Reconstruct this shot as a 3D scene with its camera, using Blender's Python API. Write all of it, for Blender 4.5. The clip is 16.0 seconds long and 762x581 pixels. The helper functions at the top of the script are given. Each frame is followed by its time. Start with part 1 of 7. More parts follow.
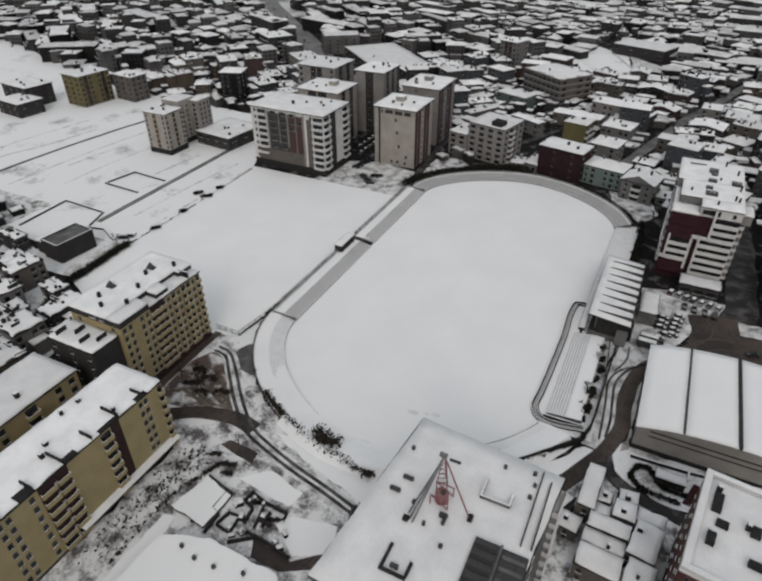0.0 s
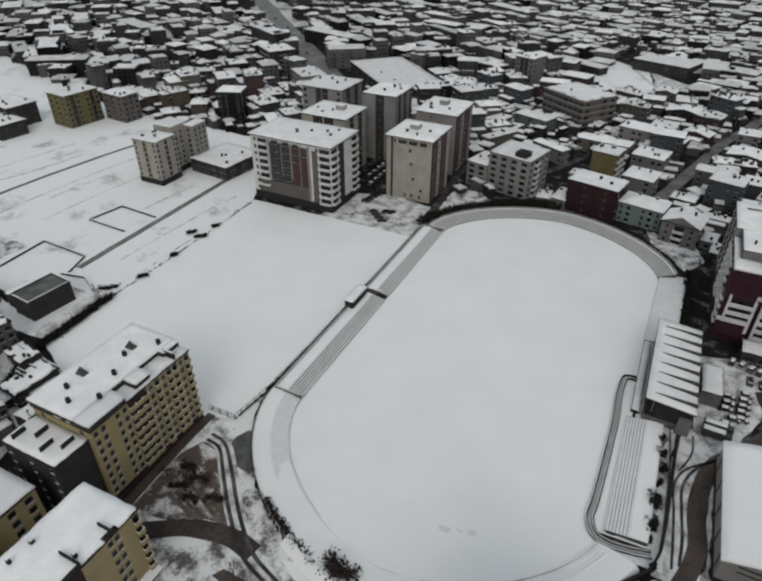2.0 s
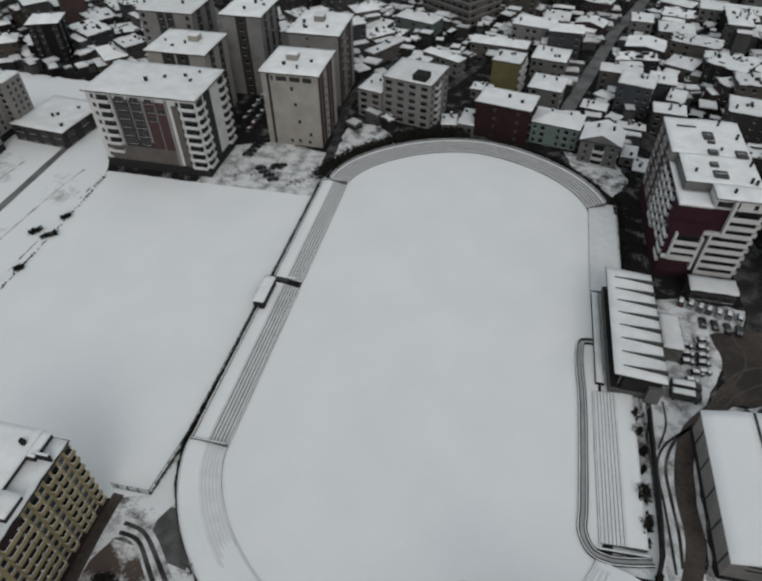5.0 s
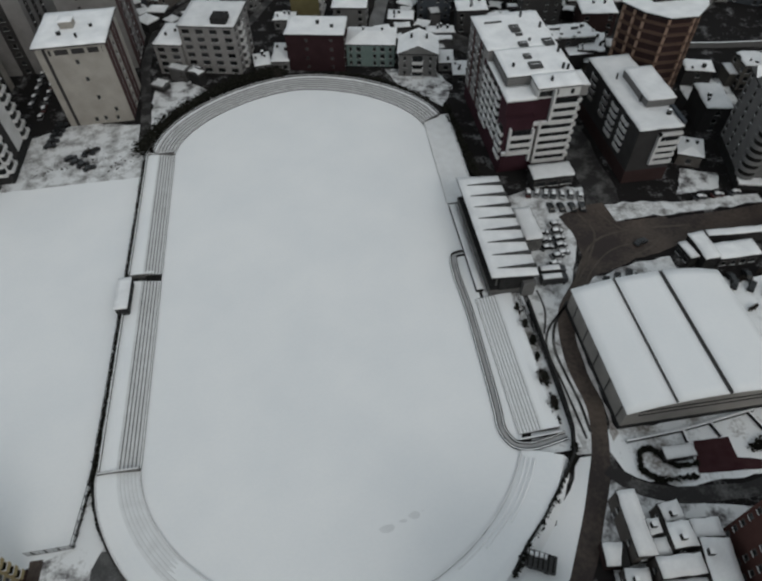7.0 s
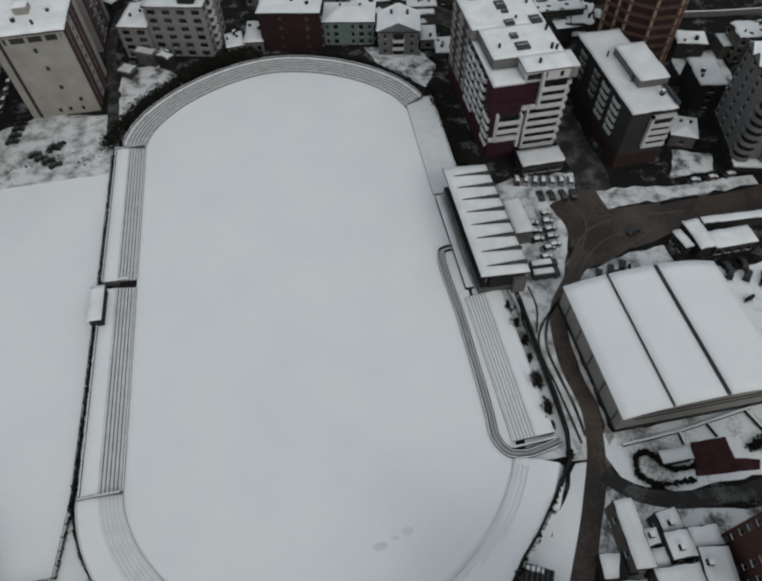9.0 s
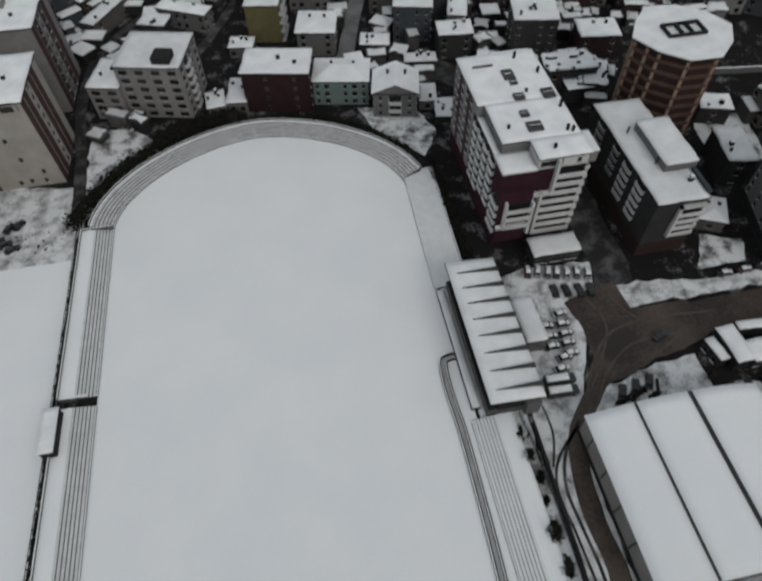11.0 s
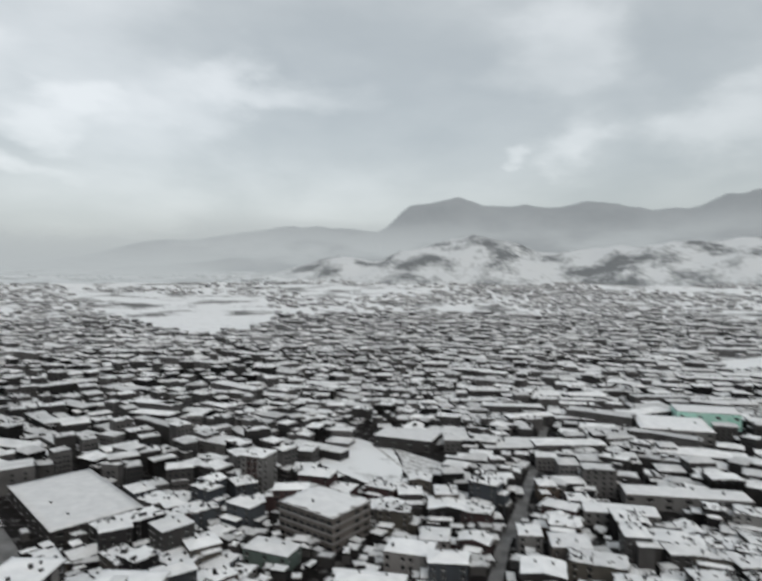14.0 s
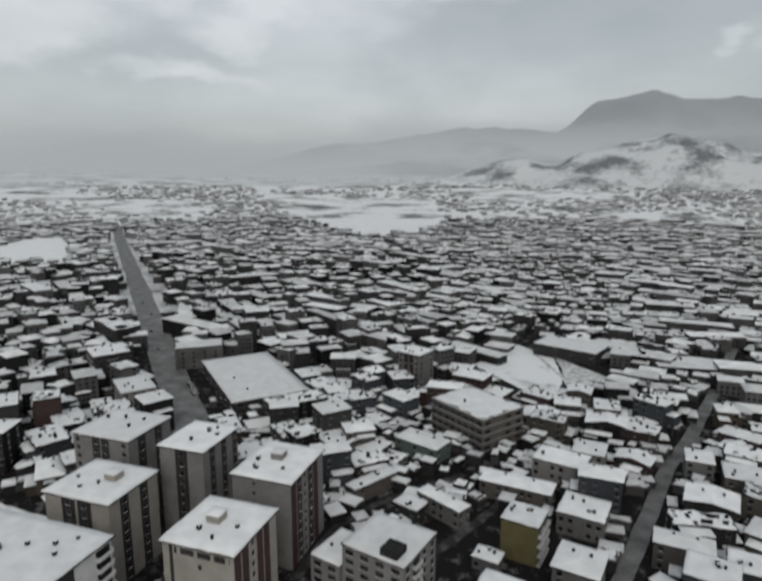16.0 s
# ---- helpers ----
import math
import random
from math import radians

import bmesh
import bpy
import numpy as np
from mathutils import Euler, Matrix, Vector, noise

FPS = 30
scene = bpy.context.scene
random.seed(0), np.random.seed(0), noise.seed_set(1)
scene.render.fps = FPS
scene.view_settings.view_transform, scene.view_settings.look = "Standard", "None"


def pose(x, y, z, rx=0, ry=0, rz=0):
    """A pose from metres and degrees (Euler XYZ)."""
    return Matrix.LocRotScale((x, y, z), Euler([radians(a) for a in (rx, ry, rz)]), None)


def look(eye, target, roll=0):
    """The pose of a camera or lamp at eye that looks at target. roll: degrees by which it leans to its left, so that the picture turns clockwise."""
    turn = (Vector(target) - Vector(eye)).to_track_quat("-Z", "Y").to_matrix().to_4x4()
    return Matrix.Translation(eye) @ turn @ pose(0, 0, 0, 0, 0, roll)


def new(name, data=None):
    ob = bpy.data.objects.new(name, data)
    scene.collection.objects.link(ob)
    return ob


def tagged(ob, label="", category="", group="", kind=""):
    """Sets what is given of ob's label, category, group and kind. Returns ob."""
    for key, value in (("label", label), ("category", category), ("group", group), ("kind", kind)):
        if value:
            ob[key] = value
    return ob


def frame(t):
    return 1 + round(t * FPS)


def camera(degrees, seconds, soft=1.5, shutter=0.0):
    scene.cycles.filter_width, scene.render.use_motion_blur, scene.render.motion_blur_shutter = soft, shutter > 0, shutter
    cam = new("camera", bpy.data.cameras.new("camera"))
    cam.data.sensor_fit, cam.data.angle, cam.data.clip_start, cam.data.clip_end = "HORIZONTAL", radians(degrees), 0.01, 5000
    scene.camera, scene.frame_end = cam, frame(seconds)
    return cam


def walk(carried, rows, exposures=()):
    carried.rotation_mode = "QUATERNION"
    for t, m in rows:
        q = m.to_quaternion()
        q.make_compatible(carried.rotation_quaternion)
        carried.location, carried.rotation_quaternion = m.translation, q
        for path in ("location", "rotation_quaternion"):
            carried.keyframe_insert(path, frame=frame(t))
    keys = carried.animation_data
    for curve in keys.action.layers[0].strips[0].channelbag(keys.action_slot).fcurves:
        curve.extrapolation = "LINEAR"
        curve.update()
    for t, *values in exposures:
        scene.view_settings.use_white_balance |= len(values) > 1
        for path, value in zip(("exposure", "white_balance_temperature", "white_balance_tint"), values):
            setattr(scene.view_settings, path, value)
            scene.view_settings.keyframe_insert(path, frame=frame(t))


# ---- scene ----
cam = camera(65.3, 16.0, soft=2.5, shutter=0.3)
walk(cam, [
    (0.0, pose(50.87, -180.33, 117.57, 55.59, -0.01, 26.17)),
    (0.5, pose(45.49, -173.55, 117.92, 55.58, -0.04, 26.10)),
    (1.0, pose(40.17, -166.63, 118.37, 55.61, -0.17, 26.15)),
    (1.5, pose(35.29, -159.98, 118.68, 55.67, -0.24, 26.30)),
    (2.0, pose(30.84, -153.00, 118.79, 55.84, -0.26, 26.20)),
    (2.5, pose(26.76, -146.64, 119.00, 55.67, -0.22, 24.69)),
    (3.0, pose(22.36, -140.17, 119.27, 55.01, -0.20, 22.66)),
    (3.5, pose(18.22, -133.98, 119.55, 53.15, -0.19, 20.49)),
    (6.0, pose(5.15, -113.25, 122.27, 41.82, 0.64, 2.80)),
    (6.5, pose(4.53, -112.76, 122.80, 40.24, 0.89, -3.54)),
    (7.0, pose(4.05, -112.35, 123.23, 38.97, 1.10, -8.55)),
    (7.5, pose(4.07, -112.19, 123.42, 38.83, 1.16, -9.43)),
    (8.0, pose(4.31, -111.58, 123.54, 38.48, 1.17, -9.85)),
    (10.5, pose(11.40, -76.98, 124.55, 31.77, 1.14, -10.99)),
    (11.0, pose(12.78, -70.24, 124.25, 35.93, 0.94, -10.78)),
    (11.5, pose(13.96, -64.84, 124.50, 43.67, 0.71, -10.59)),
    (12.0, pose(14.93, -59.85, 124.97, 52.35, 0.48, -10.45)),
    (12.5, pose(15.43, -55.57, 125.62, 63.86, 0.30, -10.54)),
    (13.0, pose(15.62, -52.45, 126.01, 72.11, 0.20, -10.53)),
    (13.5, pose(15.65, -49.85, 126.31, 79.37, 0.07, -7.05)),
    (14.0, pose(15.63, -47.72, 125.77, 88.14, -0.00, 2.23)),
    (14.5, pose(15.96, -45.73, 124.86, 94.71, -0.09, 12.66)),
    (15.0, pose(17.03, -43.42, 124.02, 94.87, -0.18, 16.19)),
    (15.5, pose(18.51, -40.85, 123.27, 89.33, -0.23, 17.34)),
    (16.0, pose(20.35, -37.99, 122.64, 79.03, -0.04, 18.62)),
], exposures=[(0.0, -0.13, 6600, 12), (1.0, -0.16, 6500, 10), (2.0, -0.2, 6470, 9), (3.5, -0.26, 6420, 9), (7.0, -0.38, 6300, 7), (11.0, -0.38, 6350, 9), (12.5, -0.1, 6450, 10), (13.4, 0.12, 6500, 10), (14.0, -0.02, 6450, 9), (14.6, -0.2, 6450, 9), (15.2, -0.38, 6450, 9), (16.0, -0.3, 6450, 9)])

# ---------------------------------------------------------------- world, sun
SUN_EL, SUN_AZ = radians(38), radians(160)      # azimuth clockwise from +y


def make_world():
    w = bpy.data.worlds.new("overcast_sky")
    scene.world = w
    w.use_nodes = True
    nt = w.node_tree
    nt.nodes.clear()
    N, Lk = nt.nodes.new, nt.links.new
    out, bg = N("ShaderNodeOutputWorld"), N("ShaderNodeBackground")
    sky = N("ShaderNodeTexSky")
    sky.sky_type, sky.sun_disc = "NISHITA", False
    sky.sun_elevation, sky.sun_rotation = SUN_EL, SUN_AZ
    sky.air_density, sky.dust_density = 1.0, 4.0
    dim = N("ShaderNodeVectorMath"); dim.operation = "SCALE"
    dim.inputs["Scale"].default_value = 0.032
    Lk(sky.outputs[0], dim.inputs[0])
    tc, sep = N("ShaderNodeTexCoord"), N("ShaderNodeSeparateXYZ")
    Lk(tc.outputs["Generated"], sep.inputs[0])
    mp = N("ShaderNodeMapping")
    mp.inputs["Scale"].default_value, mp.inputs["Location"].default_value = (1.0, 1.0, 2.2), (1.7, 4.2, 2.9)
    Lk(tc.outputs["Generated"], mp.inputs["Vector"])
    n1 = N("ShaderNodeTexNoise")
    n1.inputs["Scale"].default_value, n1.inputs["Detail"].default_value = 1.7, 6
    n1.inputs["Roughness"].default_value, n1.inputs["Distortion"].default_value = 0.52, 0.15
    Lk(mp.outputs[0], n1.inputs["Vector"])
    ramp = N("ShaderNodeValToRGB")
    el = ramp.color_ramp.elements
    el[0].position, el[0].color = 0.30, (0.395, 0.42, 0.42, 1)
    el[1].position, el[1].color = 0.86, (0.79, 0.803, 0.797, 1)
    e = el.new(0.45); e.color = (0.45, 0.475, 0.473, 1)
    e = el.new(0.56); e.color = (0.52, 0.543, 0.538, 1)
    e = el.new(0.68); e.color = (0.64, 0.66, 0.655, 1)
    # thicker, brighter cloud over the western valley
    west = N("ShaderNodeMapRange"); west.interpolation_type = "SMOOTHSTEP"
    west.inputs["From Min"].default_value, west.inputs["From Max"].default_value = 0.0, -0.8
    west.inputs["To Min"].default_value, west.inputs["To Max"].default_value = -0.02, 0.10
    Lk(sep.outputs["X"], west.inputs["Value"])
    lift = N("ShaderNodeMath"); lift.operation = "ADD"
    Lk(n1.outputs["Fac"], lift.inputs[0]); Lk(west.outputs[0], lift.inputs[1])
    # bright heaped cloud tops: broken-edged puffs (azimuth to the left of north, elevation, breadth, height, strength)
    n2 = N("ShaderNodeTexNoise")
    n2.inputs["Scale"].default_value, n2.inputs["Detail"].default_value = 5.5, 6
    Lk(mp.outputs[0], n2.inputs["Vector"])
    off = N("ShaderNodeVectorMath"); off.operation = "SUBTRACT"; off.inputs[1].default_value = (0.5, 0.5, 0.5)
    Lk(n2.outputs["Color"], off.inputs[0])
    warp = N("ShaderNodeVectorMath"); warp.operation = "MULTIPLY_ADD"; warp.inputs[1].default_value = (0.30, 0.30, 0.20)
    Lk(off.outputs[0], warp.inputs[0]); Lk(tc.outputs["Generated"], warp.inputs[2])
    total = lift.outputs[0]
    for az, alt, wide, tall, force in ((48, 25, 10, 7, 0.24), (45, 18.5, 8, 4.5, 0.2), (50, 12, 9, 3.2, 0.26), (40, 17, 6, 3, 0.12), (32.5, 13, 7, 2.0, 0.18), (36.5, 8, 6, 1.5, 0.22), (14, 16.6, 9, 2.2, 0.20), (23, 14, 7, 2.2, 0.08),
                                       (-15.5, 11.5, 4.5, 3.0, 0.22), (-8.8, 10.4, 1.8, 1.2, 0.16), (-15, 19, 7, 5, 0.18), (-27, 12, 8, 3.5, 0.22), (-40, 16, 12, 5, 0.2), (66, 16, 12, 6, 0.25), (30, 38, 16, 9, 0.12), (-30, 34, 18, 9, 0.14)):
        a, q = radians(az), radians(alt)
        mid = Vector((-math.sin(a) * math.cos(q), math.cos(a) * math.cos(q), math.sin(q)))
        away = N("ShaderNodeVectorMath"); away.operation = "SUBTRACT"; away.inputs[1].default_value = mid
        Lk(warp.outputs[0], away.inputs[0])
        flat = N("ShaderNodeVectorMath"); flat.operation = "MULTIPLY"
        flat.inputs[1].default_value = (1 / radians(wide), 1 / radians(wide), 1 / radians(tall))
        Lk(away.outputs[0], flat.inputs[0])
        far = N("ShaderNodeVectorMath"); far.operation = "LENGTH"
        Lk(flat.outputs[0], far.inputs[0])
        puff = N("ShaderNodeMapRange"); puff.interpolation_type = "SMOOTHSTEP"
        puff.inputs["From Min"].default_value, puff.inputs["From Max"].default_value = 1.25, 0.25
        puff.inputs["To Min"].default_value, puff.inputs["To Max"].default_value = 0.0, force
        Lk(far.outputs["Value"], puff.inputs["Value"])
        plus = N("ShaderNodeMath"); plus.operation = "ADD"
        Lk(total, plus.inputs[0]); Lk(puff.outputs[0], plus.inputs[1])
        total = plus.outputs[0]
    Lk(total, ramp.inputs[0])
    # pale mist low over the horizon
    low = N("ShaderNodeMapRange"); low.interpolation_type = "SMOOTHSTEP"
    low.inputs["From Min"].default_value, low.inputs["From Max"].default_value = 0.01, 0.15
    low.inputs["To Min"].default_value, low.inputs["To Max"].default_value = 0.85, 0.0
    Lk(sep.outputs["Z"], low.inputs["Value"])
    mist = N("ShaderNodeMix"); mist.data_type = "RGBA"
    mist.inputs["B"].default_value = (0.48, 0.515, 0.52, 1)
    Lk(low.outputs[0], mist.inputs["Factor"]); Lk(ramp.outputs[0], mist.inputs["A"])
    add = N("ShaderNodeVectorMath"); add.operation = "ADD"
    Lk(mist.outputs["Result"], add.inputs[0]); Lk(dim.outputs[0], add.inputs[1])
    Lk(add.outputs[0], bg.inputs["Color"])
    bg.inputs["Strength"].default_value = 0.95
    Lk(bg.outputs[0], out.inputs[0])


make_world()
sun = new("sun", bpy.data.lights.new("sun", "SUN"))
sun.data.energy, sun.data.angle, sun.data.color = 0.6, radians(28), (1.0, 0.97, 0.93)
sun.matrix_world = look((math.sin(SUN_AZ) * 100, math.cos(SUN_AZ) * 100, 100 * math.tan(SUN_EL)), (0, 0, 0))


# ---------------------------------------------------------------- materials
def material(name, base, second=None, rough=0.8, metal=0.0, scale=1.0, detail_scale=18.0, mix=(0.35, 0.65), bump=0.15, bump_dist=0.05,
             island=0.0, rnd=0.0, spec=0.2):
    """Two-scale noise between two base colours, with bump; rnd varies the value object by object, island piece by piece."""
    m = bpy.data.materials.new(name)
    m.use_nodes = True
    nt = m.node_tree
    N, Lk = nt.nodes.new, nt.links.new
    b = nt.nodes["Principled BSDF"]
    b.inputs["Roughness"].default_value, b.inputs["Metallic"].default_value = rough, metal
    b.inputs["Specular IOR Level"].default_value = spec
    geo = N("ShaderNodeNewGeometry")
    n1, n2 = N("ShaderNodeTexNoise"), N("ShaderNodeTexNoise")
    n1.inputs["Scale"].default_value, n1.inputs["Detail"].default_value = scale, 5
    n2.inputs["Scale"].default_value, n2.inputs["Detail"].default_value = detail_scale * scale, 3
    Lk(geo.outputs["Position"], n1.inputs["Vector"]); Lk(geo.outputs["Position"], n2.inputs["Vector"])
    blend = N("ShaderNodeMath"); blend.operation = "MULTIPLY_ADD"
    blend.inputs[1].default_value = 0.25
    Lk(n2.outputs["Fac"], blend.inputs[0])
    part_ = N("ShaderNodeMath"); part_.operation = "MULTIPLY"; part_.inputs[1].default_value = 0.75
    Lk(n1.outputs["Fac"], part_.inputs[0]); Lk(part_.outputs[0], blend.inputs[2])
    ramp = N("ShaderNodeValToRGB")
    second = second or tuple(c * 0.82 for c in base)
    ramp.color_ramp.elements[0].position, ramp.color_ramp.elements[1].position = mix
    ramp.color_ramp.elements[0].color, ramp.color_ramp.elements[1].color = (*base, 1), (*second, 1)
    Lk(blend.outputs[0], ramp.inputs[0])
    col = ramp.outputs[0]
    for amount, kind in ((rnd, "o"), (island, "i")):
        if amount:
            src = N("ShaderNodeObjectInfo").outputs["Random"] if kind == "o" else geo.outputs["Random Per Island"]
            mr = N("ShaderNodeMapRange")
            mr.inputs["To Min"].default_value, mr.inputs["To Max"].default_value = 1 - amount, 1 + amount
            Lk(src, mr.inputs["Value"])
            sc = N("ShaderNodeVectorMath"); sc.operation = "SCALE"
            Lk(col, sc.inputs[0]); Lk(mr.outputs[0], sc.inputs["Scale"])
            col = sc.outputs[0]
    Lk(col, b.inputs["Base Color"])
    if bump:
        bp = N("ShaderNodeBump")
        bp.inputs["Strength"].default_value, bp.inputs["Distance"].default_value = bump, bump_dist
        Lk(blend.outputs[0], bp.inputs["Height"]); Lk(bp.outputs[0], b.inputs["Normal"])
    return m


SNOW = material("fresh_snow", (0.80, 0.815, 0.83), (0.86, 0.865, 0.87), 0.75, scale=0.05, detail_scale=30, bump=0.25, bump_dist=0.3)
ROOF_SNOW = material("roof_snow", (0.71, 0.715, 0.725), (0.85, 0.852, 0.858), 0.75, scale=0.22, detail_scale=9, bump=0.3, bump_dist=0.25, rnd=0.12)
PATCHY = material("trampled_snow", (0.80, 0.81, 0.82), (0.22, 0.20, 0.185), 0.8, scale=0.11, detail_scale=12, mix=(0.50, 0.64), bump=0.5, bump_dist=0.3)
FIELD_SNOW = material("rough_snow", (0.82, 0.83, 0.84), (0.20, 0.195, 0.19), 0.8, scale=0.05, detail_scale=9, mix=(0.56, 0.76), bump=0.5, bump_dist=0.3)
YARD = material("churned_yard_snow", (0.74, 0.745, 0.75), (0.11, 0.102, 0.104), 0.85, scale=0.22, detail_scale=6, mix=(0.46, 0.61), bump=0.6, bump_dist=0.3)
EARTHY = material("muddy_snow_verge", (0.62, 0.60, 0.585), (0.12, 0.095, 0.085), 0.85, scale=0.3, detail_scale=7, mix=(0.46, 0.66), bump=0.5, bump_dist=0.2)
EARTH = material("bare_brown_earth", (0.105, 0.078, 0.068), (0.74, 0.735, 0.73), 0.9, scale=0.22, detail_scale=7, mix=(0.48, 0.62), bump=0.5, bump_dist=0.2)
TRACKS = material("rutted_snow", (0.72, 0.725, 0.73), (0.17, 0.16, 0.155), 0.75, scale=0.26, detail_scale=6, mix=(0.44, 0.66), bump=0.5, bump_dist=0.2)
FAR_FIELD = material("far_fields", (0.80, 0.81, 0.82), (0.16, 0.16, 0.16), 0.85, scale=0.008, detail_scale=7, mix=(0.50, 0.62), bump=0)
# Near-black slush colour also carries the shade between the houses.
SLUSH = material("town_slush_and_shade", (0.017, 0.0155, 0.0155), (0.19, 0.187, 0.187), 0.9, scale=0.16, detail_scale=8, mix=(0.55, 0.68), bump=0.4, bump_dist=0.2, spec=0.05)
ROAD = material("wet_road", (0.036, 0.028, 0.026), (0.115, 0.09, 0.073), 0.5, scale=0.06, detail_scale=18, mix=(0.42, 0.68), bump=0.2, bump_dist=0.05)
ROAD_DARK = material("wet_dark_road", (0.024, 0.022, 0.022), (0.17, 0.165, 0.16), 0.6, scale=0.2, detail_scale=9, mix=(0.47, 0.74), bump=0.2, bump_dist=0.05)
SALTED = material("salted_grey_road", (0.11, 0.108, 0.107), (0.25, 0.248, 0.247), 0.6, scale=0.12, detail_scale=9, mix=(0.4, 0.7), bump=0.2, bump_dist=0.05)
ROAD_WORN = material("wheel_worn_road", (0.092, 0.076, 0.062), (0.06, 0.048, 0.04), 0.5, scale=0.4, detail_scale=7, mix=(0.4, 0.62), bump=0.2, bump_dist=0.04)
ROAD_PALE = material("slushy_tyre_track", (0.16, 0.135, 0.112), (0.07, 0.056, 0.047), 0.5, scale=0.4, detail_scale=7, mix=(0.4, 0.62), bump=0.2, bump_dist=0.04)
CONCRETE = material("old_concrete", (0.15, 0.147, 0.142), (0.085, 0.083, 0.081), 0.9, scale=0.5, bump=0.2)
DARK_CONC = material("dark_concrete_and_shade", (0.035, 0.034, 0.034), (0.02, 0.02, 0.02), 0.9, scale=0.8, bump=0.2, spec=0.08)
DARK = material("black_and_painted_shade", (0.012, 0.012, 0.012), (0.02, 0.019, 0.018), 0.9, scale=1.0, spec=0.05)
GLASS = material("window_glass", (0.012, 0.013, 0.014), (0.025, 0.026, 0.028), 0.18, scale=0.7, bump=0, rnd=0.5, spec=0.5)
FRAME = material("pale_window_frame", (0.11, 0.104, 0.097), (0.08, 0.076, 0.073), 0.6, scale=2)
METAL = material("grey_sheet_metal", (0.22, 0.22, 0.225), (0.15, 0.15, 0.155), 0.5, metal=0.6, scale=1.5)
DARK_METAL = material("dark_steel", (0.05, 0.05, 0.052), (0.08, 0.078, 0.075), 0.55, metal=0.4, scale=2)
TWIG = material("wet_bark", (0.028, 0.024, 0.021), (0.05, 0.043, 0.038), 0.9, scale=2, spec=0.05)
EVERGREEN = material("dark_hedge_leaves", (0.014, 0.015, 0.012), (0.026, 0.025, 0.02), 0.9, scale=1.5, island=0.4, spec=0.05)
RED_CLAY = material("dark_red_ground", (0.036, 0.014, 0.017), (0.055, 0.026, 0.028), 0.9, scale=0.4, spec=0.08)
RED_PAINT = material("faded_red_tank", (0.19, 0.06, 0.068), (0.30, 0.17, 0.17), 0.6, scale=1.2)
TYRE = material("tyre_rubber", (0.02, 0.02, 0.02), None, 0.9, bump=0)


def plaster(name, c, second=None, rnd=0.0):
    return material(name, c, second or tuple(v * 0.78 for v in c), 0.92, scale=0.25, detail_scale=14, bump=0.12, rnd=rnd, spec=0.08)


BEIGE = plaster("ochre_plaster", (0.34, 0.278, 0.155), (0.275, 0.224, 0.125))
INFILL = plaster("brown_infill_plaster", (0.26, 0.205, 0.13))
CREAM = plaster("cream_plaster", (0.34, 0.318, 0.288), (0.27, 0.252, 0.228))
WHITE = plaster("white_plaster", (0.58, 0.575, 0.57), (0.47, 0.462, 0.455))
PINKISH = plaster("pinkish_white_plaster", (0.235, 0.226, 0.222), (0.18, 0.172, 0.168))
BROWN = plaster("brown_plaster_and_shade", (0.045, 0.028, 0.027))
GREYW = plaster("grey_plaster", (0.165, 0.162, 0.16))
DGREY = plaster("dark_grey_plaster_and_shade", (0.045, 0.043, 0.043))
MAROON = plaster("maroon_plaster", (0.032, 0.017, 0.019))
REDBRICK = plaster("red_brick_facing", (0.042, 0.018, 0.024))
TEAL = plaster("mint_plaster", (0.155, 0.205, 0.192))
OCHRE = plaster("mustard_plaster", (0.15, 0.13, 0.066))
ORANGE = plaster("orange_plaster", (0.33, 0.225, 0.17))
SAND = plaster("sand_plaster", (0.275, 0.262, 0.247))
TAN = plaster("tan_plaster", (0.12, 0.108, 0.10))
BROWN_BAND = plaster("brown_band_plaster", (0.105, 0.068, 0.053))
ROSE = plaster("dull_rose_plaster", (0.075, 0.046, 0.046))
SLATE = plaster("slate_blue_plaster", (0.065, 0.072, 0.083))
MINT_WALL = plaster("pale_mint_plaster", (0.11, 0.142, 0.13))
RUST = plaster("rust_red_plaster", (0.085, 0.043, 0.038))
MINT_SHEET = material("mint_sheet_roof", (0.30, 0.62, 0.52), (0.5, 0.7, 0.64), 0.5, scale=0.3)
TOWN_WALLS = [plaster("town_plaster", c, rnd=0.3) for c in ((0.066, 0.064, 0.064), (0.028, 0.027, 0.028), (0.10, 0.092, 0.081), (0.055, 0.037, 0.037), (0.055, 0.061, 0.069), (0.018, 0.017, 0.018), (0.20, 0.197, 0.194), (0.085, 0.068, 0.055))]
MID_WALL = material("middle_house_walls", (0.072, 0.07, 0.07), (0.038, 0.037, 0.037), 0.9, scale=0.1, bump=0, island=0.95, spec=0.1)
# Far walls are paler than near ones: distance haze is in their colour.
FAR_WALL = material("far_house_walls_hazed", (0.19, 0.19, 0.193), (0.12, 0.12, 0.122), 0.9, scale=0.1, bump=0, island=0.75)
DISTANT_WALL = material("distant_house_walls_hazed", (0.28, 0.28, 0.283), (0.2, 0.2, 0.202), 0.9, scale=0.1, bump=0, island=0.5)
DUSTED = material("snow_dusted_concrete", (0.68, 0.685, 0.69), (0.57, 0.572, 0.572), 0.85, scale=0.5, detail_scale=8, bump=0.3)
ROUGH_TREAD = material("trodden_snow_on_concrete", (0.64, 0.643, 0.648), (0.36, 0.357, 0.352), 0.85, scale=0.9, detail_scale=5, mix=(0.44, 0.66), bump=0.4)
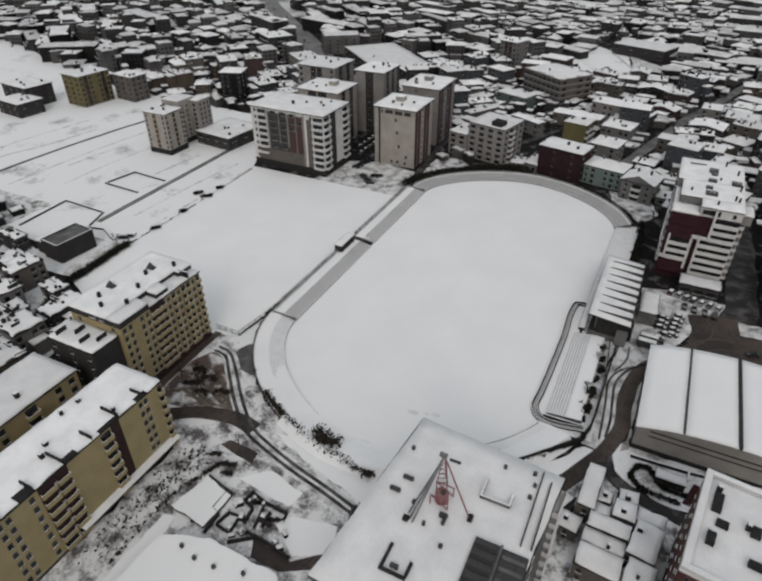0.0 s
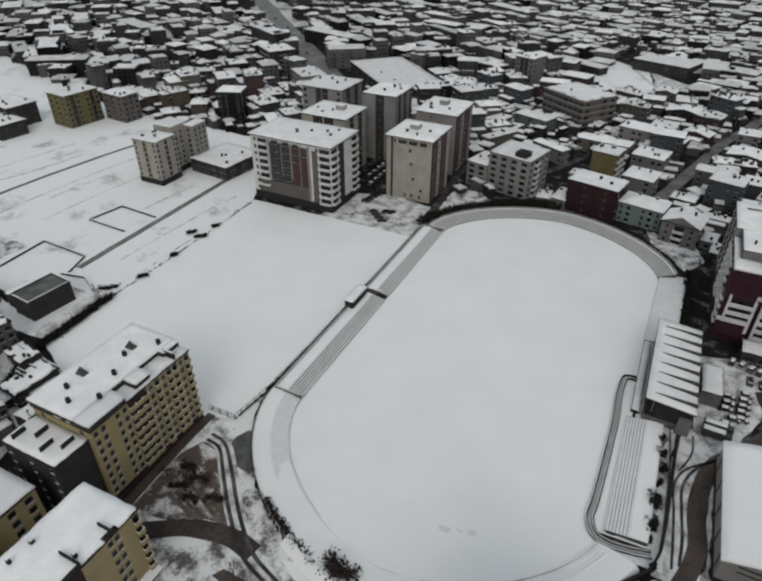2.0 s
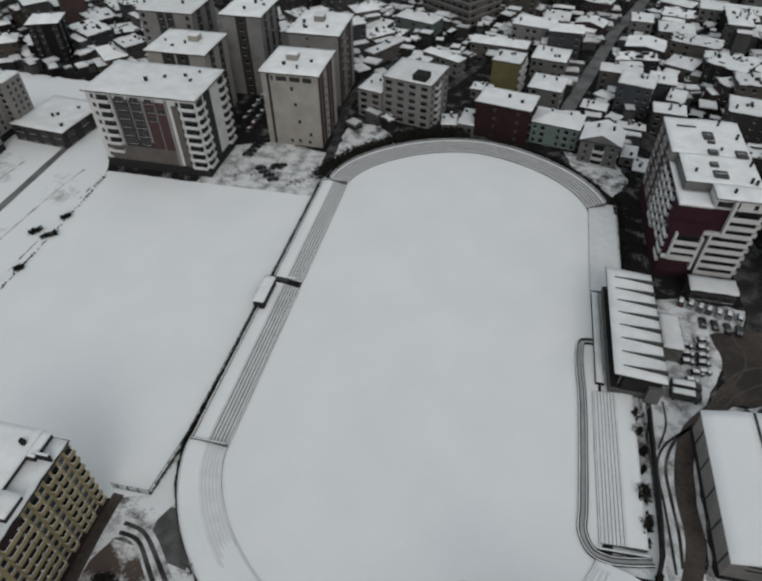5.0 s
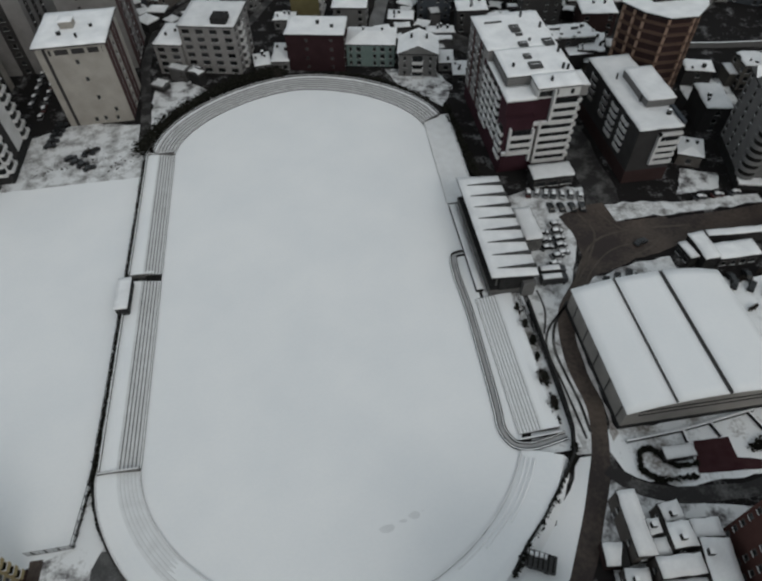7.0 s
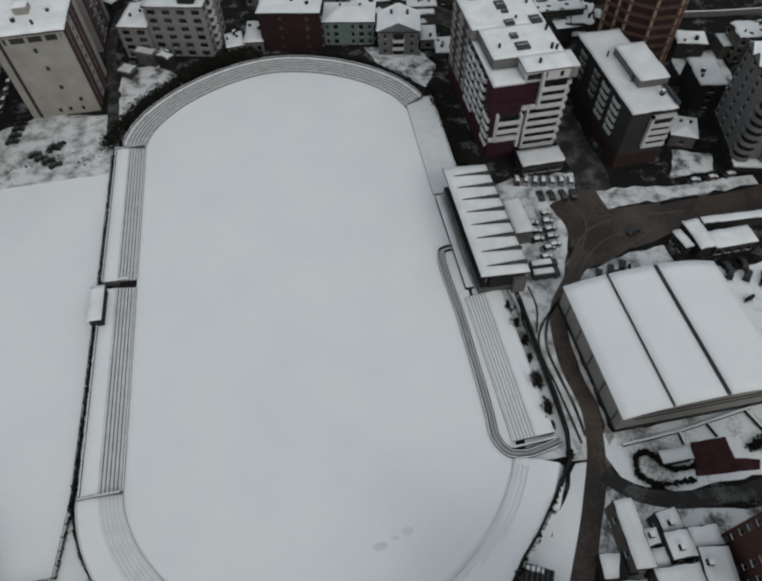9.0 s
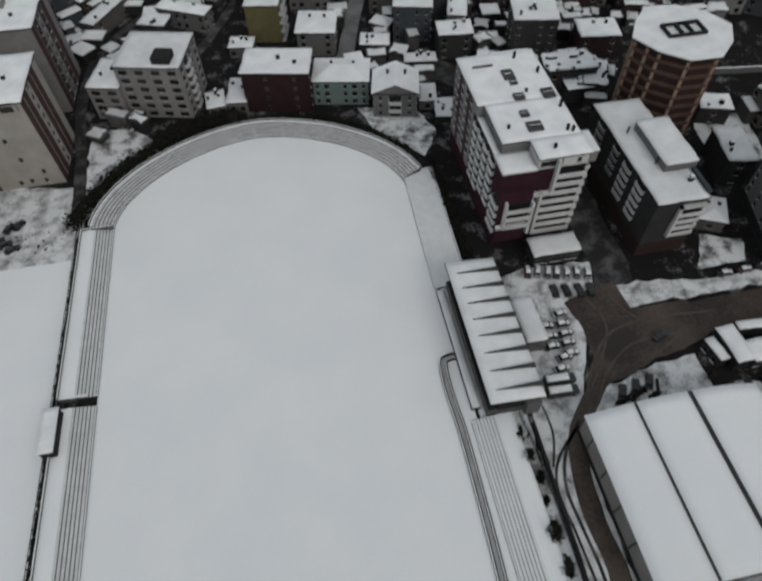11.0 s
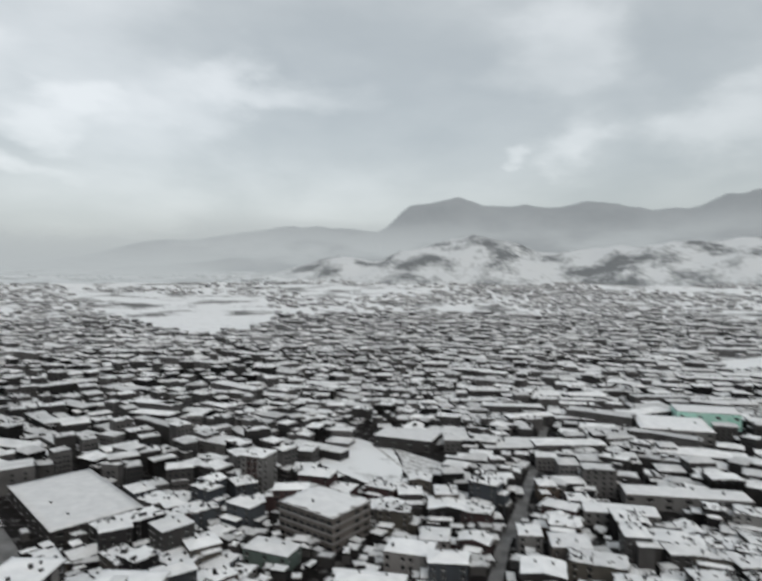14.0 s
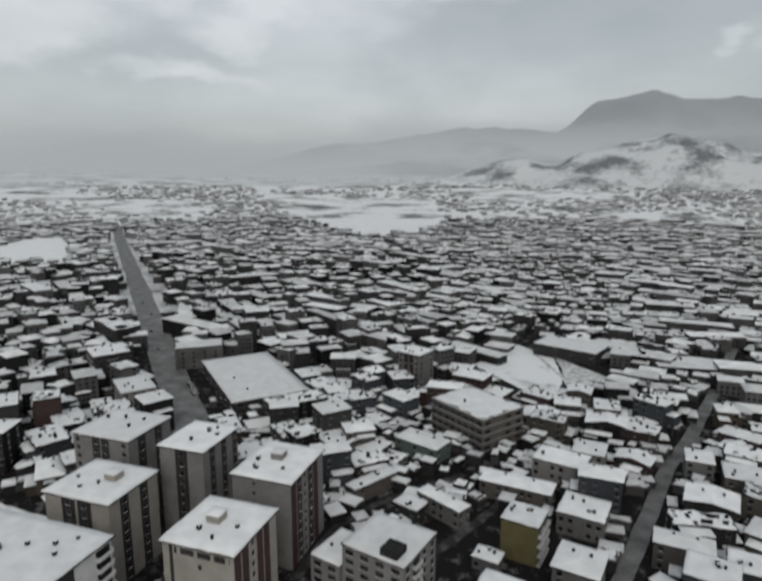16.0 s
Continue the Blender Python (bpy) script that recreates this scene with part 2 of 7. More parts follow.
STEP_EDGE = material("grey_step_edge", (0.30, 0.297, 0.294), (0.20, 0.198, 0.195), 0.9, scale=0.6, bump=0.2)
LANE = material("thin_snow_on_cinder_track", (0.48, 0.48, 0.485), (0.36, 0.358, 0.358), 0.85, scale=0.3, detail_scale=8, bump=0.3)
THIN_SNOW = material("wind_packed_snow", (0.76, 0.77, 0.78), (0.68, 0.685, 0.69), 0.78, scale=0.4, detail_scale=8, bump=0.3)
FAINT_GREY = material("faintly_grey_snow", (0.68, 0.685, 0.693), (0.745, 0.752, 0.758), 0.78, scale=0.5, detail_scale=8, bump=0.4)
TARMAC = material("bare_tarmac", (0.07, 0.07, 0.07), (0.18, 0.18, 0.18), 0.6, scale=0.25, detail_scale=8, mix=(0.42, 0.75), bump=0.2)
# Garden snow kept pale and low in contrast: distance haze is painted in.
OUTSKIRTS = material("haze_paled_gardens", (0.60, 0.605, 0.61), (0.14, 0.138, 0.137), 0.8, scale=0.03, detail_scale=9, mix=(0.46, 0.66), bump=0)
FAR_SNOW = material("far_roof_snow", (0.58, 0.585, 0.592), (0.79, 0.793, 0.798), 0.8, scale=0.14, bump=0, island=0.24, spec=0.05)
CAR_PAINTS = [material("car_paint", c, None, 0.3, bump=0, scale=2, spec=0.5) for c in ((0.012, 0.012, 0.014), (0.12, 0.12, 0.125), (0.035, 0.036, 0.04), (0.07, 0.02, 0.02), (0.30, 0.30, 0.30))]


# ---------------------------------------------------------------- building blocks
def mesh_of(name, bm, *mats):
    me = bpy.data.meshes.new(name)
    bm.normal_update()
    bm.to_mesh(me)
    bm.free()
    for m in mats:
        me.materials.append(m)
    return me


def part(name, data, mats, parent, label="", at=None):
    """One mesh object under a thing or a part. data: a bmesh or a ready mesh."""
    if isinstance(data, bmesh.types.BMesh):
        data = mesh_of(name, data, *(mats if isinstance(mats, (list, tuple)) else (mats,)))
    ob = new(name, data)
    ob.parent = parent
    if at is not None:
        ob.matrix_basis = at
    if label:
        ob["label"] = label
    return ob


def thing(name, label, category, at=None, group="", kind=""):
    ob = tagged(new(name), label, category, group, kind)
    ob.empty_display_size = 0.5
    if at is not None:
        ob.matrix_basis = at
    return ob


def solid(name, bm, mats, label, category="", kind="", group="", at=None):
    ob = new(name, mesh_of(name, bm, *(mats if isinstance(mats, (list, tuple)) else (mats,))))
    if at is not None:
        ob.matrix_basis = at
    return tagged(ob, label, category, group, kind)


def add_box(bm, x0, y0, z0, x1, y1, z1, mat=0, top=None):
    v = [bm.verts.new(p) for p in ((x0, y0, z0), (x1, y0, z0), (x1, y1, z0), (x0, y1, z0), (x0, y0, z1), (x1, y0, z1), (x1, y1, z1), (x0, y1, z1))]
    for i, f in enumerate(((0, 3, 2, 1), (4, 5, 6, 7), (0, 1, 5, 4), (1, 2, 6, 5), (2, 3, 7, 6), (3, 0, 4, 7))):
        face = bm.faces.new([v[k] for k in f])
        face.material_index = top if (i == 1 and top is not None) else mat
    return v


def box(x0, y0, z0, x1, y1, z1, bevel=0.0, top=None):
    bm = bmesh.new()
    add_box(bm, x0, y0, z0, x1, y1, z1, 0, top)
    if bevel:
        bmesh.ops.bevel(bm, geom=list(bm.edges), offset=bevel, segments=2, affect="EDGES", profile=0.6)
    return bm


def snow_slab(x0, y0, x1, y1, z, thick=0.3, wave=0.12, cell=2.5, seed=0, ragged=0.0, rim_share=0.7, bare=0.0):
    """A lying layer of snow: uneven top, rounded rim."""
    bm = bmesh.new()
    nx, ny = max(3, int((x1 - x0) / cell)), max(3, int((y1 - y0) / cell))
    rows = []
    for j in range(ny + 1):
        row = []
        for i in range(nx + 1):
            x, y = x0 + (x1 - x0) * i / nx, y0 + (y1 - y0) * j / ny
            edge = i in (0, nx) or j in (0, ny)
            h = thick * (rim_share if edge else 1) + wave * noise.noise((x * 0.21 + seed, y * 0.21, seed))
            if edge and ragged:
                k = ragged * max(0.0, 0.25 + noise.noise((x * 0.45 + seed * 3.1, y * 0.45, seed * 1.7)))
                x += k * ((i == 0) - (i == nx))
                y += k * ((j == 0) - (j == ny))
            row.append(bm.verts.new((x, y, z + h)))
        rows.append(row)
    for j in range(ny):
        for i in range(nx):
            if bare and noise.noise((i * 0.55 + seed * 3.7, j * 0.55, seed * 1.3)) > 1 - bare:
                continue
            bm.faces.new((rows[j][i], rows[j][i + 1], rows[j + 1][i + 1], rows[j + 1][i])).smooth = True
    rim = [rows[0][i] for i in range(nx + 1)] + [rows[j][nx] for j in range(1, ny + 1)] + [rows[ny][i] for i in range(nx - 1, -1, -1)] + [rows[j][0] for j in range(ny - 1, 0, -1)]
    base = [bm.verts.new((v.co.x, v.co.y, z)) for v in rim]
    for k in range(len(rim)):
        n = (k + 1) % len(rim)
        bm.faces.new((base[k], base[n], rim[n], rim[k]))
    return bm


def sheet(points, z=0.0):
    bm = bmesh.new()
    bm.faces.new([bm.verts.new((x, y, z)) for x, y in points])
    return bm


def ragged_outline(points, step=2.5, amount=0.9, seed=0.0):
    """A polygon with its straight edges broken up as melting snow edges are."""
    out = []
    n = len(points)
    for k in range(n):
        p, q = Vector(points[k]), Vector(points[(k + 1) % n])
        L = (q - p).length
        m = max(1, min(60, int(L / step)))
        d = (q - p) / L
        for i in range(m):
            c = p + (q - p) * (i / m)
            o = amount * (noise.noise((c.x * 0.35, c.y * 0.35, seed)) + 0.6 * noise.noise((c.x * 0.09, c.y * 0.09, seed + 4)))
            out.append((c.x - d.y * o, c.y + d.x * o))
    return out


def smooth_path(points, closed=False, n=8):
    """Catmull-Rom through the points."""
    P = [Vector(p) for p in points]
    out = []
    m = len(P)
    for i in range(m if closed else m - 1):
        a, b, c, d = (P[(i + k) % m] if closed else P[min(max(i + k, 0), m - 1)] for k in (-1, 0, 1, 2))
        for s in range(n):
            t = s / n
            out.append(0.5 * (2 * b + (c - a) * t + (2 * a - 5 * b + 4 * c - d) * t * t + (3 * b - a - 3 * c + d) * t ** 3))
    if not closed:
        out.append(P[-1])
    return out


def normals_of(path):
    res = []
    for i in range(len(path)):
        d = path[min(i + 1, len(path) - 1)] - path[max(i - 1, 0)]
        res.append(Vector((-d.y, d.x)).normalized())
    return res


def sweep(path, profile, mats_idx=None, rough=0.0):
    """A profile of (offset to the left of the path, height) carried along a plan path."""
    bm = bmesh.new()
    N = normals_of(path)
    rows = [[bm.verts.new((p.x + n.x * o, p.y + n.y * o, z + (rough * noise.noise((p.x * 0.3, p.y * 0.3, o)) if z > 0.02 else 0))) for o, z in profile] for p, n in zip(path, N)]
    for a, b in zip(rows, rows[1:]):
        for k in range(len(profile) - 1):
            f = bm.faces.new((a[k], b[k], b[k + 1], a[k + 1]))
            f.material_index = mats_idx[k] if mats_idx else 0
    return bm


def ribbon(points, width, z, n=8, rag=0.0):
    """A road surface along a smooth line, with slightly uneven edges."""
    path = smooth_path(points, n=n)
    bm = bmesh.new()
    rows = []
    for i, (p, nn) in enumerate(zip(path, normals_of(path))):
        wl = width / 2 + rag * noise.noise((p.x * 0.09, p.y * 0.09, 3)) * width
        wr = width / 2 + rag * noise.noise((p.x * 0.09, p.y * 0.09, 9)) * width
        rows.append((bm.verts.new((p.x + nn.x * wl, p.y + nn.y * wl, z)), bm.verts.new((p.x - nn.x * wr, p.y - nn.y * wr, z))))
    for a, b in zip(rows, rows[1:]):
        bm.faces.new((a[0], a[1], b[1], b[0]))
    return bm


# ---------------------------------------------------------------- shared small meshes
def window_mesh(w, h, sill=True):
    bm = bmesh.new()
    t, d = 0.10, 0.07
    for x0, z0, x1, z1 in ((-w / 2 - t, -h / 2 - t, w / 2 + t, -h / 2), (-w / 2 - t, h / 2, w / 2 + t, h / 2 + t), (-w / 2 - t, -h / 2, -w / 2, h / 2), (w / 2, -h / 2, w / 2 + t, h / 2)):
        add_box(bm, x0, -d, z0, x1, 0.0, z1, 0)
    v = [bm.verts.new(p) for p in ((-w / 2, -0.015, -h / 2), (w / 2, -0.015, -h / 2), (w / 2, -0.015, h / 2), (-w / 2, -0.015, h / 2))]
    bm.faces.new(v).material_index = 1
    if sill:
        add_box(bm, -w / 2 - 0.15, -0.2, -h / 2 - t - 0.08, w / 2 + 0.15, 0, -h / 2 - t, 0, 2)
    return mesh_of("window", bm, FRAME, GLASS, ROOF_SNOW)


def balcony_mesh(w, depth, wallmat, h=1.0):
    bm = bmesh.new()
    add_box(bm, -w / 2, -depth, -0.18, w / 2, 0, 0, 0)
    add_box(bm, -w / 2, -depth, 0, w / 2, -depth + 0.14, h, 0, 1)
    add_box(bm, -w / 2, -depth + 0.14, 0, -w / 2 + 0.14, 0, h, 0, 1)
    add_box(bm, w / 2 - 0.14, -depth + 0.14, 0, w / 2, 0, h, 0, 1)
    v = [bm.verts.new(p) for p in ((-w / 2 + 0.14, -0.02, 0.05), (w / 2 - 0.14, -0.02, 0.05), (w / 2 - 0.14, -0.02, 2.35), (-w / 2 + 0.14, -0.02, 2.35))]
    bm.faces.new(v).material_index = 2
    return mesh_of("balcony", bm, wallmat, ROOF_SNOW, GLASS)


WINDOWS = {"w": window_mesh(1.5, 1.5), "n": window_mesh(0.9, 1.3), "W": window_mesh(2.6, 1.5), "s": window_mesh(0.8, 0.8, False), "L": window_mesh(3.2, 1.7)}
_balconies = {}


def balcony_of(w, depth, mat, h=1.0):
    key = (round(w, 1), depth, mat.name, h)
    if key not in _balconies:
        _balconies[key] = balcony_mesh(w, depth, mat, h)
    return _balconies[key]


SIDES = {"S": 0, "E": 90, "N": 180, "W": 270}


def facade(root, side, cols, w, d, z0, floors, fh, bmat, panel=BROWN, depth=1.2, rail=1.0):
    """Windows, balconies and panels on one side, one letter a column: w n W s L windows, b balcony, B wide balcony, D dark panel with windows, . blank."""
    run = w if side in "SN" else d
    off = d / 2 if side in "SN" else w / 2
    turn = Matrix.Rotation(radians(SIDES[side]), 4, "Z")
    step = run / len(cols)
    for i, c in enumerate(cols):
        u = -run / 2 + step * (i + 0.5)
        if c in "DP":
            part("wall_panel", box(-step * 0.42, -0.08, 0, step * 0.42, 0.02, floors * fh), panel, root, "dark vertical facade band",
                 turn @ Matrix.Translation((u, -off, z0)))
        for f in range(floors):
            z = z0 + f * fh
            if c in WINDOWS:
                part("window", WINDOWS[c], None, root, at=turn @ Matrix.Translation((u, -off, z + fh * 0.52)))
            elif c == "D":
                part("window", WINDOWS["w"], None, root, at=turn @ Matrix.Translation((u, -off - 0.08, z + fh * 0.52)))
            elif c in "bB":
                part("balcony", balcony_of(step * (0.86 if c == "b" else 0.98), depth, bmat, rail), None, root, at=turn @ Matrix.Translation((u, -off, z + 0.12)))


def bands(root, side, u0, u1, floors, z0, fh, w, d, mat, depth=1.2, rail=1.2):
    """Continuous balcony bands over part of one side, one a storey."""
    off = d / 2 if side in "SN" else w / 2
    turn = Matrix.Rotation(radians(SIDES[side]), 4, "Z")
    for f in floors:
        part("balcony", balcony_of(u1 - u0, depth, mat, rail), None, root, at=turn @ Matrix.Translation(((u0 + u1) / 2, -off, z0 + f * fh + 0.12)))


def flat_roof(root, w, d, h, over, seed, snow=0.32, fascia=DARK_CONC, clutter=3, slab=0.3, ragged=0.35, bare=0.0):
    x, y = w / 2 + over, d / 2 + over
    part("roof_slab", box(-x, -y, h, x, y, h + slab), fascia, root, "dark edge of the roof slab")
    part("roof_snow", snow_slab(-x + 0.05, -y + 0.05, x - 0.05, y - 0.05, h + slab, snow, 0.12, max(1.3, min(w, d) / 9), seed, ragged, bare=bare), ROOF_SNOW, root, "thick fresh snow")
    rg = random.Random(seed)
    if bare:
        bm = bmesh.new()
        for k in range(clutter * 2 + 2):
            cx, cy, long = rg.uniform(-x * 0.85, x * 0.85), rg.uniform(-y * 0.85, y * 0.85), rg.random() < 0.35
            sx, sy = (rg.uniform(0.8, 1.9), 0.14) if long else (rg.uniform(0.2, 0.6),) * 2
            if long and rg.random() < 0.5:
                sx, sy = sy, sx
            add_box(bm, cx - sx, cy - sy, h + slab, cx + sx, cy + sy, h + slab + rg.uniform(0.7, 1.9), 0, 1 if long else None)
        part("roof_clutter", bm, [DARK_CONC, ROOF_SNOW], root, "dark chimneys and low parapets")["kind"] = "stuff"
        return
    for k in range(clutter):
        cx, cy = rg.uniform(-x * 0.7, x * 0.7), rg.uniform(-y * 0.7, y * 0.7)
        s, q = rg.uniform(0.3, 0.55), rg.uniform(0.9, 1.7)
        part("chimney", box(cx - s, cy - s, h + slab, cx + s, cy + s, h + slab + q + 0.3, 0, 1), [DARK_CONC, ROOF_SNOW], root)


def stair_head(root, x0, y0, x1, y1, h, q=2.6, wall=GREYW):
    b = part("stair_head", box(x0, y0, h, x1, y1, h + q), wall, root)
    part("stair_head_roof", snow_slab(x0 - 0.3, y0 - 0.3, x1 + 0.3, y1 + 0.3, h + q, 0.3, 0.05, 1.5, int(x0 * 7)), ROOF_SNOW, b)


def hip_roof_bm(w, d, h, rise, over, ridge=0.35, gable=False):
    bm = bmesh.new()
    x, y = w / 2 + over, d / 2 + over
    if gable:
        r = [(0, -y, h + rise), (0, y, h + rise)]
    elif w >= d:
        r = [(-w * ridge / 2, 0, h + rise), (w * ridge / 2, 0, h + rise)]
    else:
        r = [(0, -d * ridge / 2, h + rise), (0, d * ridge / 2, h + rise)]
    t = 0.35
    lo = [bm.verts.new(p) for p in ((-x, -y, h - 0.05), (x, -y, h - 0.05), (x, y, h - 0.05), (-x, y, h - 0.05))]
    up = [bm.verts.new(p) for p in ((-x, -y, h + t), (x, -y, h + t), (x, y, h + t), (-x, y, h + t))]
    a, b = (bm.verts.new((p[0], p[1], p[2] + t)) for p in r)
    bm.faces.new(lo[::-1]).material_index = 1
    for k in range(4):
        n = (k + 1) % 4
        bm.faces.new((lo[k], lo[n], up[n], up[k])).material_index = 1
    if gable:
        fs = [(up[0], up[1], a), (up[2], up[3], b), (up[1], up[2], b, a), (up[3], up[0], a, b)]
    elif w >= d:
        fs = [(up[0], up[1], b, a), (up[2], up[3], a, b), (up[1], up[2], b), (up[3], up[0], a)]
    else:
        fs = [(up[0], up[1], a), (up[2], up[3], b), (up[1], up[2], b, a), (up[3], up[0], a, b)]
    for i, f in enumerate(fs):
        bm.faces.new(f).material_index = 2 if (gable and i < 2) else 0
    return bm


def building(label, x0, y0, x1, y1, h, floors, wall, sides=None, rot=0, base=0.0, base_mat=None, over=0.5, bmat=WHITE, panel=BROWN, roof="flat", clutter=4,
             seed=1, depth=1.2, name="apartment_building", category="building", fascia=DARK_CONC, rise=2.5, group="", snow=0.32, head=None, wing=None):
    """One house: walls, plinth, roof, snow, and its windows and balconies. The box is in plan, turned by rot degrees about its middle."""
    w, d = x1 - x0, y1 - y0
    root = thing(name, label, category, pose((x0 + x1) / 2, (y0 + y1) / 2, 0, 0, 0, rot), group)
    part("wall", box(-w / 2, -d / 2, 0, w / 2, d / 2, h), wall, root)
    if base:
        part("plinth", box(-w / 2 - 0.12, -d / 2 - 0.12, 0, w / 2 + 0.12, d / 2 + 0.12, base), base_mat or DARK_CONC, root, "darker ground storey")
    if roof == "flat":
        flat_roof(root, w, d, h, over, seed, snow, fascia, clutter, ragged=1.4 if wing is not None else 0.35, bare=0.58 if wing is not None else 0.0)
    else:
        part("roof", hip_roof_bm(w, d, h, rise, over, gable=(roof == "gable")), [ROOF_SNOW, fascia, wall], root, "snow-covered pitched roof")
        for k in range(min(clutter, 2)):
            cx, cy = w * (0.22 - 0.4 * k), d * 0.12
            part("chimney", box(cx - 0.4, cy - 0.4, h, cx + 0.4, cy + 0.4, h + rise + 1.0, 0, 1), [DARK_CONC, ROOF_SNOW], root)
    if head:
        stair_head(root, *head, h + 0.3, wall=wall)
    if wing:
        rg = random.Random(seed * 3)
        s, q, t = rg.choice((-1, 1)), h * rg.uniform(0.4, 0.75), rg.uniform(0.45, 0.8)
        e = rg.uniform(2.5, 5.0)
        xa, xb = sorted((s * w / 2, s * (w / 2 + e)))
        ya, yb = -d / 2 * t + 1, d / 2 * t + 1
        part("lean_to", box(xa, ya, 0, xb, yb, q), wall, root)
        part("lean_to_snow", snow_slab(xa - 0.25, ya - 0.3, xb + 0.25, yb + 0.3, q, 0.35, 0.1, 2.0, seed), ROOF_SNOW, root)
        if rg.random() < 0.75:
            q2, xc, ww, e2 = h * rg.uniform(0.35, 0.95), rg.uniform(-0.25, 0.25) * w, w * rg.uniform(0.2, 0.36), rg.uniform(2.0, 5.5)
            part("front_wing", box(xc - ww, -d / 2 - e2, 0, xc + ww, -d / 2 + 0.1, q2), wall, root)
            part("front_wing_roof", hip_roof_bm(2 * ww, e2 + 0.4, 0, 0.9, 0.35), [ROOF_SNOW, fascia, wall], root, at=Matrix.Translation((xc, -d / 2 - e2 / 2, q2)))
    fh = (h - base - 0.3) / floors if floors else 0
    for side, cols in (sides or {}).items():
        facade(root, side, cols, w, d, base, floors, fh, bmat, panel, depth)
    return root


# ---------------------------------------------------------------- ground, snow, roads
def ring_sheet(r0, r1, z, n=72, cx=0.0, cy=0.0):
    bm = bmesh.new()
    a = [bm.verts.new((cx + r0 * math.cos(6.28318 * k / n), cy + r0 * math.sin(6.28318 * k / n), z)) for k in range(n)]
    b = [bm.verts.new((cx + r1 * math.cos(6.28318 * k / n), cy + r1 * math.sin(6.28318 * k / n), z)) for k in range(n)]
    for k in range(n):
        bm.faces.new((a[k], b[k], b[(k + 1) % n], a[(k + 1) % n]))
    return bm


solid("ground", sheet([(-4900, -4900), (4900, -4900), (4900, 4900), (-4900, 4900)]), SLUSH, "slushy town ground with snow patches, darkened for the shade between houses", "ground", "structure")


def slope(r):
    """The valley floor climbs gently beyond the town."""
    return 0.06 * max(0.0, r - 1700) if r < 4890 else 190.0


def far_fields():
    bm = bmesh.new()
    n, rr = 96, [1550 + 140 * k for k in range(25)]
    rows = [[bm.verts.new((r * math.cos(6.28318 * k / n), r * math.sin(6.28318 * k / n), 0.03 + slope(r) + (1.5 * noise.noise((k * 0.7, r * 0.004, 2.0)) if r > 1900 else 0))) for k in range(n)] for r in rr]
    for a, b in zip(rows, rows[1:]):
        for k in range(n):
            bm.faces.new((a[k], b[k], b[(k + 1) % n], a[(k + 1) % n])).smooth = True
    solid("ground_far_fields", bm, FAR_FIELD, "snow-covered fields on the far plain", "field", "structure")


far_fields()


solid("ground_outskirts", ring_sheet(520, 1560, 0.02), OUTSKIRTS, "snowy gardens and yards in the outer town, paled for haze", "ground", "structure")


def snow_area(points, mat, z, label, ragged=1.0):
    bm = sheet(ragged_outline(points, amount=ragged, seed=len(points) * 1.7) if ragged else points, z)
    bmesh.ops.triangulate(bm, faces=list(bm.faces))
    solid("ground_snow", bm, mat, label, "snow field", "structure")


def oval_cap(cy, ry, a0, a1, n=40, rx=42.0, p=1.9):
    out = []
    for k in range(n + 1):
        a = radians(a0 + (a1 - a0) * k / n)
        c, s = math.cos(a), math.sin(a)
        out.append(Vector((rx * math.copysign(abs(c) ** (2 / p), c), cy + ry * math.copysign(abs(s) ** (2 / p), s))))
    return out


YS, YN = -54.4, 54.4
cap_n = oval_cap(YN, 31.0, 180, 8, p=1.7)
cap_sw = oval_cap(YS, 34.8, -118, -180, p=1.75)
cap_s = oval_cap(YS, 34.8, -16, -118, p=1.75)
inner = oval_cap(YN, 31.0, 180, 0, p=1.7) + oval_cap(YS, 34.8, 0, -180, p=1.75)

snow_area([(p.x, p.y) for p in inner][::-1], SNOW, 0.06, "untouched snow over the stadium pitch", 0)
snow_area([(-131, 45), (-131, -38), (-127.6, -42), (-126, -70), (-104, -79), (-86, -77), (-62, -71), (-54, -69), (-51.3, -56), (-51.0, -20), (-51.0, 45)], SNOW, 0.05, "untouched snow over a practice pitch", 0.4)
snow_area([(-131, 45), (-131, -38), (-152, -30), (-330, -30), (-520, 60), (-520, 190), (-300, 118), (-152, 110), (-138, 60)], FIELD_SNOW, 0.05, "rough snow on open ground")
snow_area([(-186, -24), (-186, -56), (-240, -70), (-330, -50), (-330, -27), (-230, -27)], YARD, 0.04, "churned snow in western gardens")
snow_area([(-186, -54), (-186, -22), (-131, -22), (-129, -41), (-138, -43), (-157, -42), (-158, -56)], FIELD_SNOW, 0.045, "rough snow round a walled plot")
snow_area([(-96, 42), (-50.6, 42), (-50.6, 60), (-54, 74), (-76, 78), (-92, 72)], TRACKS, 0.035, "trampled snow on a car park")
snow_area([(-52, 58), (-30, 84), (-36, 98), (-52, 100)], YARD, 0.04, "patchy snow in a yard")
snow_area([(-54, -66), (-46, -70), (-36, -84), (-20, -94), (2, -101), (14, -109), (19, -116), (18, -150), (-42, -176), (-40.5, -112), (-60, -103), (-61, -70)], YARD, 0.03, "trampled snow in a yard")
snow_area([(-9, -96), (16, -97), (42, -79), (52, -66), (58, -66), (50, -80), (34, -98), (8, -106), (-20, -97)], SNOW, 0.045, "snow on the verge behind the stand")
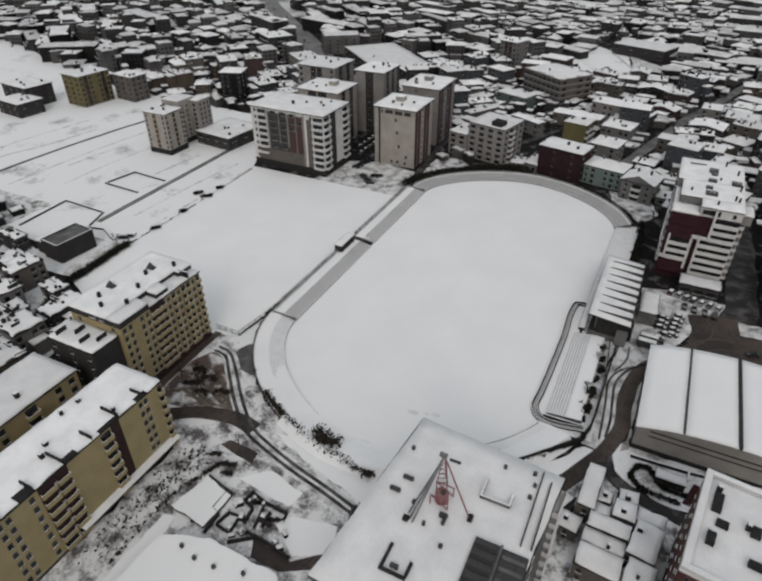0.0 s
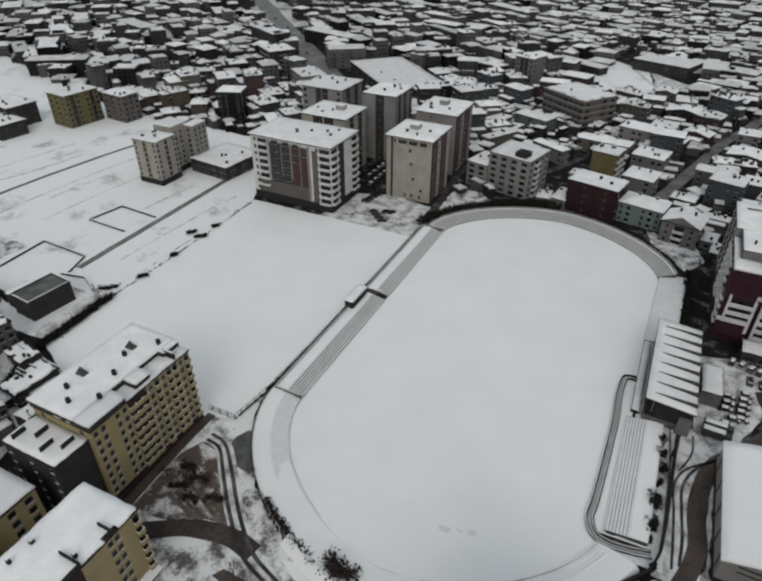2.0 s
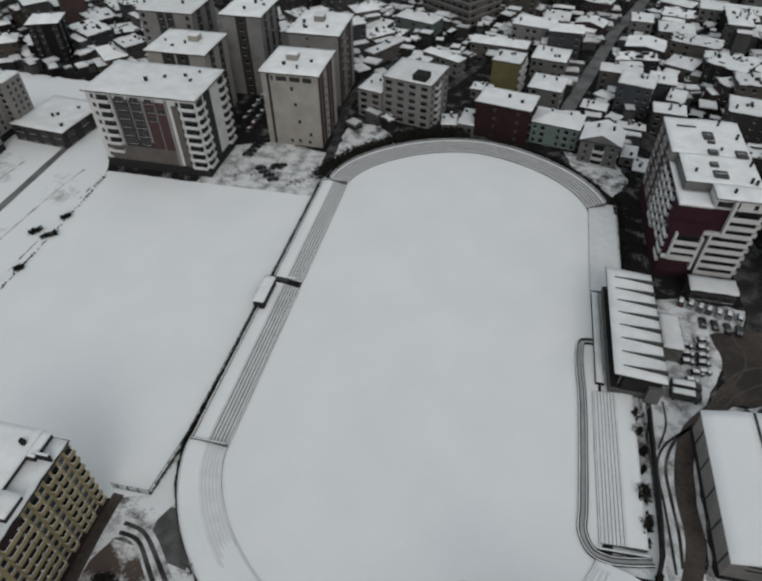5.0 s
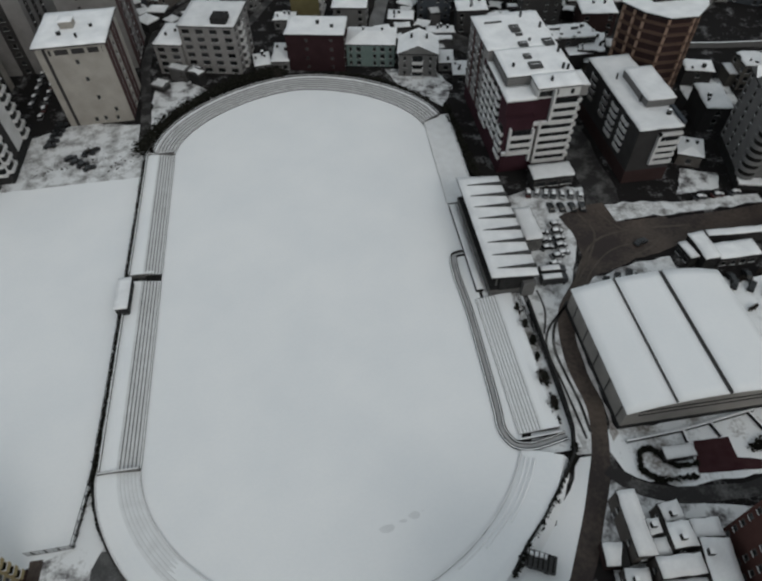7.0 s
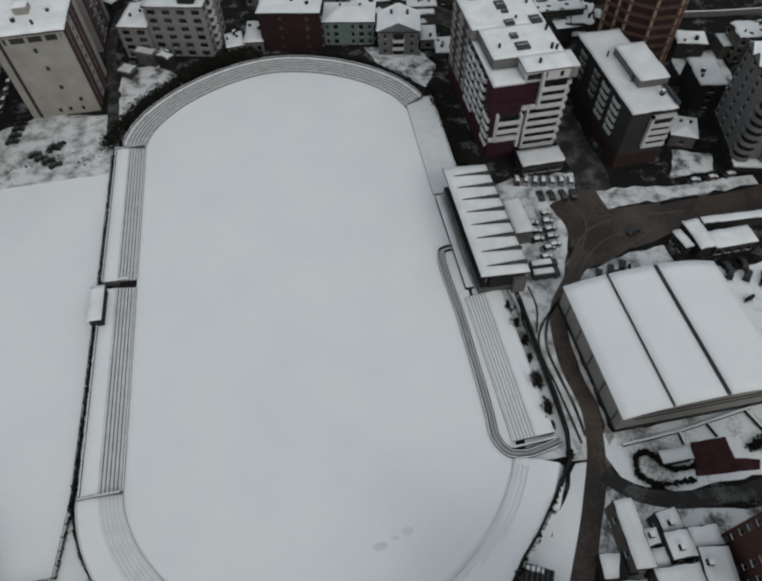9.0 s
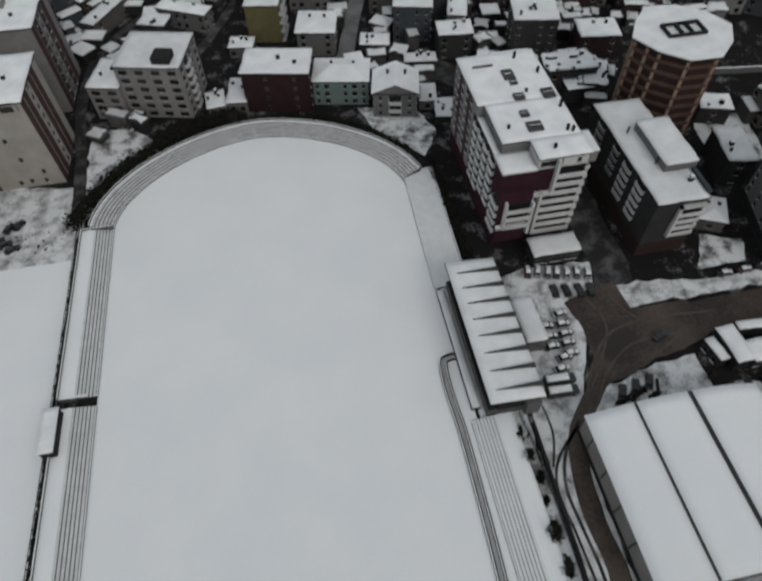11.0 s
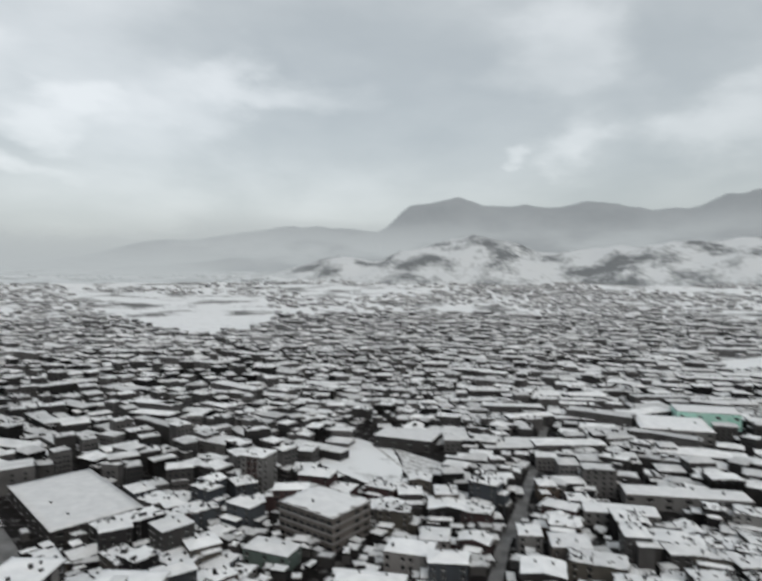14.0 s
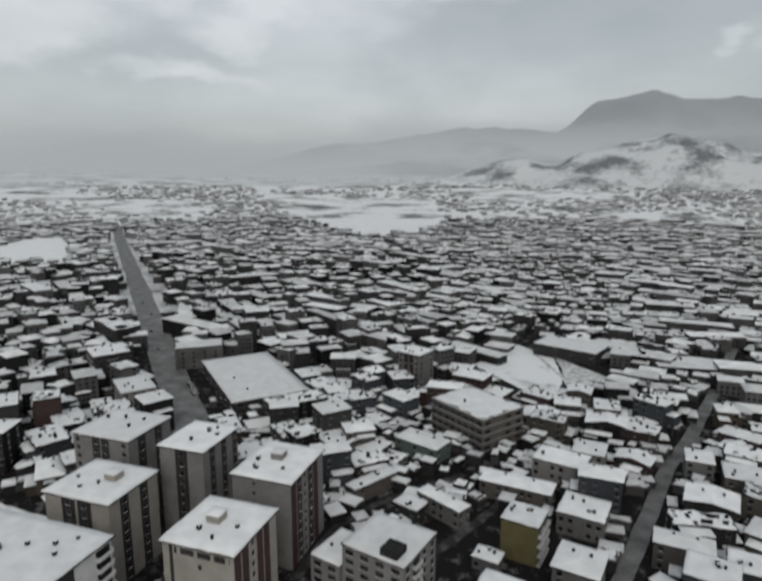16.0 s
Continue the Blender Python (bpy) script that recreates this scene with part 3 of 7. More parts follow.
snow_area([(43, -64), (53, -64), (53, 20), (42, 20)], PATCHY, 0.05, "trodden snow behind the terraces")
snow_area([(37, 83), (45, 73), (51, 66), (57, 78), (52, 90), (34, 94)], YARD, 0.03, "patchy snow in gardens")
snow_area([(51, -66), (57, -66), (58.5, -46), (62, -30), (68, -19), (66, -10), (56, -18), (53, -30)], TRACKS, 0.04, "ploughed snow with wheel tracks along the road")
snow_area([(60.4, -61), (112, -61), (112, -75.4), (72, -75.6), (64.4, -73.8), (60.4, -70.6), (59.0, -66)], PATCHY, 0.04, "trampled snow beside the sports hall")
snow_area([(66, -27), (62.4, -34), (62.4, -62), (60.6, -64), (61.6, -54), (61.4, -46), (61.8, -36), (63.4, -30)], EARTHY, 0.05, "snow strip beside the hall")
snow_area([(57, -22), (66, -23), (71, -12), (75, -1), (81, 9), (84, 17), (66, 18), (57, 16)], TRACKS, 0.05, "rutted snow on a car park")
snow_area([(87.3, 8.2), (87.8, 1.0), (94.3, 1.4), (104.9, 1.1), (117.7, 1.1), (134, 1.4), (134, 5.5), (118.5, 6.2), (110.6, 5.2), (98.8, 7.4)], TRACKS, 0.14, "snow-covered traffic island")
snow_area([(100, -25), (150, -24), (150, -62), (100, -62)], FIELD_SNOW, 0.04, "trodden snow on open ground")
snow_area([(74, -18.2), (87, -15.2), (97, -14.4), (97, -23), (108, -24), (108, -29), (64.6, -29), (66.4, -25)], TRACKS, 0.045, "dirty snow beside the junction")
snow_area([(50, -76), (57, -72), (74, -80), (88, -82), (88, -120), (50, -120)], YARD, 0.03, "trampled snow between low houses")
snow_area([(116.5, 20), (127, 16), (124, 9), (110, 8.5)], YARD, 0.15, "trodden snow in a yard by the road", 0.8)
snow_area([(134, 46), (152, 44), (156, 66), (138, 64)], YARD, 0.03, "patchy snow in an eastern yard", 0.8)
snow_area([(-42, 337), (-20, 395), (7, 373), (15, 330), (13, 288), (-9, 303)], FIELD_SNOW, 0.05, "snow on an empty lot")
snow_area([(9, 372), (40, 340), (37, 302), (25, 292), (16, 330)], TRACKS, 0.05, "worn grey snow on an empty lot")
snow_area([(-690, 545), (-640, 585), (-735, 690), (-965, 890), (-1010, 850), (-900, 640)], SNOW, 0.05, "snow-covered field")
snow_area([(-405, 1080), (-300, 1250), (-330, 1560), (-520, 2200), (-1300, 2200), (-900, 1700)], FIELD_SNOW, 0.05, "wide snow-covered fields")
snow_area([(380, 690), (640, 680), (1010, 980), (960, 1080), (460, 800)], SNOW, 0.05, "snow-covered slope")

# Out of view: pale ground added only to bounce light like snow.
snow_area([(-90, -184), (20, -184), (122, -132), (420, -70), (520, -400), (0, -560), (-420, -420), (-420, -200)], OUTSKIRTS, 0.012, "unseen snow sheet south of the stadium, added for bounce light")

ROADS = {
    "road_west": ([(14, -110), (2, -107), (-10, -104.5), (-20, -101.7), (-27.5, -98.8), (-36, -92), (-45, -83), (-51, -77.6), (-56, -76.5), (-60.5, -79)], 4.2, TRACKS, 0.10),
    "road_west_rut_one": ([(14, -109.2), (2, -106.2), (-9.8, -103.7), (-19.6, -100.9), (-27, -98), (-35.3, -91.4), (-44.4, -82.4), (-50.8, -76.8), (-56, -75.6)], 0.9, ROAD_DARK, 0.14),
    "road_west_rut_two": ([(14, -110.8), (2, -107.8), (-10.2, -105.3), (-20.4, -102.6), (-28.2, -99.7), (-36.8, -92.8), (-45.8, -83.9), (-51.2, -78.6), (-56, -77.6)], 0.9, ROAD_DARK, 0.14),
    "road_block_apron": ([(-60.6, -70), (-60.6, -84), (-59.6, -103)], 2.6, ROAD, 0.12),
    "road_west_branch": ([(-26, -98.6), (-33, -97.6), (-42, -99.4), (-51, -104.5), (-57, -107.5)], 4.4, ROAD, 0.11),
    "road_south": ([(80, -8), (73, -16), (67, -22.5), (62.6, -28.5), (60, -36), (59.2, -46), (59.6, -55), (57.6, -63.5), (54, -72), (46, -86), (38, -96), (24, -104), (8, -109)], 4.0, ROAD, 0.10),
    "lane_rut_inner": ([(64, -25), (58.4, -31.5), (55.8, -38.5), (56, -46), (56.6, -54), (56.4, -61)], 0.7, ROAD_DARK, 0.12),
    "lane_rut_outer": ([(63.4, -26.2), (56.5, -32.4), (53.9, -38.9), (54.4, -47.3), (54.8, -55.9), (55, -62.4)], 0.6, ROAD_DARK, 0.12),
    "lane_rut_stand": ([(57.2, -20.1), (57.2, -27), (54.7, -34)], 0.5, ROAD_DARK, 0.12),
    "road_east_loop": ([(57, -69.5), (60.5, -73.6), (64.5, -75.8), (70.5, -77.4), (80, -78.2), (88, -78), (120, -73)], 3.4, ROAD_DARK, 0.115),
    "road_east": ([(80, -4), (95, -5.2), (130, -3.6), (220, 0), (420, 20)], 9.0, ROAD, 0.105),
    "road_between_blocks": ([(84, -2), (88, 16), (88, 60), (84, 84), (60, 116)], 10.0, ROAD_DARK, 0.095),
    "street_north": ([(33, 121), (36, 130), (49, 177), (65, 234), (80, 262)], 6.0, SALTED, 0.09),
    "street_north_far": ([(66, 232), (98, 330), (150, 500), (250, 800)], 6.0, SALTED, 0.08),
    "street_lot": ([(-8, 384), (5, 352), (15, 329), (24, 294)], 2.6, TRACKS, 0.085),
    "boulevard": ([(-96, 128), (-204, 243), (-417, 465), (-630, 687), (-1160, 1240)], 20.0, SALTED, 0.10),
    "lane_west": ([(-154, -33), (-155, 20), (-155.5, 78), (-150, 100)], 3.0, SALTED, 0.09),
    "lane_field": ([(-241, -30), (-240, -16), (-239.5, 1), (-238, 20), (-233.5, 57), (-228, 84)], 2.2, ROAD_DARK, 0.09),
    "lane_field_far": ([(-256, -14), (-255.8, 1.3), (-249.5, 20), (-245, 50)], 1.4, TRACKS, 0.085),
    "lane_field_near": ([(-215, 4), (-214.5, 12), (-212, 34)], 1.0, TRACKS, 0.085),
    "lane_track_one": ([(-144.5, -22), (-143.5, 4), (-142, 30), (-140, 44)], 0.8, TRACKS, 0.08),
    "lane_track_two": ([(-168.6, 13.5), (-167, 30), (-165.5, 44)], 0.9, TRACKS, 0.08),
    "lane_track_three": ([(-199, -12), (-198.5, 14), (-196, 42), (-193, 60)], 0.8, TRACKS, 0.08),
    "lane_track_four": ([(-222, -24), (-221, 10), (-218, 46), (-214, 70)], 0.9, TRACKS, 0.08),
    "lane_track_five": ([(-270, -10), (-268, 20), (-262, 60)], 1.0, TRACKS, 0.08),
    "street_behind_towers": ([(-53, 62), (-54, 84), (-57, 120), (-50, 152), (-20, 190)], 3.6, ROAD_DARK, 0.085),
    "street_mid": ([(-24, 128), (-12, 150), (-2, 180), (-14, 205)], 3.6, ROAD_DARK, 0.08),
}
for nm, (pts, width, mat, z) in ROADS.items():
    solid(nm, ribbon(pts, width, z, rag=0.10), mat, "wet road with slush and wheel tracks", "road", "structure")
for k, (pts, w) in enumerate((([(66, -23), (72, -13), (80, -5), (92, -3), (108, -4)], 0.6), ([(68, -24), (75, -15), (84, -9), (98, -8)], 0.5), ([(78, 6), (80, -2), (76, -10), (69, -19)], 0.5), ([(84, 6), (88, -2), (96, -6)], 0.5), ([(88, -12.5), (94, -10), (99, -6.5)], 0.5), ([(86.6, -13.2), (92.4, -10.8), (97.6, -7.4)], 0.4))):
    solid("road_tyre_track", ribbon(pts, w, 0.128 + 0.001 * k, rag=0.3), ROAD_WORN, "slushy tyre track on a wet road", "tyre track", "structure")
solid("road_square", sheet(ragged_outline([(66.5, -24.6), (70, -20.6), (78, -17), (87.5, -14), (95, -13), (103.5, -9.8), (103, 0.6), (88, 0.6), (87, 9), (81, 9), (72, 5.5), (73.8, -3), (73, -10.5), (70, -17.5), (64.8, -23.5)], 2.0, 0.8), 0.125), ROAD, "wide wet brown road junction", "road", "structure")


# ---------------------------------------------------------------- stadium terraces
def terrace(label, path, steps, going, rise, front=0.45, walkway=0.0, parapet=0.7, tread=None, riser=None, nose=0.16, ends=(0, -1), edge=None):
    """Stepped standing terrace along a plan path; outwards is to its left."""
    root = thing("terrace", label, "terrace")
    part("front_wall", sweep(path, [(-0.12, 0.0), (-0.12, front), (0.16, front), (0.16, 0.0)], [1, 0, 1]), [ROOF_SNOW, CONCRETE], root, "low concrete front wall")
    o, z = 0.16, front - 0.2
    for k in range(steps):
        # A narrow darker strip runs along the front edge of each tread.
        part("step", sweep(path, [(o, z), (o + 0.02, z + rise), (o + 0.02 + nose, z + rise + 0.02), (o + going, z + rise + 0.015)], [2, 1, 0]), [tread or DUSTED, edge or CONCRETE, riser or STEP_EDGE], root)
        o, z = o + going, z + rise
    if walkway:
        part("walkway", sweep(path, [(o, z), (o + walkway * 0.4, z + 0.18), (o + walkway, z + 0.1)], rough=0.1), SNOW, root, "snow-covered walkway")
        o += walkway
    part("back_wall", sweep(path, [(o, z), (o, z + parapet), (o + 0.25, z + parapet), (o + 0.25, 0.0)], [1, 0, 1]), [ROOF_SNOW, CONCRETE], root, "concrete back wall")
    for end in ends:
        p, n = path[end], normals_of(path)[end]
        bm = bmesh.new()
        bm.faces.new([bm.verts.new((p.x + n.x * a, p.y + n.y * a, b)) for a, b in ((-0.12, 0), (o, 0), (o, z + 0.3), (0.16, front))])
        part("end_wall", bm, CONCRETE, root)
    return root


def straight(x0, y0, x1, y1, n=12):
    return [Vector((x0 + (x1 - x0) * k / n, y0 + (y1 - y0) * k / n)) for k in range(n + 1)]


terrace("long concrete terrace under snow with dark step edges", straight(-42, YS + 0.4, -42, -0.6), 6, 0.78, 0.17, walkway=3.4)
terrace("long concrete terrace under snow beside the practice pitch", straight(-42, 1.8, -42, YN - 0.4), 6, 0.78, 0.17, walkway=3.4)
terrace("curved concrete terrace with snow-dusted steps", cap_n, 6, 0.92, 0.24, walkway=0.5, tread=ROUGH_TREAD)
terrace("curved terrace half buried in smooth snow", cap_sw, 6, 0.75, 0.12, walkway=4.2, parapet=0.3, tread=THIN_SNOW, riser=THIN_SNOW, nose=0.12, ends=(-1,), edge=DUSTED)
terrace("narrow straight terrace with snow-dusted steps", straight(42.2, 60.5, 41.2, 16.2), 9, 0.92, 0.06, walkway=0.2, parapet=0.5, tread=THIN_SNOW, riser=THIN_SNOW, edge=THIN_SNOW)
terrace("stepped terrace with trodden snow below the grandstand", straight(40.6, -20.6, 40.6, -59.2), 7, 0.74, 0.12, walkway=3.6, parapet=0.2, tread=THIN_SNOW, riser=DUSTED, nose=0.12)
solid("boundary_wall", sweep([Vector(q) for q in ((53.4, -24), (53.1, -38.8), (52.9, -51.7), (52.4, -60), (50.7, -65.7), (45.2, -72.1), (39.7, -78.1), (35, -82.2), (30.6, -87.2))], [(-0.25, 0.0), (-0.25, 2.2), (0.25, 2.2), (0.25, 0.0)], [1, 1, 1]), [ROOF_SNOW, DARK_CONC], "dark boundary wall behind the terrace", "wall")
drift = sweep(oval_cap(YS, 34.8, -111, -180, 44, p=1.75), [(-0.2, 0.08), (0.3, 0.66), (1.5, 0.8), (3.0, 0.98), (4.7, 1.12), (6.8, 1.22), (8.9, 1.15)], rough=0.14)
for v in drift.verts:
    t = min(1.0, max(0.0, (v.co.to_2d() - cap_sw[0]).length - 11) / 22)
    past = (v.co.to_2d() - cap_sw[0]).dot((cap_sw[1] - cap_sw[0]).normalized())
    v.co.z += 0.16 * min(0.0, past)
    v.co.z -= 0.95 * t * t * (3 - 2 * t)
solid("ground_drift", drift, SNOW, "smooth snow drift burying the end of the steps", "snow drift", "structure")
bank_bm = sweep(cap_s, [(0.0, 0.06), (0.12, 0.3), (1.6, 0.5), (4.0, 1.1), (6.5, 1.7), (8.6, 1.9), (9.4, 1.2), (10.6, 0.03)], rough=0.25)
for v in bank_bm.verts:
    t = min(1.0, (v.co.to_2d() - cap_s[-1]).length / 16)
    v.co.z *= 0.72 + 0.28 * t * t * (3 - 2 * t)
solid("ground_bank", bank_bm, SNOW, "smooth snow-covered bank round the pitch end", "bank", "structure")
for k in range(3):
    solid("buried_step", sweep(oval_cap(YS, 34.8, -19, -58 + 9 * k, p=1.75), [(0.9 + k * 0.95, 0.3), (0.95 + k * 0.95, 0.72 + 0.24 * k), (1.2 + k * 0.95, 0.74 + 0.24 * k), (1.6 + k * 0.95, 0.35)], [1, 0, 0]), [SNOW, DUSTED],
          "concrete step edge showing through a snow bank", "step", group="buried steps")
solid("kerb", sweep(oval_cap(YS, 34.8, -17, -66, p=1.75), [(-0.2, 0.05), (-0.16, 0.5), (0.12, 0.52), (0.2, 0.05)], [1, 0, 1]), [ROOF_SNOW, CONCRETE], "low concrete edge between pitch and snow bank", "kerb", group="kerbs")
# cross aisles where straight and curve meet
for y, nm in ((YS, "s"), (YN, "n")):
    solid("aisle", box(-50.6, y - 0.22, 0, -42.0, y + 0.22, 1.75, 0, 1), [CONCRETE, DUSTED], "narrow concrete aisle wall between terraces", "wall")
# Solid dark block: the shade of the open gangway is put in as colour.
solid("vomitory", box(-46.3, -0.6, 0, -42.2, 1.8, 0.5), DARK, "dark solid block painted as the shaded gangway through the terrace", "gangway")
solid("gangway_roof", snow_slab(-46.5, 1.5, -43.6, 2.0, 1.9, 0.2), ROOF_SNOW, "narrow snow-capped beam over a gangway", "beam")

# double kerb round the long-jump corner
loop_pts = [(41.4, -3.2), (39.4, -3.3), (37.4, -4.8), (36.8, -12), (37.3, -24), (37.1, -41), (36.8, -52), (36.5, -57.5), (38.4, -61.6), (42, -62.9), (46, -62.6), (51, -61.6)]
loop_path = [Vector((p.x, p.y)) for p in smooth_path(loop_pts, n=8)]
solid("ground_track_lane", sweep(loop_path, [(0.2, 0.075), (1.3, 0.075)]), LANE, "grey strip of track between two kerbs", "track", "structure")
for off in (0.0, 1.5):
    solid("kerb", sweep(loop_path, [(off - 0.3, 0.05), (off - 0.26, 0.62), (off - 0.05, 0.64), (off + 0.26, 0.5), (off + 0.3, 0.05)], [1, 0, 1, 1]), [ROOF_SNOW, DARK_CONC], "curved concrete kerb edged with snow", "kerb", group="kerbs")
solid("kerb", sweep(straight(40.2, -60.6, 50.2, -60.2), [(-0.2, 0.05), (-0.2, 1.0), (0.2, 1.0), (0.2, 0.05)], [1, 0, 1]), [ROOF_SNOW, DARK_CONC], "dark retaining wall at the terrace end", "wall")


# ---------------------------------------------------------------- fences and hedges
def fence(label, pts, h=1.8, gap=2.5, mat=DARK_METAL):
    """Mesh fence: posts with three rails and a dark wire panel that is mostly air."""
    root = thing("fence", label, "fence")
    path = smooth_path(pts, n=6)
    acc, last = 0.0, None
    for z in (0.15, h * 0.5, h):
        part("rail", sweep(path, [(-0.05, z - 0.05), (-0.05, z + 0.05), (0.05, z + 0.05), (0.05, z - 0.05), (-0.05, z - 0.05)]), mat, root)
    post = mesh_of("post", box(-0.08, -0.08, 0, 0.08, 0.08, h + 0.15), mat)
    total = 0.0
    for a, b in zip(path, path[1:]):
        L = (b - a).length
        while acc <= L:
            q = a + (b - a) * (acc / L)
            part("post", post, None, root, at=Matrix.Translation((q.x, q.y, 0)))
            acc += gap
        acc -= L
    return root


def hedge(label, pts, width, height, count, seed, mat=EVERGREEN, name="hedge"):
    """A row of clipped or wild bushes: many small leaf clumps and bare twigs along a line."""
    rg = random.Random(seed)
    path = smooth_path(pts, n=10)
    bm = bmesh.new()
    for k in range(count):
        i = rg.randrange(len(path) - 1)
        p = path[i].lerp(path[i + 1], rg.random())
        top = height * (0.55 + 0.45 * (0.5 + 0.5 * noise.noise((p.x * 0.15, p.y * 0.15, seed))))
        c = Vector((p.x + rg.gauss(0, width * 0.33), p.y + rg.gauss(0, width * 0.33), top * rg.random() ** 0.7))
        s = rg.uniform(0.18, 0.5)
        u = Vector((rg.gauss(0, 1), rg.gauss(0, 1), rg.gauss(0, 1))).normalized() * s
        w = Vector((rg.gauss(0, 1), rg.gauss(0, 1), rg.gauss(0, 1))).normalized() * s
        bm.faces.new([bm.verts.new(c - u), bm.verts.new(c + w), bm.verts.new(c + u), bm.verts.new(c - w)])
    return solid(name, bm, mat, label, "hedge", "stuff")


def tree_mesh(seed, h, spread):
    rg = random.Random(seed)
    bm = bmesh.new()

    def limb(a, b, r0, r1):
        d = (b - a).normalized()
        s = d.orthogonal().normalized()
        t = d.cross(s)
        ra = [bm.verts.new(a + (s * math.cos(k * 2.094) + t * math.sin(k * 2.094)) * r0) for k in range(3)]
        rb = [bm.verts.new(b + (s * math.cos(k * 2.094) + t * math.sin(k * 2.094)) * r1) for k in range(3)]
        for k in range(3):
            bm.faces.new((ra[k], ra[(k + 1) % 3], rb[(k + 1) % 3], rb[k]))

    def grow(a, d, length, r, level):
        b = a + d * length
        limb(a, b, r, r * 0.6)
        if level == 0:
            return
        for _ in range(4 if level > 1 else 5):
            nd = (d + Vector((rg.gauss(0, 1), rg.gauss(0, 1), rg.gauss(0.15, 0.6))) * spread).normalized()
            grow(a + d * length * rg.uniform(0.55, 1.0), nd, length * rg.uniform(0.5, 0.8), r * 0.55, level - 1)

    grow(Vector((0, 0, 0)), Vector((0, 0, 1)), h * 0.4, 0.26, 3)
    return mesh_of("crown", bm, TWIG)


TREES = [tree_mesh(s, 6.5, 0.75) for s in (3, 5, 8)]


def bare_tree(x, y, s=1.0, k=0, label="bare dark winter tree standing in snow"):
    root = thing("tree", label, "tree", pose(x, y, 0.0, 0, 0, (x * 37 + y * 11) % 360), "bare trees")
    bm = bmesh.new()
    add_box(bm, -0.16, -0.16, 0, 0.16, 0.16, 1.6 * s)
    bmesh.ops.scale(bm, vec=(0.7, 0.7, 1), verts=[v for v in bm.verts if v.co.z > 0.5])
    part("trunk", bm, TWIG, root)
    part("crown", TREES[k % 3], None, root, "fine bare twigs", Matrix.Scale(s, 4))
    return root


fence("long dark wire fence between two pitches", [(-51.6, 56), (-51.5, 20), (-51.6, -20), (-51.9, -48), (-52.1, -55), (-53.7, -68.7)])
fence("wire fence from the pitch corner to an apartment block", [(-53.7, -68.7), (-58, -68.8), (-62.7, -68.8)])
hedge("dark unclipped hedge along a fence", [(-51.5, 52), (-51.5, 20), (-51.6, -20), (-51.9, -48), (-52.1, -56)], 0.5, 1.2, 2600, 11)
hedge("dry growth along a wire fence", [(-52.2, -57), (-53.7, -68.7)], 0.3, 0.7, 110, 111)
hedge("dense dark evergreen hedge behind the curved terrace", [(-53, 57.5), (-47.5, 68), (-40, 78), (-30, 87), (-17, 94.5), (-6, 97.5)], 4.2, 3.4, 9000, 12)
hedge("dark evergreen bush behind the curved terrace", [(-8, 95), (-5.5, 94.6), (-3, 94.4)], 1.6, 3.6, 900, 131, EVERGREEN, "bush")
hedge("low dark shrubs behind the terrace", [(-4, 95), (8, 93.5), (18, 91.5), (28, 87), (38, 79), (46, 70)], 1.7, 1.6, 1700, 13)
hedge("dark shrubs behind the straight terrace", [(51.2, 64), (51.8, 50), (52.2, 36), (52.6, 22)], 1.8, 2.8, 2600, 14)
hedge("wild bushes on the snow bank", [(-31, -86.5), (-25.8, -89.8), (-19.1, -92.6), (-10, -95.8), (0, -97.6), (8, -98.5)], 1.6, 2.2, 2300, 15, TWIG, "bushes")
hedge("dark bush clump on the snow bank", [(-10, -93), (-7, -95), (-4, -94)], 3.2, 3.4, 1100, 16, TWIG, "bushes")
for k, (x, y, r, n) in enumerate(((50.0, -25.5, 0.9, 220), (50.8, -30.5, 0.8, 200), (51.2, -35.5, 1.0, 240), (50.6, -40.5, 0.7, 140), (50.2, -46.5, 1.5, 520), (50.4, -53.4, 1.3, 420), (50.0, -57.6, 0.7, 120))):
    hedge("dark ragged shrub beside the terrace walkway", [(x - 0.3 * r, y - r), (x, y), (x + 0.3 * r, y + r)], r, 1.9, n, 170 + k, EVERGREEN, "bush")
hedge("thin dry grass line at the edge of a snowfield", [(-128.3, -40), (-128.2, -10), (-129, 20), (-130, 42)], 0.5, 0.4, 260, 18)
hedge("dense dark clipped hedge beside a snowfield", [(-126.4, -71), (-127.1, -56.6), (-128, -42)], 2.2, 2.6, 3200, 181)
dark_hall = thing("hall", "dark grey flat-roofed hall with little snow beside a hedge", "hall", pose(-143.8, -55, 0, 0, 0, -5))
part("wall", box(-5, -7.6, 0, 5, 7.6, 7), DGREY, dark_hall)
part("roof", box(-4.7, -7.3, 7, 4.7, 7.3, 7.25), TARMAC, dark_hall, "bare grey roof")
for x0, y0, x1, y1 in ((-5.1, -7.7, -4.7, 7.7), (4.7, -7.7, 5.1, 7.7), (-4.7, -7.7, 4.7, -7.3), (-4.7, 7.3, 4.7, 7.7)):
    part("parapet", box(x0, y0, 7, x1, y1, 7.8, 0, 1), [DGREY, ROOF_SNOW], dark_hall, "parapet capped with snow")
part("annex", box(-11, -6.5, 0, -5.05, 3.5, 5), DGREY, dark_hall)
part("annex_snow", snow_slab(-11.2, -6.7, -5.06, 3.7, 5, 0.4, 0.12, 1.2, 61, 0.9, bare=0.4), ROOF_SNOW, dark_hall, "patchy snow")
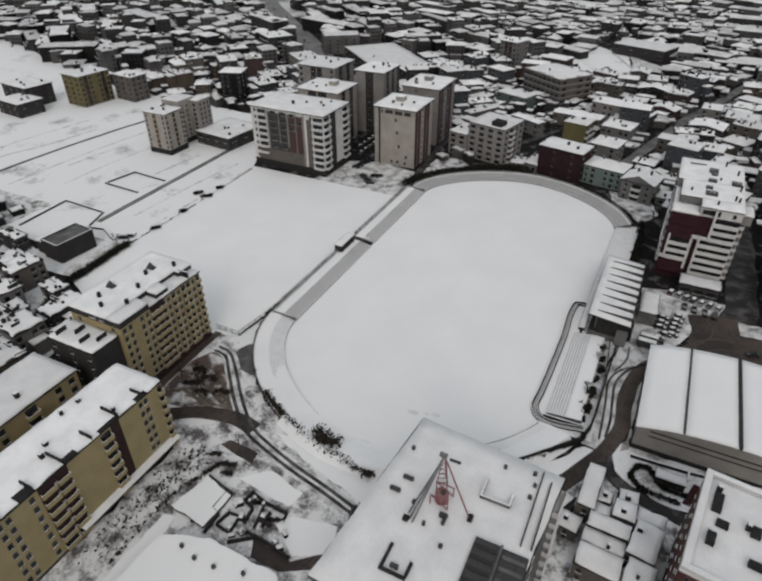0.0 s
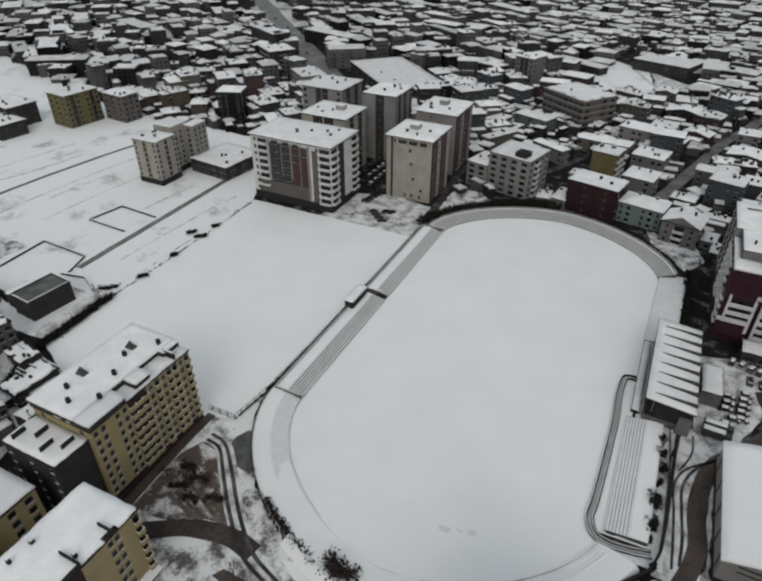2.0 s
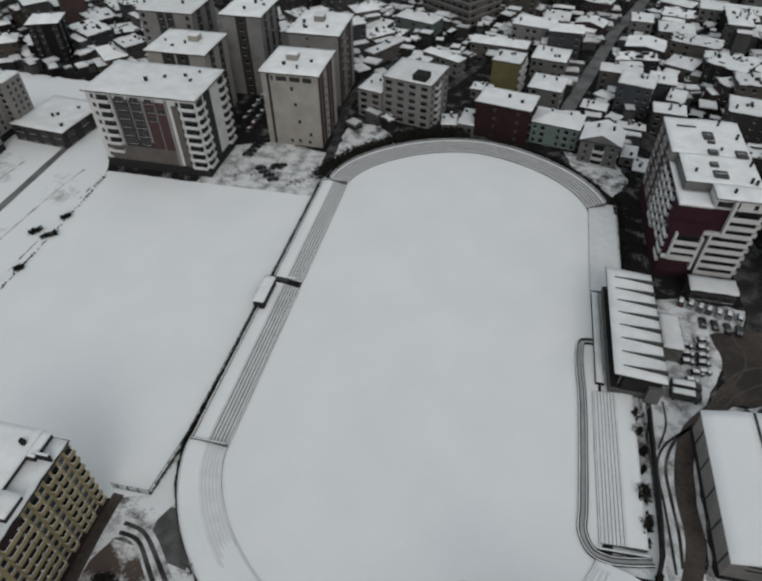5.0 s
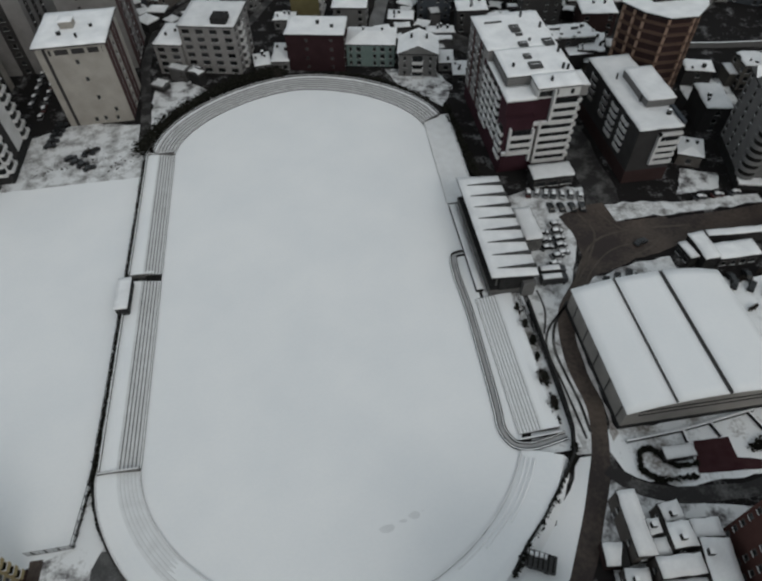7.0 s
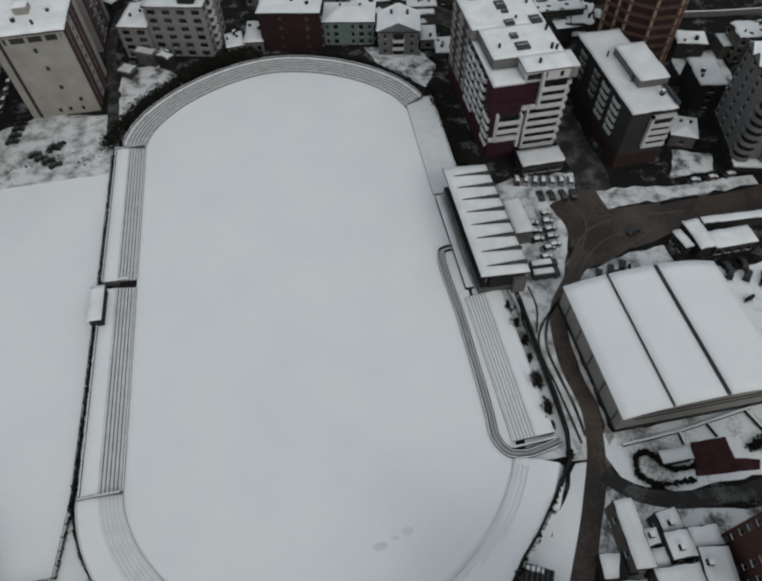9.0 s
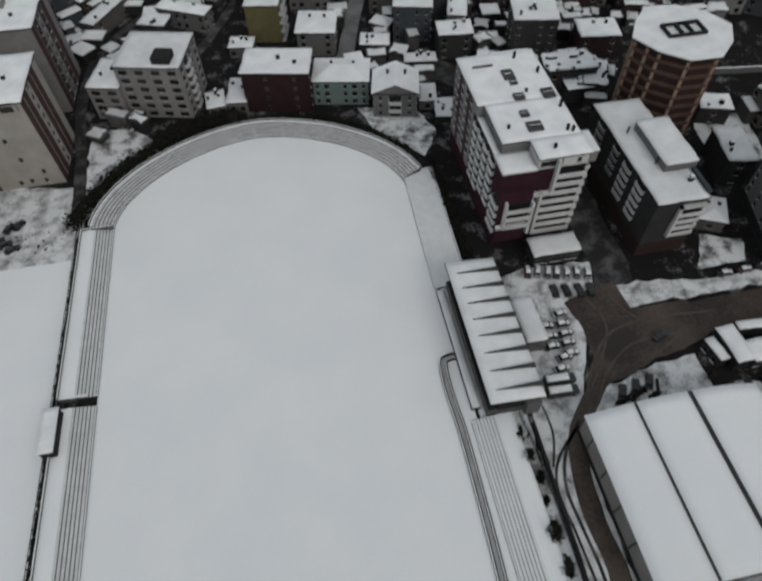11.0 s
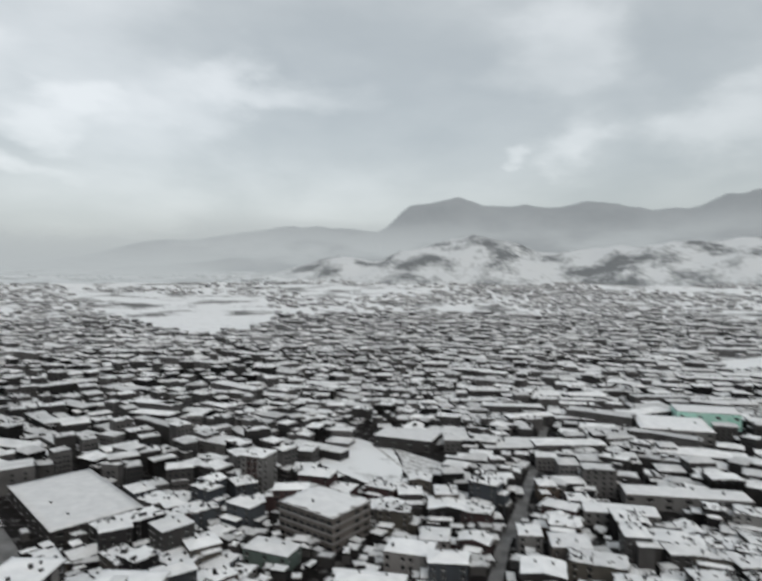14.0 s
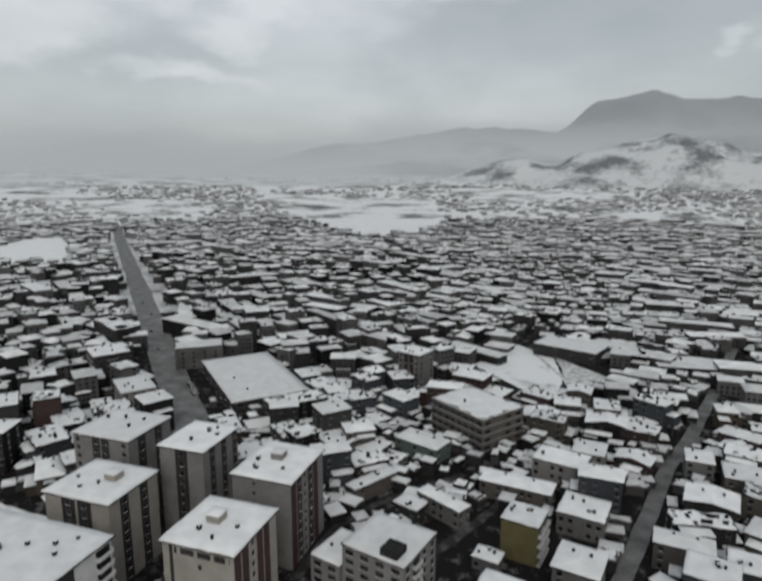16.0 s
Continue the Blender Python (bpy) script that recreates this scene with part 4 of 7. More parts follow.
for k, (cx, cy, w, d, h, rz, tone, mat_) in enumerate(((-109, -101, 10.5, 9.5, 8.6, -8, "grey", GREYW), (-138.8, -78, 8.4, 11.5, 8.6, -7, "brown", TAN), (-132, -89.5, 9, 7, 8, -12, "grey", GREYW), (-112, -85, 7.5, 13, 4.6, -4, "dark", DGREY), (-124, -78, 9, 6, 4, -10, "dark", DGREY),
                                                  (-121.5, -96, 8, 9, 6.4, -9, "tan", TAN), (-99, -90.5, 8, 12, 4.2, -3, "dark", DGREY), (-166, -62, 12, 5, 6, -6, "dark", DGREY), (-152, -74, 9, 9, 6, -12, "grey", GREYW), (-101, -113, 11, 9, 8.6, -6, "tan", TAN), (-124, -112, 12, 10, 9, -9, "grey", GREYW), (-165, -80, 11, 9, 7, -9, "tan", TAN))):
    building(f"{tone} house with a snowy roof west of the blocks", cx - w / 2, cy - d / 2, cx + w / 2, cy + d / 2, h, max(1, int(h / 2.8)), mat_, {"S": "w.w", "E": "w.ww" if d > 8 else "ww"}, rot=rz, over=0.3, seed=700 + k, clutter=2, name="town_house", category="house", group="town houses", wing=k % 3 == 0)
snow_area([(-157, -70), (-104, -76), (-104, -84), (-96, -112), (-128, -118), (-172, -84), (-172, -56), (-157, -60), (-156, -38), (-136, -41), (-128.6, -40), (-127, -68)], PATCHY, 0.03, "churned snow round a dark hall", 0.8)
for x, y, r in ((-127.9, -26.8, 1.1), (-128.1, -10.3, 0.8), (-128.8, 6.2, 1.5), (-134.6, 7.1, 1.3), (-129.2, 16, 1.0), (-133, -38, 1.8)):
    hedge("dark round bush at the edge of a snowfield", [(x - r, y - r), (x, y), (x + r, y + r)], r, 1.7, 240, int(40 + x + y), EVERGREEN, "bush")
hedge("dark straggling hedge along a western lane", [(-126.4, -71), (-124.5, -80), (-120, -89), (-116.5, -93)], 1.2, 1.9, 900, 182)
snow_area([(-58.5, -101), (-50, -101.5), (-42, -97.4), (-34.5, -95.4), (-37.5, -91.6), (-45, -84.6), (-50, -80), (-56, -79.5), (-59, -84)], EARTH, 0.05, "bare brown earth and snow under trees")
snow_area([(-51.6, -55), (-53.6, -69), (-56, -71), (-50, -74), (-47.6, -69.4), (-50.4, -63), (-51.2, -57)], PATCHY, 0.065, "trodden snow in the corner behind the terrace", 0.3)
snow_area([(-49.6, -76), (-49.4, -70), (-46.5, -70.5), (-39.6, -78.6), (-39.3, -82), (-44, -81)], TARMAC, 0.06, "bare grey tarmac beside the terrace wall", 0.5)
snow_area([(-30.9, -106.2), (-29.5, -104), (-20.5, -104.4), (-20, -108.1)], ROAD, 0.07, "muddy brown pit in a yard", 0.4)
for k, q in enumerate(([(-33, -97.4), (-41, -94), (-50, -90.5)], [(-33.6, -97), (-40, -92), (-46.5, -86.5)], [(-34, -96.6), (-39, -90.4), (-42.5, -85.4)], [(-33, -98), (-43, -97), (-54, -95)], [(-44, -96.6), (-50, -93), (-56, -86)])):
    solid("road_mud_rut", ribbon(q, 1.1 + 0.2 * (k % 2), 0.075 + 0.004 * k, rag=0.3), ROAD_PALE, "muddy brown rut through trodden snow", "rut", "structure")
for k in range(5):
    rg_ = random.Random(300 + k)
    x, y = rg_.uniform(-54, -42), rg_.uniform(-97, -86)
    hedge("brown brushwood and dead stems on bare earth", [(x - 2, y - 1), (x, y), (x + 2, y + rg_.uniform(-2, 2))], 1.2, 1.4, 170, 320 + k, TWIG, "bushes")
hedge("strip of leafless shrubs before an apartment block", [(-36, -142), (-36, -128), (-34.5, -117), (-32, -110.5)], 5.6, 0.7, 420, 19, TWIG, "bushes")
hedge("row of dark shrubs at a yard edge", [(-31, -142), (-31, -124), (-28.5, -116), (-27, -112)], 0.9, 1.0, 300, 191, TWIG, "bushes")
YARD_SHAPES = (("low broad roof under smooth snow", [(-28.9, -126), (-26.8, -116), (-18.4, -117.9), (-18.9, -127)], 0.7), ("wide low roof under smooth snow beside a yard", [(-26, -160), (-24.8, -133.4), (-14.7, -129.5), (-6.3, -129.7), (2.2, -130), (6, -134), (6, -160)], 2.4))
for label_, pts_, h_ in YARD_SHAPES:
    shed = thing("outbuilding", label_, "outbuilding")
    lo_ = ragged_outline(pts_, 1.3, 0.5, h_)
    bm = bmesh.new()
    a_ = [bm.verts.new((x, y, 0)) for x, y in lo_]
    b_ = [bm.verts.new((x, y, h_)) for x, y in lo_]
    for k in range(len(lo_)):
        bm.faces.new((a_[k], a_[(k + 1) % len(lo_)], b_[(k + 1) % len(lo_)], b_[k]))
    part("wall", bm, DARK_CONC, shed)
    bm = sheet(lo_, h_ + 0.3)
    bmesh.ops.triangulate(bm, faces=list(bm.faces))
    rim = bmesh.new()
    c_ = [rim.verts.new((x, y, h_)) for x, y in lo_]
    d_ = [rim.verts.new((x, y, h_ + 0.3)) for x, y in lo_]
    for k in range(len(lo_)):
        rim.faces.new((c_[k], c_[(k + 1) % len(lo_)], d_[(k + 1) % len(lo_)], d_[k]))
    part("roof_snow", bm, SNOW, shed)
    part("snow_rim", rim, ROOF_SNOW, shed)
for x, y in ((-14.4, -134.6), (-9.6, -134.4), (-3.3, -132.9), (-18.6, -133.6)):
    solid("roof_vent", box(x - 0.35, y - 0.35, 2.6, x + 0.35, y + 0.35, 3.6, 0.06), DARK_METAL, "dark vent pipe on a snowy roof", "vent", group="roof vents")
for pts in ([(-14.5, -114.8), (-10.1, -115.8), (-4.3, -116), (-4.1, -118)], [(-14.5, -114.8), (-14.9, -117.4), (-12, -118.3), (-11.4, -122.5)], [(-18, -128.2), (-18.1, -122.8), (-20, -122.2), (-19.9, -116.7)], [(-16.9, -125.1), (-12.9, -125.7), (-13.4, -121.2), (-16.2, -121.5), (-16.9, -125.1)],
            [(-8.8, -122.6), (-9.9, -117.2)], [(-7.4, -121.6), (-7.8, -117.4)], [(-9.2, -120), (-5.6, -120.3)], [(-26.6, -115.6), (-18.2, -117.4)], [(-8.6, -123.6), (-4.4, -123.9), (2.2, -124.8)], [(-12, -127.6), (-7, -123.8)]):
    solid("garden_wall", sweep([Vector(q) for q in pts], [(-0.3, 0.0), (-0.24, 0.9), (0.2, 1.05), (0.3, 0.0)], [1, 1, 1], 0.3), [ROOF_SNOW, DARK_CONC], "low dark broken wall in a snowy yard", "wall", group="ruined walls")
snow_area([(-8.2, -123.6), (-4.1, -124.2), (2.6, -125.2), (7.8, -120.6), (8.6, -124), (1.6, -128), (-5.5, -128)], ROAD, 0.06, "dark muddy ground in a yard", 0.8)
snow_area([(-4.9, -119.3), (-2.9, -115.6), (7.4, -113.6), (9.0, -120), (2.0, -124)], SNOW, 0.055, "smooth snow in a yard", 0.6)
snow_area([(-20.5, -112.5), (-14.6, -107.4), (-4, -109.6), (-5, -114.2), (-12, -113.8)], SNOW, 0.055, "smooth snow in a yard corner", 0.6)
snow_area([(-30, -147), (-29.5, -128), (-27, -127.5), (-25.5, -134), (-26.5, -147)], SNOW, 0.05, "smooth snow beside a roof", 0.6)
rgy = random.Random(8)
for k in range(14):
    x, y, w, d, h = rgy.uniform(-17, -1), rgy.uniform(-126, -115), rgy.uniform(0.5, 1.8), rgy.uniform(0.5, 1.6), rgy.uniform(0.5, 1.5)
    rz = rgy.uniform(0, 90)
    junk = thing("yard_rubble", "dark broken masonry with snow on it in a yard", "rubble", pose(x, y, 0, 0, 0, rz), "yard rubble")
    part("block", box(-w / 2, -d / 2, 0, w / 2, d / 2, h), DARK_CONC, junk)
    part("snow_cap", snow_slab(-w / 2, -d / 2, w / 2, d / 2, h, 0.2, 0.05, 0.5, k), ROOF_SNOW, junk)
for k, (x, y) in enumerate(((-29.6, -109.4), (-26.1, -111.3), (-23.5, -113.0), (-24, -110.4), (-12, -116.6), (-6, -118.6), (-10, -124.2), (-21.5, -126.4))):
    hedge("dark low shrub in snow", [(x - 1, y - 0.4), (x, y), (x + 0.9, y + 0.5)], 0.7, 1.0, 120, 400 + k, TWIG, "bushes")
for x, y, s, k in ((-27, -104, 0.6, 0), (-33, -110, 0.6, 2), (-9, -118, 0.4, 0), (-16, -122, 0.4, 1), (-31, -134, 0.5, 2), (-30.5, -126, 0.6, 1)):
    bare_tree(x, y, s, k)
hedge("scrub on the car park edge", [(-88, 50), (-76, 56), (-60, 52), (-55, 60)], 4, 0.6, 140, 20, TWIG, "bushes")
fence("dark wire fence behind the stepped terrace", [(51.4, -21), (52.4, -34), (52.4, -57), (50.9, -65)], 1.6)
hedge("dark hedge at the foot of the curved terrace", [(-52, -56), (-50, -63), (-47.6, -68.3), (-41.9, -76.7), (-34, -84.3), (-25.8, -89.6), (-12, -95.4)], 0.4, 1.0, 1700, 23)
hedge("dark dry growth along the boundary wall", [(51.4, -64), (50.4, -66.2), (45.2, -72.3), (39.7, -78.4), (35.2, -82.6), (31, -87.4)], 0.7, 2.9, 1300, 241, EVERGREEN)
hedge("dark round bush on the snow bank", [(39.6, -74.6), (40.1, -74.2), (40.6, -73.8)], 0.8, 1.5, 160, 24, EVERGREEN, "bush")
trailer = thing("trailer", "dark flat trailer with ribs and little snow beside the road", "trailer", pose(36.6, -85.6, 0, 0, 0, -26))
part("load_snow", snow_slab(-2.9, 0.4, 1.2, 1.5, 1.9, 0.25, 0.1, 0.5, 88, 0.3), ROOF_SNOW, trailer)
part("bed", box(-3.0, -1.6, 0.7, 3.0, 1.6, 1.9), DARK_METAL, trailer)
for k in range(6):
    part("rib", box(-2.5 + k * 0.96, -1.6, 1.9, -2.3 + k * 0.96, 1.6, 2.3), DARK, trailer)
for sx in (-1.6, 1.6):
    for sy in (-1.4, 1.4):
        part("wheel", box(sx - 0.45, sy - 0.15, 0, sx + 0.45, sy + 0.15, 0.9, 0.12), DARK, trailer)
for x, y, r in ((14.2, -72.9, 1.3), (12.0, -73.6, 1.0), (8.4, -74.6, 1.7), (16.4, -72.2, 0.6)):
    solid("trodden_patch", sheet(ragged_outline([(x + r * math.cos(k * 0.698), y + 0.5 * r * math.sin(k * 0.698)) for k in range(9)], 0.4, 0.6, x), 0.075), FAINT_GREY, "faint grey patch in smooth snow", "patch")
fence("dark boundary fence on the snow bank", [(-52.0, -56), (-47.8, -68.4), (-42, -76.9), (-34, -84.6), (-25, -90), (-8, -97.5), (9, -98)], 1.2, 3.0)
for pts in ([(-181.4, -3.4), (-178.5, 12.3)], [(-178.5, 12.3), (-157.8, 10.9)], [(-181.4, -3.4), (-160, -4.5)], [(-180.5, -50), (-182.4, -25), (-158.4, -26.1), (-154.4, -37)], [(-156, -39), (-146, -37), (-135.5, -42)]):
    solid("garden_wall", sweep([Vector(p) for p in pts], [(-0.25, 0.0), (-0.25, 0.9), (0.25, 0.9), (0.25, 0.0)], [1, 0, 1]), [ROOF_SNOW, DARK_CONC], "low dark wall of an unbuilt plot", "wall", group="plot walls")
for x, y, s, k in ((50.5, -27, 0.7, 0), (49.5, -31, 0.6, 1), (49, -47, 0.9, 2), (49.8, -53, 0.8, 0), (-6, 92.6, 1.0, 1), (-38, -82, 0.6, 2), (-7, -94.5, 0.9, 0), (-14, -95, 0.6, 1), (43.5, -75, 0.5, 2),
                   (-47, -88, 0.8, 0), (-52, -90, 0.8, 1), (-54, -87, 0.7, 2), (-48, -93, 0.7, 2), (-57, -91, 0.8, 0), (-134, -42, 0.8, 1), (-70, 60, 0.6, 1), (60, 82, 0.8, 0), (55, 74, 0.7, 2), (-41, 98, 0.8, 1)):
    bare_tree(x, y, s, k)


# ---------------------------------------------------------------- grandstand
def grandstand():
    root = thing("grandstand", "covered grandstand with a snow-laden ribbed roof and dark stalls", "grandstand")
    part("base", box(44.2, -20.2, 0, 55.4, 16.6, 2.2), CONCRETE, root)
    for k in range(6):
        part("bench", box(44.4 + k * 1.2, -19.8, 2.2, 55.2, 16.2, 2.2 + 0.45 * (k + 1)), DARK_CONC, root)
    # Rear and side walls use the dark tone to paint in the canopy's shade.
    part("rear_wall", box(55.0, -20.2, 2.2, 55.5, 16.6, 7.8), DARK_CONC, root)
    for y in (-20.2, 16.3):
        part("side_wall", box(46.5, y, 2.2, 55.0, y + 0.3, 7.6), DARK_CONC, root)
    post = mesh_of("column", box(-0.2, -0.2, 2.2, 0.2, 0.2, 7.9), CONCRETE)
    for k in range(6):
        part("column", post, None, root, at=Matrix.Translation((46.0, -19 + k * 6.9, 0)))
    bm = bmesh.new()
    for v, z in zip(add_box(bm, 43.4, -21.6, 0, 56.0, 17.2, 0.35), (8.9, 7.7, 7.7, 8.9) * 2):
        v.co.z += z
    part("roof", bm, DARK_CONC, root, "thin concrete canopy")
    bm = snow_slab(43.5, -21.5, 55.9, 17.1, 0, 0.3, 0.1, 1.8, 3)
    for v in bm.verts:
        v.co.z += 9.26 - (v.co.x - 43.4) * 1.2 / 12.6
    part("roof_snow", bm, ROOF_SNOW, root, "thick fresh snow")
    for k in range(8):
        bm = bmesh.new()
        y = -18.6 + k * 4.55
        v = [bm.verts.new(p) for p in ((45.6, y - 0.05, 9.5), (45.6, y + 0.1, 9.5), (56.0, y + 0.6, 9.0), (56.0, y - 0.4, 9.0), (45.6, y, 8.9), (56.0, y - 0.4, 7.9), (56.0, y + 0.6, 7.9))]
        bm.faces.new((v[0], v[3], v[2], v[1])); bm.faces.new((v[0], v[4], v[5], v[3])); bm.faces.new((v[3], v[5], v[6], v[2])); bm.faces.new((v[1], v[2], v[6], v[4]))
        part("roof_rib", bm, DARK_METAL, root, "dark tapering roof beam")
    part("annex", box(52.5, -21.4, 0, 55.8, -20.2, 5.2), GREYW, root, "grey stair block")


grandstand()
pf = thing("front_platform", "low snow-covered platform in front of the grandstand", "platform")
part("body", box(41.3, -18.2, 0, 43.4, 15.0, 1.0), DARK_CONC, pf)
part("snow_top", snow_slab(41.4, -18.1, 43.3, 14.9, 1.0, 0.2, 0.05, 0.8, 5), ROOF_SNOW, pf)
hut = thing("commentary_hut", "small flat-roofed hut on the back of the terrace", "hut")
part("wall", box(-51.6, -11.8, 0, -48.6, -1.6, 4.2), DARK_CONC, hut)
part("roof_snow", snow_slab(-51.9, -12.0, -48.4, -1.4, 4.2, 0.3, 0.05, 1.2, 6), ROOF_SNOW, hut)


# ---------------------------------------------------------------- named buildings
AB = building("long grey-white apartment block with dark recess, balconies and snowy roof", -132, 49, -91.5, 72.5, 29.5, 8, WHITE, {"S": "n......n.", "E": "bP.b", "W": "wbw"}, base=3.6, over=0.9, seed=2, clutter=5, panel=DGREY)
fa = (29.5 - 3.9) / 8
bands(AB, "S", -16.6, -11.6, range(1, 8), 3.6, fa, 40.5, 23.5, WHITE, 1.3, 0.95)
bands(AB, "S", 14.6, 20.0, range(8), 3.6, fa, 40.5, 23.5, WHITE, 1.3, 0.95)
# Flat panels, not set back: the recess is given by darker colour alone.
part("recess", box(-10.4, -11.85, 3.6, 0.6, -11.7, 27.6), DGREY, AB, "dark flat panel across the facade")
part("recess", box(0.61, -11.85, 3.6, 9.6, -11.7, 27.6), ROSE, AB, "dull rose flat panel across the facade")
part("recess_base", box(-17.5, -11.95, 3.6, 9.6, -11.85, 9.6), TAN, AB, "dark lower facade")
for x, w, z in ((-10.6, 0.8, 9.6), (-4.4, 0.3, 12.6), (0.6, 0.7, 12.0), (5.2, 0.3, 9.6), (9.4, 0.9, 3.6)):
    part("mullion", box(x - w / 2, -12.1, z, x + w / 2, -11.8, 28.6), PINKISH, AB, "pale vertical mullion")
for x in (-7.6, -2.0, 3.0, 7.2):
    for f in range(2, 8):
        if (x > 2 and f < 5) or x > 6 and f % 2:
            continue
        part("window", WINDOWS["W" if x > 2 else "L"], None, AB, at=Matrix.Translation((x, -11.86, 3.6 + fa * (f + 0.5))))
part("entrance_recess", box(11.2, -12.0, 3.7, 13.6, -11.7, 27.0), TAN, AB, "dark vertical strip")
CT = building("slim cream apartment tower with blank front and snowy flat roof", -79, 77, -57.5, 99, 28.6, 9, CREAM, {"E": "PPnPP.", "W": "nPP.n"}, panel=ROSE, over=0.8, seed=3, head=(-4, -1, 0, 3))
# Flat strips on the front; joint and set-back loggia exist as dark colour only.
part("groove", box(-8.6, -11.12, 0, -7.6, -10.9, 28.4), DGREY, CT, "flat dark strip in place of a joint in the front")
part("loggia", box(-7.0, -11.1, 25.9, 9.6, -10.9, 27.6), DGREY, CT, "flat dark band painted as a recessed top loggia")
for x in (-5.6, -0.4, 4.6, 9.0):
    part("loggia_pier", box(x - 0.5, -11.25, 25.8, x + 0.5, -10.85, 27.8), CREAM, CT)
for x, z in ((0.6, 23.2), (1.4, 17.0), (2.4, 10.2), (6.4, 5.2), (1.8, 2.2), (-1.4, 2.0), (5.8, 1.9)):
    part("window", WINDOWS["n"], None, CT, at=Matrix.Translation((x, -11.0, z)))
building("cream apartment tower with brown side bands", -80, 112, -59.5, 136, 29.5, 9, PINKISH, {"S": ".s..", "E": "PDnDP.", "W": "nPPn"}, panel=ROSE, over=0.8, seed=4, head=(-3, 0, 1, 4))
building("tall cream apartment tower with brown centre recess", -109.5, 114.5, -92.5, 135, 33.5, 10, PINKISH, {"S": ".D.", "E": ".D.D.D", "W": "nPn"}, over=0.8, seed=5, panel=DGREY)
building("cream apartment tower with snowy flat roof", -147, 115, -123, 137, 32.5, 10, PINKISH, {"S": "w.DD.w", "E": ".D.D."}, over=0.8, seed=6, panel=DGREY)
building("grey-white apartment block behind a taller one", -129, 86, -105, 107, 28.5, 9, CREAM, {"S": ".DD.", "E": ".D.D.", "W": "wDw"}, over=0.8, seed=7, head=(1, 0, 5, 4), panel=DGREY)
CB = building("cream corner block of three joined volumes with dark window strips", -192, 37.6, -178, 50.4, 21, 7, CREAM, {"S": "n.D.n", "E": "n.D.n", "W": "ww"}, over=0.3, seed=8, base=2.8, panel=INFILL)
for k, (x0, y0, x1, y1, h) in enumerate(((-6.9, 6.42, 1.6, 9.0, 19.2), (-8.6, 9.02, 2.6, 20.6, 23.2), (2.62, 17.5, 8.0, 27.4, 22.0))):
    wing = part("wing", box(x0, y0, 0, x1, y1, h), CREAM if k < 2 else SAND, CB, "joined cream wing")
    part("wing_snow", snow_slab(x0 - 0.3, y0 - (0.3 if k else 0), x1 + 0.3, y1 + 0.3, h, 0.4, 0.08, 1.3, 90 + k, 0.2), ROOF_SNOW, CB, "thick fresh snow")
    for f in range(7):
        for t in ((0.5,) if k == 0 else (0.2, 0.5, 0.8)):
            part("window", WINDOWS["n"], None, CB, at=Matrix.Translation((x1, y0 + (y1 - y0) * t, 4.3 + f * 2.55)) @ Matrix.Rotation(radians(90), 4, "Z"))
        if k == 2:
            part("window", WINDOWS["w"], None, CB, at=Matrix.Translation((5.3, y0, 4.3 + f * 2.55)))
    part("wing_plinth", box(x0 - 0.1, y0 - (0.1 if k == 2 else 0), 0, x1 + 0.12, y1 + 0.1, 2.8), DARK_CONC, CB, "darker ground storey")
building("low dark flat-roofed hall", -177, 57, -153, 82, 6.6, 2, DGREY, {"S": "LLLL", "E": "LLL"}, over=0.5, seed=10, name="hall", rot=-6)
L = building("ochre eight-storey apartment block with grid of windows", -80, -102, -62, -72, 23.4, 8, BEIGE, {"E": "nn.nnBBbnbnbbnb", "N": "nwwn", "S": "n.n"}, base=2.2, base_mat=BROWN, over=0.3, seed=11, depth=0.7, bmat=BEIGE, clutter=0, panel=INFILL)
# Flat panel; the recess behind the balconies is colour only.
part("recess", box(8.9, -4.9, 2.2, 9.1, 0.1, 23.2), BROWN, L, "brown flat panel behind the balconies")
# Attic walls are dark grey: the shadow under the roof edge is in the colour.
for k, (xa, ya, xb, yb) in enumerate(((-9.2, -15.2, 9.3, -5.2), (-9.2, -5.2, 4.8, -1.4), (-9.2, -1.4, 8.4, 3.2), (-9.2, 3.2, 4.4, 9.8), (-9.2, 9.8, 6.2, 15.2))):
    attic = part("attic_storey", box(xa, ya + 0.02, 23.7, xb, yb - 0.02, 25.3), DGREY, L, "set-back attic wall, its shadow painted in dark grey")
for k, (xa, ya, xb, yb) in enumerate(((-9.4, -15.4, 4.7, 15.4), (4.7, -15.4, 9.7, -5.0), (4.7, -1.4, 8.8, 3.3), (4.7, 9.8, 6.6, 15.3))):
    part("attic_snow", snow_slab(xa, ya, xb, yb, 25.3, 0.35, 0.1, 1.3, 40 + k, 0.25 if k else 0.0, 1.0), ROOF_SNOW, L, "thick fresh snow")
for x, y in ((-4, -9), (0, -12), (5, -8), (2, -1), (-1, 5), (3, 12)):
    part("chimney", box(x - 0.4, y - 0.4, 25.3, x + 0.4, y + 0.4, 27.0), DARK_CONC, L)
part("parapet", box(5.6, 10.4, 23.7, 9.0, 10.9, 25.9, 0, 1), [DARK_CONC, ROOF_SNOW], L, "dark parapet capped with snow")
